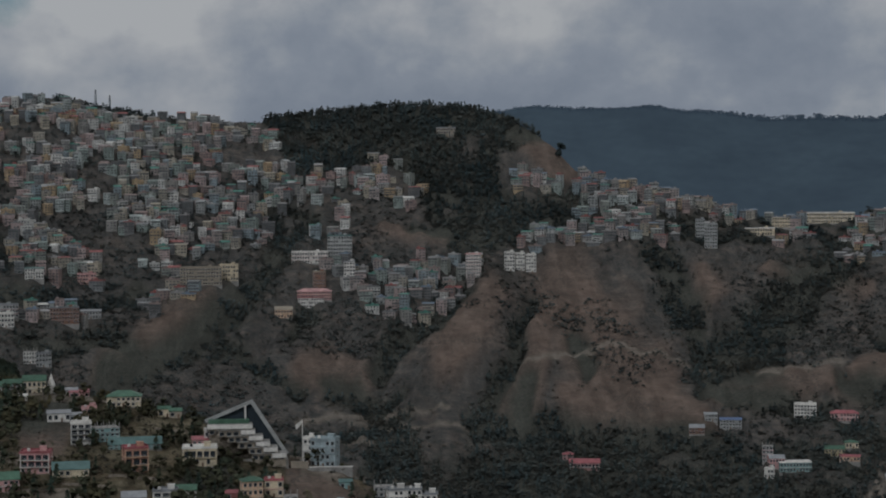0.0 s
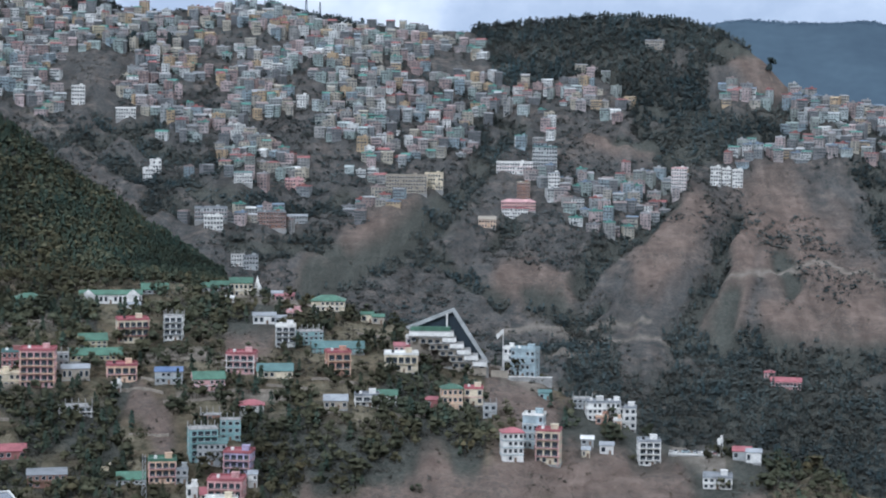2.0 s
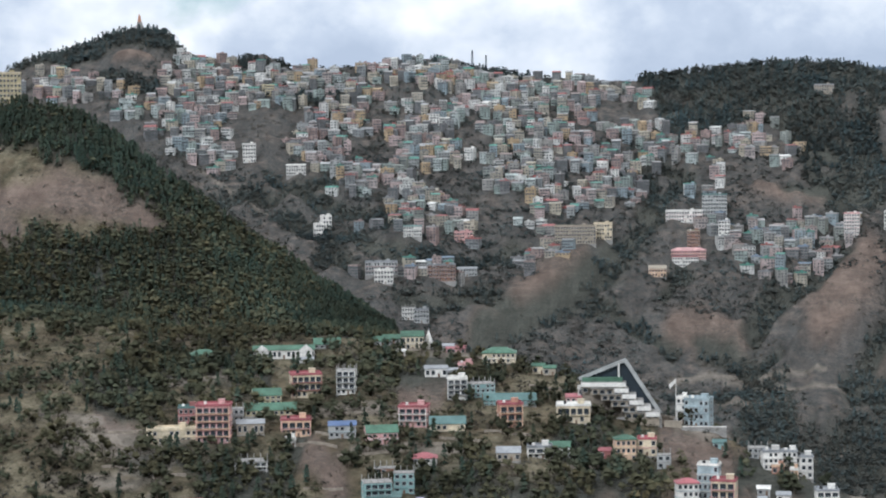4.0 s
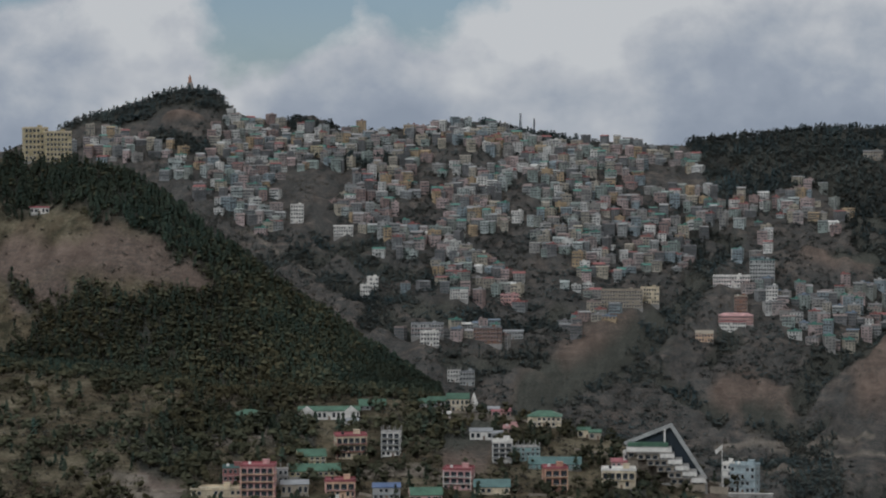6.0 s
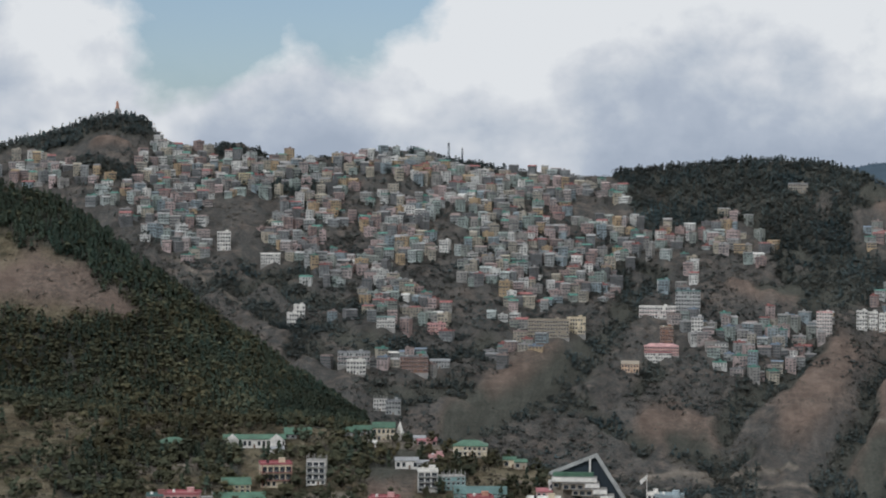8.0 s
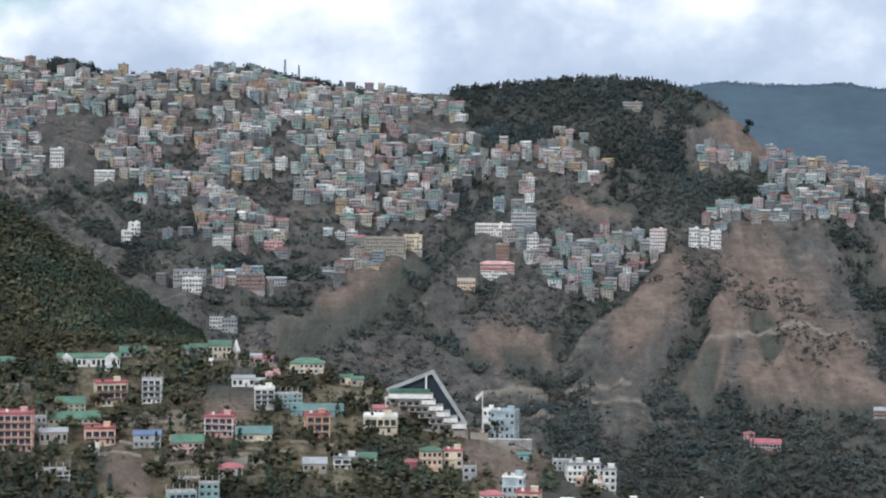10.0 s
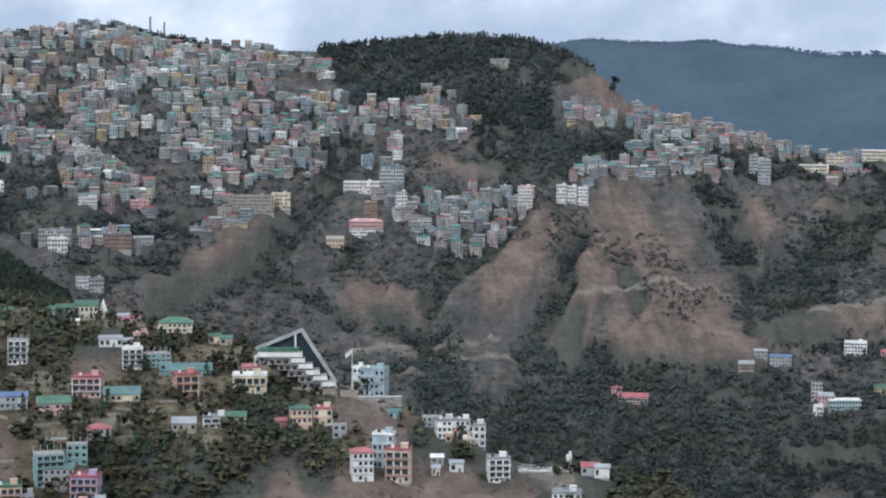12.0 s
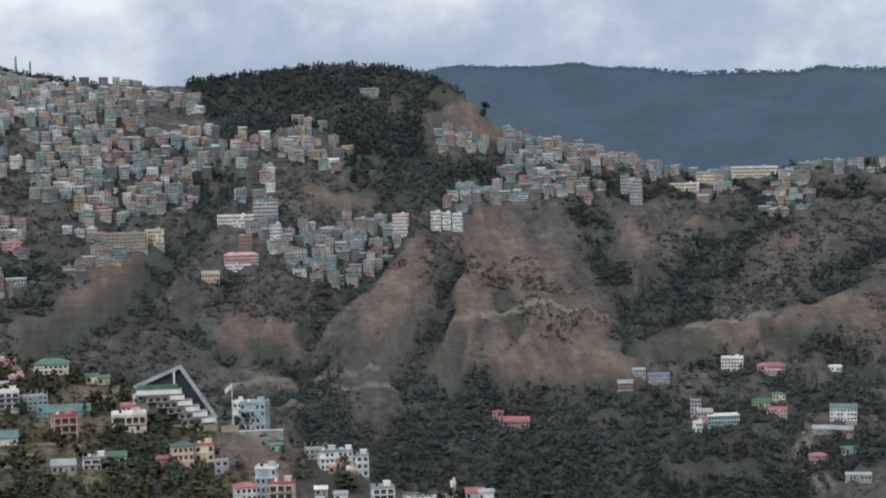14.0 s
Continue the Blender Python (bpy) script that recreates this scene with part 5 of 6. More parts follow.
house('low pink-roofed house on the terraced slope', -51.7, 1041.8, 10.1, 7.6, 4.0, 1, 0, PINK, 'shed', roof_mat=TIN_RED, lift=-0.6)
house('pale blue four-storey block', 11.1, 1046.0, 12.9, 10.2, 14.0, 4, -14, BLUE, 'flat', roof_mat=BLUE, trim=BLUE, lift=1.2)
house('white stair tower of a block', 2.8, 1046.0, 5.0, 5.0, 13.1, 4, -14, WHITE, 'flat', roof_mat=WHITE, trim=GREY, lift=-0.3, tank=False)
house('peach house with green roof top', -25.2, 978.8, 9.9, 7.7, 10.9, 3, 10, PEACH, 'hip', roof_mat=TIN_GREEN, trim=CREAM, lift=-0.3)
house('small red hut on the terraced slope', -34.6, 975.4, 5.7, 5.0, 4.1, 1, 0, MAROON, 'shed', roof_mat=TIN_RED, lift=-1.3)
house('cream house with red roof', -14.6, 990.6, 9.1, 6.8, 8.2, 2, 0, CREAM, 'flat', roof_mat=TIN_RED, trim=PINK, lift=-1.6)
house('unfinished grey concrete house', -6.3, 976.0, 6.5, 5.0, 6.9, 2, 0, GREY, 'frame', trim=CONCRETE, lift=-0.1)
house('low house with grey roof', -79.5, 954.0, 11.1, 8.4, 3.8, 1, 0, OCHRE, 'gable', roof_mat=TIN_GREY, trim=WHITE, lift=-1.5)
house('white house with pillared veranda', -65.3, 963.3, 11.8, 8.8, 5.3, 2, 0, WHITE, 'flat', roof_mat=TIN_GREY, trim=WHITE, lift=-1.8, balcony=True)
house('white house with green sheet roof', -56.7, 973.5, 10.5, 7.9, 4.3, 1, 0, WHITE, 'gable', roof_mat=TIN_GREEN, lift=-1.8)
house('pale white four-storey house with reddish roof', 4.2, 919.0, 9.7, 7.6, 13.4, 4, 10, WHITE, 'hip', roof_mat=TIN_RED, trim=BLUE, lift=-0.3)
house('pale blue tall house with white tank', 14.6, 935.9, 9.7, 7.6, 16.0, 4, -10, BLUE, 'flat', roof_mat=WHITE, trim=WHITE, lift=-0.6)
house('cream house with crimson top floor', 21.2, 925.2, 11.1, 8.6, 15.3, 4, -8, CREAM, 'flat', roof_mat=TIN_RED, trim=PINK, lift=-1.6, balcony=True)
house('white four-storey house with brown windows', 69.8, 961.8, 10.5, 8.2, 11.7, 4, 8, WHITE, 'flat', roof_mat=TIN_GREY, trim=WHITE, lift=-1.0, balcony=True)
house('grey concrete house on the terraced slope', 40.1, 1017.2, 9.9, 7.4, 5.3, 2, 0, GREY, 'frame', trim=CONCRETE, lift=-0.3)
house('white house with open ground floor', 46.4, 1008.0, 9.6, 7.5, 9.0, 3, 12, WHITE, 'flat', roof_mat=TIN_GREY, trim=WHITE, lift=-1.2)
house('white block of flats', 55.5, 1016.7, 7.3, 5.5, 9.1, 3, 0, WHITE, 'flat', roof_mat=TIN_GREY, trim=WHITE, lift=1.2)
house('white block of flats with regular windows', 62.8, 1020.8, 9.1, 6.8, 10.8, 3, 0, WHITE, 'flat', roof_mat=TIN_GREY, trim=WHITE, lift=1.2)
house('small salmon house on the terraced slope', 49.3, 1004.8, 6.1, 5.0, 3.9, 1, 0, ORANGE, 'flat', roof_mat=PEACH, trim=PEACH, lift=-0.5, tank=False)
house('small peach hut on the terraced slope', 57.1, 1003.4, 3.9, 5.0, 3.9, 1, 0, PEACH, 'flat', roof_mat=WHITE, trim=WHITE, lift=-0.8, tank=False)
house('small green hut on the terraced slope', 20.9, 1013.8, 6.2, 5.0, 3.4, 1, 0, TEAL, 'gable', roof_mat=TIN_TEAL, lift=-1.3)
house('slim white tower on the terraced slope', 104.4, 967.6, 2.4, 3.0, 7.3, 2, 0, WHITE, 'flat', roof_mat=WHITE, trim=WHITE, lift=-0.2, tank=False)
house('grey house with red roof', 114.2, 961.8, 8.6, 6.4, 4.1, 1, 0, GREY, 'gable', roof_mat=TIN_RED, lift=1.2)
house('white house with sloping roof', 119.3, 957.7, 7.0, 5.2, 5.0, 1, 0, WHITE, 'gable', roof_mat=TIN_GREY, lift=1.2)
house('low white house with flat grey roof', 99.7, 931.6, 13.2, 9.9, 5.4, 2, 0, WHITE, 'flat', roof_mat=TIN_GREY, trim=WHITE, lift=-0.2, tank=False)
house('low white-roofed shed on the terraced slope', 40.6, 966.1, 5.9, 5.0, 3.0, 1, 0, GREY, 'shed', roof_mat=WHITE, lift=-0.1)
house('small white shed on the terraced slope', 49.7, 960.7, 6.4, 5.0, 4.3, 1, 0, WHITE, 'shed', roof_mat=TIN_GREY, lift=-0.2)
house('small cream hut on the terraced slope', 39.3, 948.2, 3.7, 5.0, 3.7, 1, 0, CREAM, 'shed', roof_mat=TIN_GREY, lift=-0.1)
house('tall unfinished green house on concrete pillars', -135.7, 905.9, 12.7, 9.9, 15.1, 5, 8, TEAL, 'frame', trim=TEAL, lift=-2.9, balcony=True)
house('bright teal house with bare top floor', -125.5, 923.3, 9.3, 7.0, 9.8, 3, 0, TEAL, 'frame', trim=TEAL, lift=-2.3)
house('white house with red roof and tanks', -118.4, 944.9, 11.1, 8.3, 5.3, 2, 0, WHITE, 'hip', roof_mat=TIN_RED, trim=WHITE, lift=-1.0)
house('bare concrete shell on the terraced slope', -136.2, 941.8, 11.9, 8.9, 2.6, 1, 0, BRICK, 'frame', trim=CONCRETE, lift=-2.6)
house('lilac house with pink roof slab', -117.7, 895.2, 12.4, 9.7, 10.1, 3, -12, LILAC, 'flat', roof_mat=TIN_RED, trim=PINK, lift=-1.0, balcony=True)
house('grey brick house with sheet roof', -131.0, 902.5, 13.1, 9.8, 9.6, 3, 0, GREY, 'shed', roof_mat=TIN_TEAL, lift=-1.6)
house('peach house with green parapet', -150.8, 886.9, 12.2, 9.2, 10.4, 3, 0, PEACH, 'flat', roof_mat=TIN_GREEN, trim=PINK, lift=-2.8, balcony=True)
house('grey block house on the terraced slope', -142.1, 885.7, 5.5, 5.0, 6.4, 2, 0, GREY, 'flat', roof_mat=TIN_GREY, lift=-2.3)
house('pink house with crimson roof slabs', -120.0, 872.2, 15.4, 11.0, 11.1, 3, -10, PINK, 'flat', roof_mat=TIN_RED, trim=PINK, lift=-0.9, balcony=True)
house('house with crimson sheet roof', -126.2, 873.3, 11.2, 8.4, 4.5, 2, 0, PEACH, 'gable', roof_mat=TIN_RED, lift=-1.1)
house('cream house with white front', -120.8, 860.7, 13.7, 10.3, 9.0, 2, 0, CREAM, 'flat', roof_mat=WHITE, trim=WHITE, lift=-1.6)
house('small white house on the terraced slope', -135.5, 873.6, 4.9, 5.0, 5.3, 1, 0, WHITE, 'flat', roof_mat=WHITE, trim=WHITE, lift=-0.8)
house('low grey house with green roof', -164.0, 882.6, 12.4, 9.3, 2.4, 1, 0, GREY, 'gable', roof_mat=TIN_GREEN, lift=-2.1)
house('pale grey concrete house', -200.6, 938.2, 15.9, 11.0, 4.3, 2, 0, GREY, 'frame', trim=WHITE, lift=-1.8, balcony=True)
house('house with red sheet roof', -220.5, 896.9, 12.0, 9.0, 3.6, 1, 0, MAROON, 'gable', roof_mat=TIN_RED, lift=-2.1)
house('long low brown shed', -200.6, 878.8, 17.0, 11.0, 6.0, 2, 0, BRICK, 'shed', roof_mat=TIN_GREY, trim=TIMBER, lift=-1.7)
house('small cream hut on the terraced slope', -176.1, 887.7, 5.0, 5.0, 3.9, 1, 0, CREAM, 'flat', roof_mat=CREAM, trim=CREAM, lift=-2.2, tank=False)
house('white water tank house', -188.2, 974.0, 5.0, 5.0, 3.6, 1, 0, WHITE, 'flat', roof_mat=WHITE, trim=WHITE, lift=-2.7, tank=False)
house('small white shed on the terraced slope', -202.4, 1094.0, 8.6, 6.5, 3.1, 1, 0, WHITE, 'shed', roof_mat=TIN_GREY, lift=-1.4)
house('low shed with faded green roof', -196.3, 1129.4, 14.6, 11.0, 2.4, 1, 0, GREY, 'gable', roof_mat=TIN_GREEN, lift=-0.4)
house('small shed with green roof', -167.4, 1138.1, 11.2, 8.4, 2.4, 1, 0, GREY, 'gable', roof_mat=TIN_GREEN, lift=-0.9)
house('tiny white shed on the terraced slope', -110.1, 883.2, 3.9, 5.0, 5.9, 2, 0, WHITE, 'shed', roof_mat=TIN_GREY, lift=-0.6)
# houses on the slope across the valley
house('pink house with red sheet roof', 239.3, 1715.8, 25.9, 11.0, 7.0, 2, 0, PINK, 'gable', roof_mat=TIN_RED, trim=WHITE, lift=-3.1, balcony=True)
house('small pink tower house', 228.4, 1738.8, 9.2, 6.9, 4.4, 2, 0, PINK, 'hip', roof_mat=TIN_RED, lift=-0.1)
house('dull blue-grey house with sheet roof', 377.6, 1770.4, 19.0, 10.0, 8.4, 3, 0, GREY, 'shed', roof_mat=TIN_BLUE, trim=GREY, lift=-1.5)
house('small grey house with sheet roof', 360.0, 1772.4, 11.0, 8.0, 6.4, 2, 8, GREY, 'shed', roof_mat=TIN_GREY, trim=GREY, lift=-1.0)
house('weathered brown house below the trees', 344.6, 1756.5, 13.0, 9.0, 5.5, 2, 0, BRICK, 'gable', roof_mat=TIN_GREY, trim=GREY, lift=-1.5)
house('white four-storey house on the town hill', 453.1, 1804.4, 19.6, 11.0, 12.3, 4, 0, WHITE, 'flat', roof_mat=WHITE, trim=WHITE, lift=-1.5)
house('pink house with red roof', 482.4, 1780.2, 24.0, 10.0, 6.7, 2, 6, PINK, 'hip', roof_mat=TIN_RED, trim=WHITE, lift=-2.0)
house('grey tower house with bare slabs', 394.5, 1700.5, 9.0, 8.0, 13.5, 4, 0, GREY, 'frame', roof_mat=TIN_GREY, trim=PINK, lift=-0.6)
house('pale teal house with sloping white terraces', 413.5, 1683.0, 27.0, 10.0, 8.0, 2, 14, TEAL, 'shed', roof_mat=WHITE, trim=WHITE, lift=-1.8)
house('small white house below the teal one', 390.5, 1676.0, 8.0, 7.0, 8.0, 2, -8, WHITE, 'flat', roof_mat=WHITE, trim=WHITE, lift=-1.0, tank=False)
house('dull pink house with a grey sheet roof', 399.0, 1688.0, 13.0, 9.0, 8.5, 2, 10, PINK, 'gable', roof_mat=TIN_GREY, lift=-1.5)
house('yellow-green house with green roof', 455.0, 1709.6, 17.0, 9.0, 6.0, 2, 0, YELLOW, 'gable', roof_mat=TIN_GREEN, trim=CREAM, lift=-1.2)
house('low pale house with green roof', 470.0, 1712.0, 11.0, 8.0, 5.0, 1, 12, CREAM, 'hip', roof_mat=TIN_GREEN, trim=CREAM, lift=-0.8)
house('low peach house on the town hill', 464.0, 1694.0, 17.0, 8.0, 4.0, 1, 0, PEACH, 'shed', roof_mat=TIN_RED, trim=PEACH, lift=-0.5)
house('white house with green roof', 512.5, 1661.1, 22.2, 11.0, 10.9, 3, 0, WHITE, 'gable', roof_mat=TIN_TEAL, trim=WHITE, lift=-3.5)
house('low ochre house beside the path', 489.0, 1645.0, 16.0, 9.0, 4.5, 1, 6, OCHRE, 'gable', roof_mat=TIN_GREY, lift=-1.5)
house('low brick-red shed beside the path', 507.0, 1645.0, 17.0, 9.0, 4.0, 1, -6, BRICK, 'gable', roof_mat=TIN_GREY, lift=-1.5)
house('small house with red hipped roof', 476.0, 1613.7, 15.0, 9.0, 6.0, 2, 0, OCHRE, 'hip', roof_mat=TIN_RED, lift=-1.5)
house('low shed with teal sheet roof', 504.0, 1618.3, 14.0, 9.0, 4.0, 1, 12, GREY, 'gable', roof_mat=TIN_TEAL, lift=-1.2)
house('low grey hall beside the path', 493.0, 1560.0, 20.0, 9.0, 4.5, 1, 0, GREY, 'shed', roof_mat=TIN_GREY, trim=GREY, lift=-1.0)
house('small white hut on the town hill', 543.0, 1783.9, 12.4, 9.3, 4.5, 1, 0, WHITE, 'shed', roof_mat=WHITE, lift=-0.8)
# large buildings of the hill town
house('long ochre school block with rows of windows', -100.8, 2045.9, 40.9, 11.0, 17.5, 5, 0, OCHRE, 'flat', roof_mat=OCHRE, trim=OCHRE, lift=-2.1, tank=False, category='school', name='school_block')
house('cream end block of a school', -73.6, 2066.1, 18.5, 11.0, 16.0, 4, 0, CREAM, 'flat', roof_mat=CREAM, trim=CREAM, lift=-2.8, tank=False, category='school', name='school_block')
house('salmon-pink house with broad roofs', 12.4, 2045.4, 34.0, 11.0, 8.7, 3, 0, PINK, 'hip', roof_mat=PINK, trim=PEACH, lift=-1.5)
house('low white-banded house on the town hill', 9.0, 2039.4, 26.0, 11.0, 10.2, 3, 0, WHITE, 'flat', roof_mat=TIN_RED, trim=WHITE, lift=-3.5, tank=False)
house('tall brown house on the town hill', 17.6, 2070.1, 12.8, 10.3, 17.4, 5, 0, BRICK, 'flat', roof_mat=OCHRE, trim=OCHRE, lift=-2.3)
house('ochre-yellow house on the town hill', -18.3, 2003.3, 17.0, 10.0, 8.2, 2, 0, PEACH, 'gable', roof_mat=OCHRE, trim=CREAM, lift=-2.1)
house('pale grey block with tall windows', 40.2, 2147.0, 25.6, 11.0, 23.9, 6, 0, GREY, 'flat', roof_mat=TIN_TEAL, trim=WHITE, lift=-1.8)
house('white row of shops', 8.5, 2133.4, 37.9, 11.0, 11.9, 3, 0, WHITE, 'flat', roof_mat=WHITE, trim=PINK, lift=-2.0)
house('pinkish white tower house on the town hill', 179.6, 2122.8, 15.7, 10.0, 25.0, 7, 0, WHITE, 'flat', roof_mat=PINK, trim=PINK, lift=-2.7)
house('white four-storey house on the town hill', 219.0, 2135.0, 10.7, 8.0, 19.2, 5, 0, WHITE, 'flat', roof_mat=WHITE, trim=WHITE, lift=-2.0)
house('white four-storey house on the town hill', 230.5, 2138.5, 9.6, 7.2, 18.0, 5, 0, WHITE, 'flat', roof_mat=WHITE, trim=WHITE, lift=-2.0)
house('white four-storey house on the town hill', 241.7, 2134.6, 10.7, 8.0, 18.0, 5, 0, WHITE, 'flat', roof_mat=WHITE, trim=WHITE, lift=-2.2)
house('white house at the end of a row', 49.0, 2092.9, 11.6, 8.7, 22.1, 6, 0, WHITE, 'flat', roof_mat=TIN_GREY, trim=WHITE, lift=-1.6)
house('white house on the lower slope', -353.5, 1995.0, 10.1, 7.6, 12.4, 3, 0, WHITE, 'flat', roof_mat=WHITE, trim=WHITE, lift=-1.0)
house('white house on the lower slope', -348.6, 2009.4, 11.3, 8.5, 12.5, 3, 0, WHITE, 'flat', roof_mat=WHITE, trim=WHITE, lift=-1.2)
house('plain white tower block', -456.7, 2156.4, 14.1, 10.5, 19.7, 5, 0, WHITE, 'flat', roof_mat=WHITE, trim=WHITE, lift=-1.8)
house('white office block on the town hill', -272.6, 1883.8, 17.4, 11.0, 12.6, 3, 0, WHITE, 'flat', roof_mat=WHITE, trim=WHITE, lift=-2.1)
house('dull mauve-grey block on the town hill', -277.3, 1900.3, 30.1, 11.0, 12.0, 3, 0, GREY, 'flat', roof_mat=TIN_GREY, trim=MAROON, lift=-1.5)
house('brown brick block on the town hill', -221.7, 1915.6, 26.7, 11.0, 14.9, 4, 0, BRICK, 'flat', roof_mat=TIN_GREY, trim=GREY, lift=-2.3)
house('long low grey shed', -249.8, 1941.4, 22.8, 11.0, 6.0, 2, 0, GREY, 'shed', roof_mat=WHITE, lift=0.4)
house('low grey shed on the town hill', -200.0, 1943.1, 19.0, 11.0, 7.6, 2, 0, GREY, 'shed', roof_mat=TIN_GREY, lift=-1.7)
house('low white hall on the town hill', -403.7, 2144.7, 20.6, 11.0, 10.9, 3, 0, WHITE, 'shed', roof_mat=WHITE, lift=-2.0)
house('low pale hall on the town hill', -261.2, 2009.5, 18.0, 11.0, 10.1, 3, 0, WHITE, 'shed', roof_mat=TIN_TEAL, lift=-2.3)
house('pinkish house at the town edge', -213.0, 2035.3, 18.2, 11.0, 10.3, 3, 0, PINK, 'flat', roof_mat=PINK, trim=PEACH, lift=-1.6)
house('bright yellow house on the town hill', -470.8, 2335.4, 13.0, 9.0, 13.0, 4, 12, YELLOW, 'shed', roof_mat=YELLOW, lift=-2.1)
house('low hilltop building in the trees', 172.5, 2416.3, 22.8, 11.0, 11.0, 3, 0, OCHRE, 'flat', roof_mat=TIN_GREY, trim=GREY, lift=-2.8, tank=False)
house('grey concrete slab tower', 448.5, 2205.2, 14.0, 9.0, 26.0, 7, 0, GREY, 'flat', roof_mat=GREY, trim=GREY, lift=1.0, tank=False)
house('dark narrow tower house', 441.2, 2228.8, 10.1, 7.6, 22.9, 6, 0, GREY, 'flat', roof_mat=TIN_GREY, trim=GREY, lift=-1.9, tank=False)
house('long cream institution block', 594.8, 2259.4, 56.0, 11.0, 11.5, 3, 0, CREAM, 'flat', roof_mat=WHITE, trim=WHITE, lift=-0.7, tank=False)
house('cream block on the ridge', 539.8, 2260.9, 20.0, 11.0, 11.5, 3, 0, CREAM, 'flat', roof_mat=TIN_GREY, trim=CREAM, lift=-1.0)
house('low cream building on the ridge', 513.2, 2250.6, 33.0, 11.0, 8.0, 2, 0, CREAM, 'flat', roof_mat=WHITE, trim=CREAM, lift=-2.8, tank=False)
house('yellow institution block on the wooded hill', -503.4, 1447.3, 17.1, 11.0, 24.0, 6, 10, YELLOW, 'flat', roof_mat=CREAM, trim=CREAM, lift=1.2, tank=False, name='school_block', category='school')
house('yellow institution block on the wooded hill', -485.1, 1444.1, 18.6, 11.0, 21.7, 6, 10, YELLOW, 'flat', roof_mat=CREAM, trim=CREAM, lift=1.2, tank=False, name='school_block', category='school')
house('small white hut on the hillside', -482.0, 1394.0, 13.1, 9.8, 4.5, 1, 0, WHITE, 'shed', roof_mat=TIN_RED, lift=-2.8)
house('pale concrete house behind the brow', -241.1, 1819.8, 12.2, 9.2, 10.6, 3, 0, WHITE, 'frame', trim=GREY, lift=-1.4)
house('grey concrete house behind the brow', -229.2, 1818.6, 13.2, 9.9, 12.1, 3, 0, GREY, 'flat', roof_mat=TIN_GREY, trim=GREY, lift=-1.6)
# landmarks
wedge_building(-28.8, 1034.6)
flag_mast(-0.5, 1050.0)
temple_spire(-139.0, 1133.5)
lattice_mast(-153.7, 857.3, 26.0)
lattice_mast(-139.3, 1122.4, 8.0)
lattice_mast(-244.8, 2466.9, 30.0)
lattice_mast(-228.3, 2469.5, 26.0)
red_shrine(-657.8, 2467.8)
lone_tree(304.7, 2383.6)
parked_cars(93.6, 971.5)
stone_terrace(5.9, 1032.0)
# terrace walls
terrace_wall(-190.5, 1006.1, -164.9, 1011.6, 1.3)
terrace_wall(-162.7, 1012.0, -136.7, 1011.8, 1.3)
terrace_wall(-282.0, 951.1, -256.1, 957.3, 1.3)
terrace_wall(-260.6, 974.8, -278.7, 968.7, 1.3)
terrace_wall(-160.8, 948.5, -135.4, 960.5, 1.3)
terrace_wall(-131.0, 969.2, -103.5, 969.5, 1.3)
terrace_wall(-134.4, 1087.7, -116.4, 1091.8, 1.3)
terrace_wall(-187.2, 973.2, -163.3, 963.3, 1.3)
terrace_wall(-294.8, 1058.7, -264.8, 1061.5, 1.3)
terrace_wall(-254.4, 1069.2, -225.4, 1077.7, 1.3)
terrace_wall(-115.4, 977.2, -93.2, 976.6, 1.3)
terrace_wall(-94.2, 987.5, -66.5, 990.8, 1.3)
terrace_wall(-77.7, 1068.2, -53.6, 1066.7, 1.3)
terrace_wall(-177.4, 981.1, -154.7, 978.9, 1.3)
terrace_wall(-271.0, 931.4, -253.4, 936.3, 1.3)
terrace_wall(-244.5, 923.2, -228.4, 923.2, 1.3)
terrace_wall(-172.0, 920.1, -153.7, 921.3, 1.3)
terrace_wall(-101.1, 946.6, -73.9, 941.1, 1.3)
terrace_wall(-53.3, 953.5, -32.0, 960.5, 1.3)
terrace_wall(-163.5, 1118.1, -138.8, 1123.5, 1.3)
terrace_wall(-125.4, 1117.0, -105.8, 1110.0, 1.3)
terrace_wall(-7.2, 1055.0, 0.1, 1050.0, 1.3)
terrace_wall(-251.8, 900.5, -231.0, 900.9, 1.3)
solar_roof()


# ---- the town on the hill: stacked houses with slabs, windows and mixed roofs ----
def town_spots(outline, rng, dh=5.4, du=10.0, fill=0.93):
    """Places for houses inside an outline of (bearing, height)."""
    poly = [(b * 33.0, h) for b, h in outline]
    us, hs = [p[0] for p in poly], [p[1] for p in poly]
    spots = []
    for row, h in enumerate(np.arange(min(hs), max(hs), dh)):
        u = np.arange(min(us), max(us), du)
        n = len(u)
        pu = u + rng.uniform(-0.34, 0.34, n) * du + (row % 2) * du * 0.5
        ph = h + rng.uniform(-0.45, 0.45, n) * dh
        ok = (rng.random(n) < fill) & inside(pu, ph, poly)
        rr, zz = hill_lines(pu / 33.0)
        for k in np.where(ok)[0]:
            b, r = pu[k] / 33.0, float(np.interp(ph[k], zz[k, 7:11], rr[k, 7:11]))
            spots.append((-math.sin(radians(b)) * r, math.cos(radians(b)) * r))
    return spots


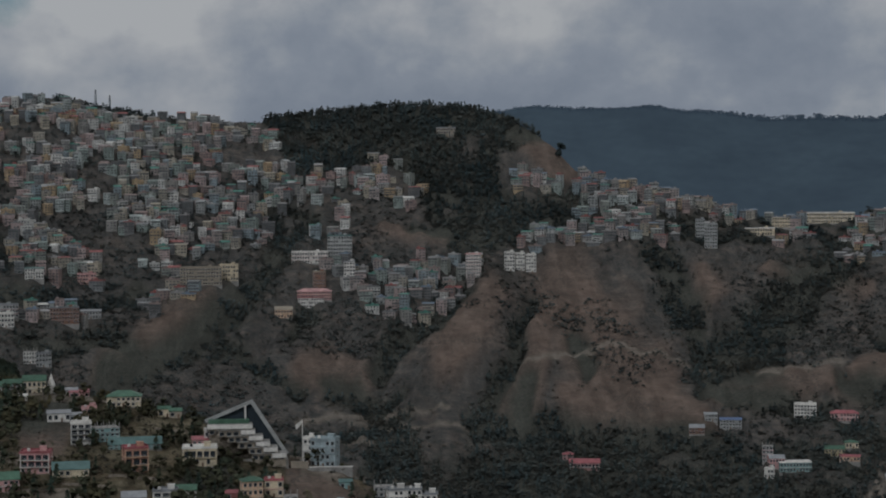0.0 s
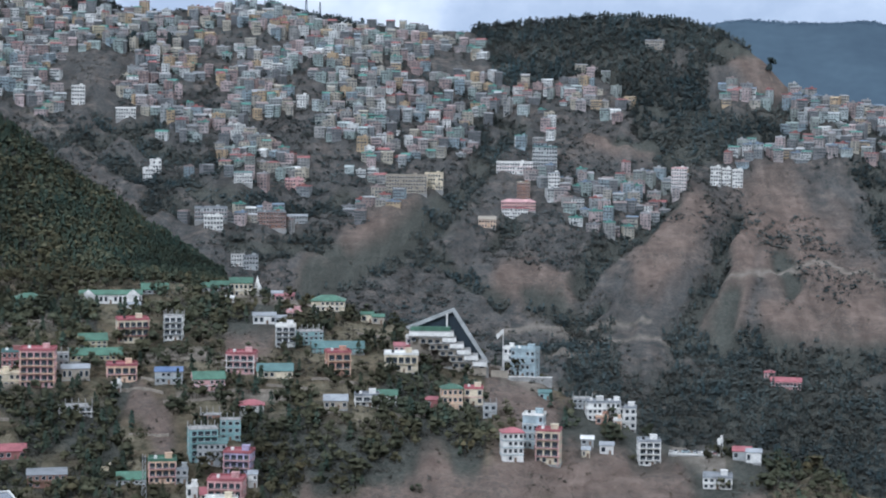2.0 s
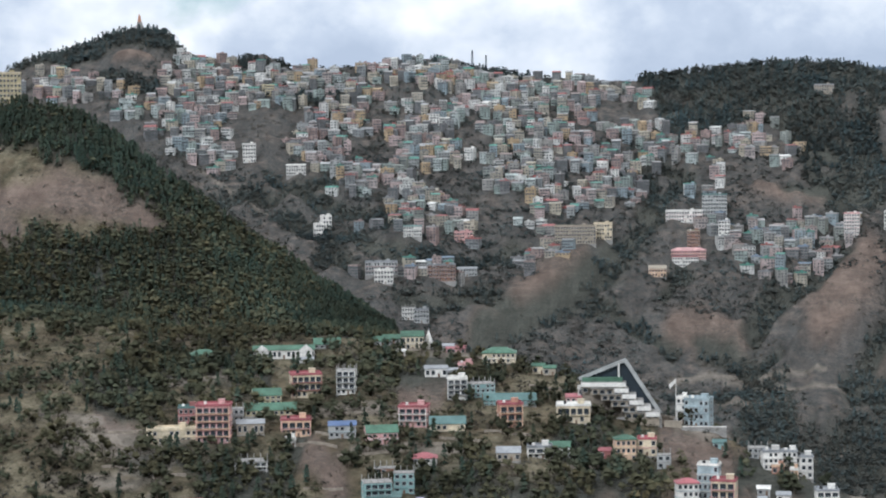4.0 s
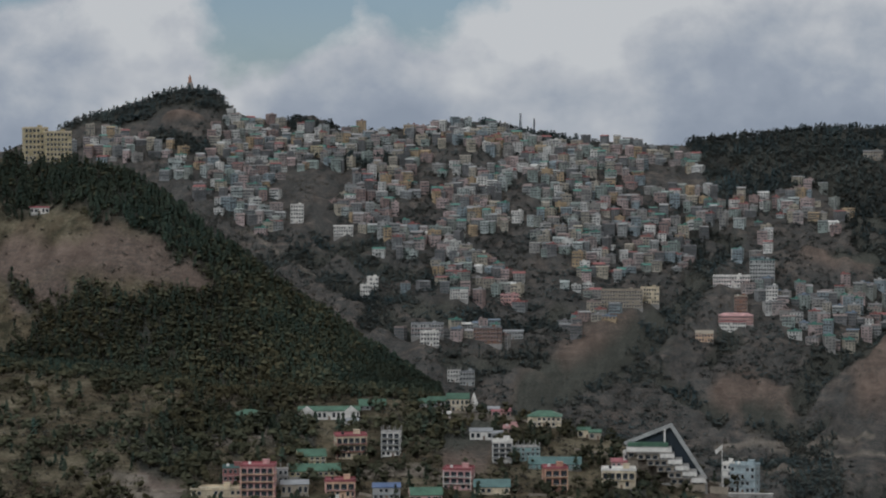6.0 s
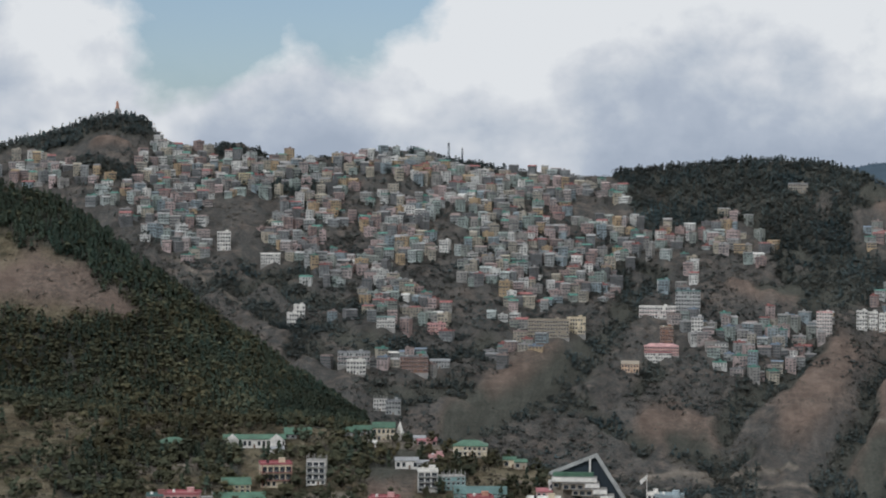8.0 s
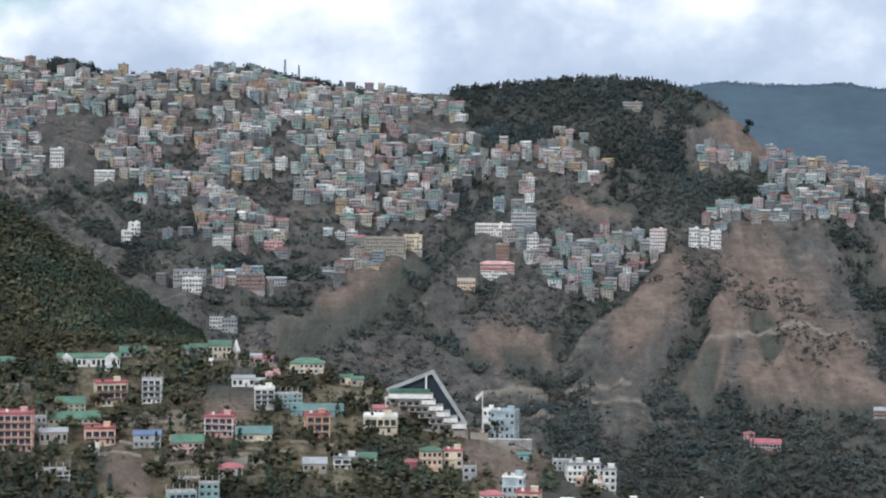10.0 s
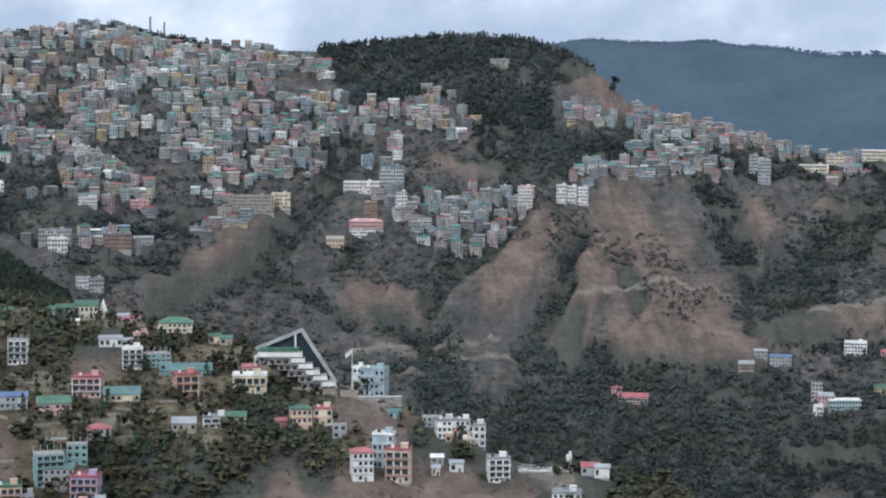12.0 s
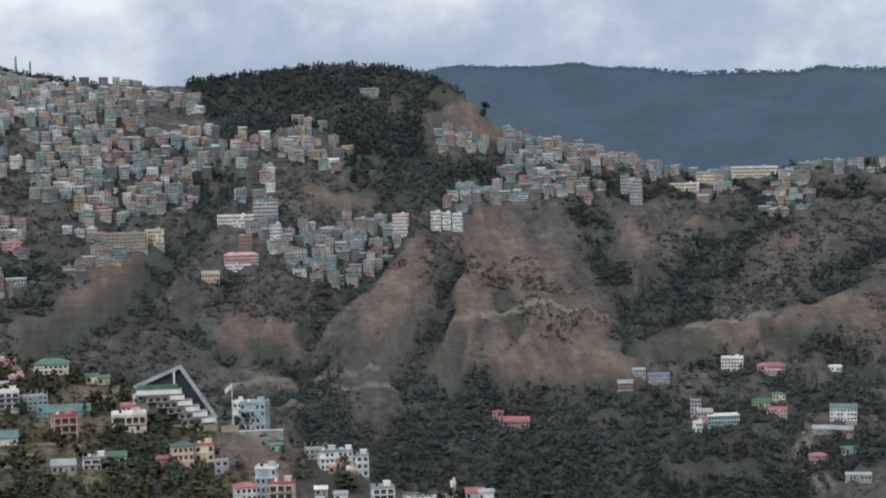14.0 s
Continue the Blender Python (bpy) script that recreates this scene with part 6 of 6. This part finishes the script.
def town_house_geo(rng, floors, w, d):
    """Walls, roof and windows of one plain town house, as three sets of boxes."""
    fh = rng.uniform(2.7, 3.1)
    h = floors * fh
    wall, roof, windows, slabs = Geo(), Geo(), [], []
    wall.box(0, 0, -7, w, d, 7 + h)
    for k in range(1, floors + 1):
        slabs.append(Geo())
        slabs[-1].box(0, -0.2, k * fh - 0.12, w + rng.uniform(0.1, 0.4), d + rng.uniform(0.3, 0.9), 0.22)
    kind = rng.random()
    if kind < 0.30:
        roof.gable(w, d, h + 0.12, rng.uniform(1.2, 2.2), 0.5, 0.2)
    elif kind < 0.42:
        a, b = w / 2 + 0.5, d / 2 + 0.5
        roof.add([(-a, -b, h + 0.13), (a, -b, h + 0.13), (a, b, h + 1.0), (-a, b, h + 1.0), (-a, -b, h + 0.3), (a, -b, h + 0.3), (a, b, h + 1.2), (-a, b, h + 1.2)],
                 [(3, 2, 1, 0), (4, 5, 6, 7), (0, 1, 5, 4), (1, 2, 6, 5), (2, 3, 7, 6), (3, 0, 4, 7)])
    else:
        roof.box(0, 0, h + 0.12, w + 0.3, d + 0.3, 0.22)
        for sx in (-1, 1):
            roof.box(sx * w / 2, 0, h + 0.34, 0.2, d, 0.8)
        for sy in (-1, 1):
            roof.box(0, sy * (d / 2 - 0.02), h + 0.34, w - 0.2, 0.2, 0.8)
        if rng.random() < 0.6:
            s = rng.uniform(2.2, 3.4)
            roof.box(rng.uniform(-0.25, 0.25) * w, 0.15 * d, h + 0.34, s, s, 2.4)
        if rng.random() < 0.5:
            roof.tube(rng.uniform(-0.3, 0.3) * w, -0.2 * d, h + 0.34, 0.7, 0.6, 1.4, 6)
    bays = max(2, round(w / 3.3))
    for k in range(floors):
        band = rng.random() < 0.25
        for b in range(bays):
            if rng.random() < 0.12:
                continue
            ww = w / bays * (0.85 if band else rng.uniform(0.36, 0.6))
            windows.append(((b + 0.5) / bays * w - w / 2, -d / 2, k * fh + 0.8, ww, fh * rng.uniform(0.42, 0.55), 0))
        for sx in (-1, 1):
            if rng.random() < 0.7:
                windows.append((sx * w / 2, rng.uniform(-0.2, 0.2) * d, k * fh + 0.9, 1.3, fh * 0.45, 90 * sx))
    return wall, roof, windows, slabs


def town_variants(rng, count):
    made = []
    for _ in range(count):
        floors = int(rng.choice([1, 2, 2, 3, 3, 3, 4, 4, 5]))
        wide = rng.uniform(7.0, 11.0) if floors > 3 else rng.uniform(8.0, 14.0)
        made.append(town_house_geo(rng, floors, wide, rng.uniform(6, 9)))
    return made


def window_box(g, px, py, pz, w, h, rz, mat=0):
    if rz == 0:
        g.box(px, py, pz, w, 0.1, h, mat)
    else:
        g.box(px, py, pz, 0.1, w, h, mat)


def build_town():
    rng = np.random.default_rng(5)
    variants = town_variants(rng, 34)
    # countable houses on the spurs and the shoulder
    models = []
    for wall, roof, windows, slabs in variants[:18]:
        thing = tagged(new("town_house"), "plain plastered hillside house with slab floors and small windows", "house", "houses of the hill town")
        part("wall", wall, TOWN_WALL, thing)
        part("roof", roof, TOWN_ROOF, thing)
        for g in slabs:
            part("floor_slab", g, CONCRETE, thing)
        for px, py, pz, w, h, rz in windows:
            if rz == 0:
                part("window", Geo().box(0, 0, 0, round(w, 1), 0.12, round(h, 1)), TOWN_GLASS, thing, "", pose(px, py, pz))
        models.append(thing)
    used, count, overflow = set(), 0, []
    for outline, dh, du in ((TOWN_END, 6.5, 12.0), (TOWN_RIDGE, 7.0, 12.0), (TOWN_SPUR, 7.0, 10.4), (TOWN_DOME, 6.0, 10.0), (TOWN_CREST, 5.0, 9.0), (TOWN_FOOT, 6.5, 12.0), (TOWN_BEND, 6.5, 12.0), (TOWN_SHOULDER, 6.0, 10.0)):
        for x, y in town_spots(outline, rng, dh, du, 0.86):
            if any((x - fx) ** 2 + (y - fy) ** 2 < (fr * 0.8) ** 2 for fx, fy, fr in FOOTPRINTS):
                continue
            if count >= 240:
                overflow.append((x, y))
                continue
            k = int(rng.integers(0, len(models)))
            z = float(ground_z(np.array([x]), np.array([y]))[0])
            m = pose(x, y, z, 0, 0, float(bearing(x, y)) + rng.uniform(-28, 28))
            if k in used:
                copy_thing(models[k], m)
            else:
                models[k].matrix_basis = m
                used.add(k)
            FOOTPRINTS.append((x, y, 7.0))
            count += 1
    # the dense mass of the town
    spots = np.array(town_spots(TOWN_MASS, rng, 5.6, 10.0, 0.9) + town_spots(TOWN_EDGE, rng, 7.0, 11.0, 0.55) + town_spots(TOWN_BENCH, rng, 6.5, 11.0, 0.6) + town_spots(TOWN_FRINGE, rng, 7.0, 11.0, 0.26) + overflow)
    keep = np.ones(len(spots), bool)
    for fx, fy, fr in FOOTPRINTS:
        keep &= np.hypot(spots[:, 0] - fx, spots[:, 1] - fy) > fr * 0.8
    keep &= ~((cover(spots[:, 0], spots[:, 1], base_height(spots[:, 0], spots[:, 1]), woods) > 0.5) & (rng.random(len(spots)) < 0.85))
    # yards, lanes and clumps of trees break the rows up
    keep &= fbm(spots[:, 0], spots[:, 1], 55, 91, 3) > -0.33 + rng.uniform(-0.12, 0.12, len(spots))
    spots = spots[keep]
    z = ground_z(spots[:, 0], spots[:, 1])
    np_wall, np_roof = len(PAINTS), len(ROOFS)
    verts, faces, mats, base = [], [], [], 0
    packed = []
    for wall, roof, windows, slabs in variants:
        g = Geo()
        for v, f in [(wall, 0), (roof, 1)] + [(q, 0) for q in slabs]:
            g.add(v.verts, v.faces, f)
        for w in windows:
            window_box(g, *w, 2)
        packed.append((np.array(g.verts), g.faces, g.mats))
    for (x, y), zz in zip(spots, z):
        v, f, mt = packed[int(rng.integers(0, len(packed)))]
        a = radians(float(bearing(x, y)) + rng.uniform(-30, 30))
        ca, sa = math.cos(a), math.sin(a)
        q = np.stack([v[:, 0] * ca - v[:, 1] * sa + x, v[:, 0] * sa + v[:, 1] * ca + y, v[:, 2] * rng.uniform(0.85, 1.12) + zz], -1)
        verts.append(q)
        faces += [tuple(i + base for i in face) for face in f]
        base += len(v)
        paint, cap = int(rng.integers(0, np_wall)), np_wall + int(rng.integers(0, np_roof))
        if rng.random() < 0.35:
            cap = paint
        mats += [(paint, cap, np_wall + np_roof)[i] for i in mt]
        FOOTPRINTS.append((x, y, 6.0))
    me = bpy.data.meshes.new("hill_town")
    me.from_pydata(np.concatenate(verts).tolist(), [], faces)
    for m in PAINTS + ROOFS + [TOWN_GLASS]:
        me.materials.append(m)
    me.polygons.foreach_set("material_index", mats)
    me.update()
    tagged(new("hill_town", me), "dense hillside town of pastel concrete houses stacked up the slope", "town", kind="stuff")


build_town()


# ---- woods, single trees and scrub ----
def scatter(rng, n, b0, b1, r0, r1):
    b = rng.uniform(b0, b1, n)
    r = np.sqrt(rng.uniform(r0 * r0, r1 * r1, n))
    return -np.sin(np.radians(b)) * r, np.cos(np.radians(b)) * r


def clear_of_houses(x, y, grow=0.75):
    cells = {}
    for fx, fy, fr in FOOTPRINTS:
        cells.setdefault((int(fx // 30), int(fy // 30)), []).append((fx, fy, fr))
    ok = np.ones(len(x), bool)
    for i, (px, py) in enumerate(zip(x, y)):
        cx, cy = int(px // 30), int(py // 30)
        for dx in (-1, 0, 1):
            for dy in (-1, 0, 1):
                for fx, fy, fr in cells.get((cx + dx, cy + dy), ()):
                    if (px - fx) ** 2 + (py - fy) ** 2 < (fr * grow) ** 2:
                        ok[i] = False
    return ok


def build_woods():
    rng = np.random.default_rng(23)

    def spots_in(n, hill, b0, b1, r0, r1, least, kind=woods, avoid=None):
        x, y = scatter(rng, n, b0, b1, r0, r1)
        z0 = base_height(x, y)
        ok = (zone(x, y) == hill)
        c = cover(x, y, z0, kind)
        ok &= (c > least + rng.uniform(-0.34, 0.34, n)) if avoid is None else (c < avoid)
        if kind is woods and hill != 1:
            ok &= fbm(x, y, 34, 83, 3) > -0.25 - 0.5 * smooth(z0, -110, 10) - 0.45 * smooth(z0, -215, -235) - 0.35 * (hill == 0)
            ok &= cover(x, y, z0, grassland) < 0.45 + rng.uniform(-0.35, 0.35, len(x)) + 0.6 * (rng.random(len(x)) < 0.04)
        x, y = x[ok], y[ok]
        free = clear_of_houses(x, y, 0.6)
        x, y = x[free], y[free]
        return np.stack([x, y, ground_z(x, y) - 0.3], -1)

    s = spots_in(72000, 2, -19, 20, 1420, 2620, 0.5)
    high = s[:, 2] > -40
    h = rng.uniform(4.5, 9, len(s)) + np.where(high, 2.0, 0)
    pine = rng.random(len(s)) < np.where(high, 0.5, 0.35)
    woodland("gully_pines", "dark conifers filling the gullies and hilltop", "forest", s[pine], h[pine], SPIRES, HAZED_PINE, rng, (0.9, 1.4))
    woodland("gully_woods", "dull broadleaf trees in the gullies", "forest", s[~pine], h[~pine] * 0.8, COPSES, HAZED_LEAF, rng, (1.0, 1.7))
    s = spots_in(30000, 1, 6.5, 22, 1150, 1640, 0.4)
    h = rng.uniform(5, 9.5, len(s))
    # conifers along the outer flank and the top, broadleaves on the inner slope
    sb = bearing(s[:, 0], s[:, 1])
    pine = rng.random(len(s)) < 0.30 + 0.55 * smooth(s[:, 2], -75, -25) + 0.5 * smooth(sb, 11.5, 9.5)
    woodland("pine_forest", "dense dark green conifer forest on the steep hill", "forest", s[pine], h[pine] * 1.15, SPIRES, PINE, rng, (0.8, 1.2))
    woodland("mixed_forest", "olive broadleaf trees among the conifers", "forest", s[~pine], h[~pine] * 0.8, COPSES, LEAF, rng, (1.0, 1.6))
    # thorn and oak scrub in drifts over the open slopes
    x, y = scatter(rng, 30000, -19, 20, 1420, 2450)
    z0 = base_height(x, y)
    dry = cover(x, y, z0, grassland)
    drift = fbm(x, y, 75, 131, 4) + 0.25 * fbm(x, y, 17, 137, 2)
    ok = (zone(x, y) == 2) & (z0 < -20) & (drift + rng.uniform(-0.12, 0.12, len(x)) > 0.05 + 0.3 * dry - 0.22 * smooth(bearing(x, y), 0, 3) * smooth(z0, -165, -130))
    x, y = x[ok], y[ok]
    free = clear_of_houses(x, y, 0.9)
    s = np.stack([x[free], y[free], ground_z(x[free], y[free]) - 0.3], -1)
    woodland("oak_scrub", "drifts of dark thorn and oak scrub on the hillside", "bushes", s, rng.uniform(2.4, 5.5, len(s)), BUSHES, HAZED_LEAF, rng, (0.9, 1.7))
    # the near slope
    s = spots_in(11000, 0, -10, 21, 800, 1300, 0.45)
    extra = spots_in(3200, 0, -10, 21, 800, 1300, 0.0, woods, 0.4)
    s = np.concatenate([s, extra])
    h = rng.uniform(4.5, 9.5, len(s))
    order = np.argsort(np.hypot(s[:, 0], s[:, 1]) + rng.uniform(0, 260, len(s)))
    s, h = s[order], h[order]
    kinds = tree_kind("dull green broadleaf tree on the terraced slope", BROADLEAVES, LEAF) + tree_kind("dark green conifer on the terraced slope", CONIFERS[:3], PINE)
    used = set()
    for k in range(min(190, len(s))):
        j = int(rng.integers(0, len(kinds)))
        wide = h[k] * rng.uniform(0.9, 1.3)
        m = pose(*s[k], 0, 0, rng.uniform(0, 360))
        thing = kinds[j] if j not in used else copy_thing(kinds[j], m)
        used.add(j)
        thing.matrix_basis = m @ Matrix.Diagonal((wide, wide, h[k], 1))
    rest, hr = s[190:], h[190:]
    pine = rng.random(len(rest)) < 0.22
    woodland("slope_trees", "olive broadleaf trees between the near houses", "trees", rest[~pine], hr[~pine], BROADLEAVES[:2] + THICKETS, LEAF, rng, (0.9, 1.3))
    woodland("slope_pines", "dark conifers between the near houses", "trees", rest[pine], hr[pine] * 1.2, CONIFERS, PINE, rng)
    # small trees in the yards and lanes of the town
    x, y = scatter(rng, 12000, -16, 19, 1700, 2620)
    b = bearing(x, y) * 33.0
    z0 = base_height(x, y)
    ok = inside(b, z0, [(p * 33.0, q) for p, q in TOWN_MASS]) | inside(b, z0, [(p * 33.0, q) for p, q in TOWN_SPUR]) | inside(b, z0, [(p * 33.0, q) for p, q in TOWN_SHOULDER])
    x, y = x[ok], y[ok]
    free = clear_of_houses(x, y, 0.6)
    s = np.stack([x[free], y[free], ground_z(x[free], y[free]) - 0.3], -1)
    woodland("town_trees", "small dark trees between the town houses", "trees", s, rng.uniform(3.5, 7.5, len(s)), COPSES, HAZED_LEAF, rng, (0.9, 1.5))
    # scrub
    for hill, n, b0, b1, r0, r1, size in ((2, 34000, -19, 20, 1420, 2620, 2.5), (1, 5000, 6.5, 22, 1150, 1640, 2.6), (0, 26000, -10, 21, 800, 1300, 1.9)):
        s = spots_in(n, hill, b0, b1, r0, r1, 0, grassland, 0.5)
        thin = fbm(s[:, 0], s[:, 1], 48, 71, 3) + rng.uniform(-0.5, 0.5, len(s)) > 0.05
        s = s[thin]
        few = spots_in(n // (12 if hill != 1 else 5), hill, b0, b1, r0, r1, 0.5, grassland)
        s = np.concatenate([s, few])
        woodland("scrub", "grey-brown bushes scattered over the slope", "bushes", s, size * rng.uniform(0.5, 1.3, len(s)), BUSHES, SCRUB, rng, (0.9, 1.6))


build_woods()


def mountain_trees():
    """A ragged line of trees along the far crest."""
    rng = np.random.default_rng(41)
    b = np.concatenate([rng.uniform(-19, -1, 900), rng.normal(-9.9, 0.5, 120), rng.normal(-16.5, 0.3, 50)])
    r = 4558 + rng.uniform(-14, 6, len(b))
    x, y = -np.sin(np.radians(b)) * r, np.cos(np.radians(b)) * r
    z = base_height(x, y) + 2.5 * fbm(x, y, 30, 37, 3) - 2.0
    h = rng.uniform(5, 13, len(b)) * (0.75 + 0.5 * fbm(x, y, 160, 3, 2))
    # these trees carry the mountain's glowing haze colour too
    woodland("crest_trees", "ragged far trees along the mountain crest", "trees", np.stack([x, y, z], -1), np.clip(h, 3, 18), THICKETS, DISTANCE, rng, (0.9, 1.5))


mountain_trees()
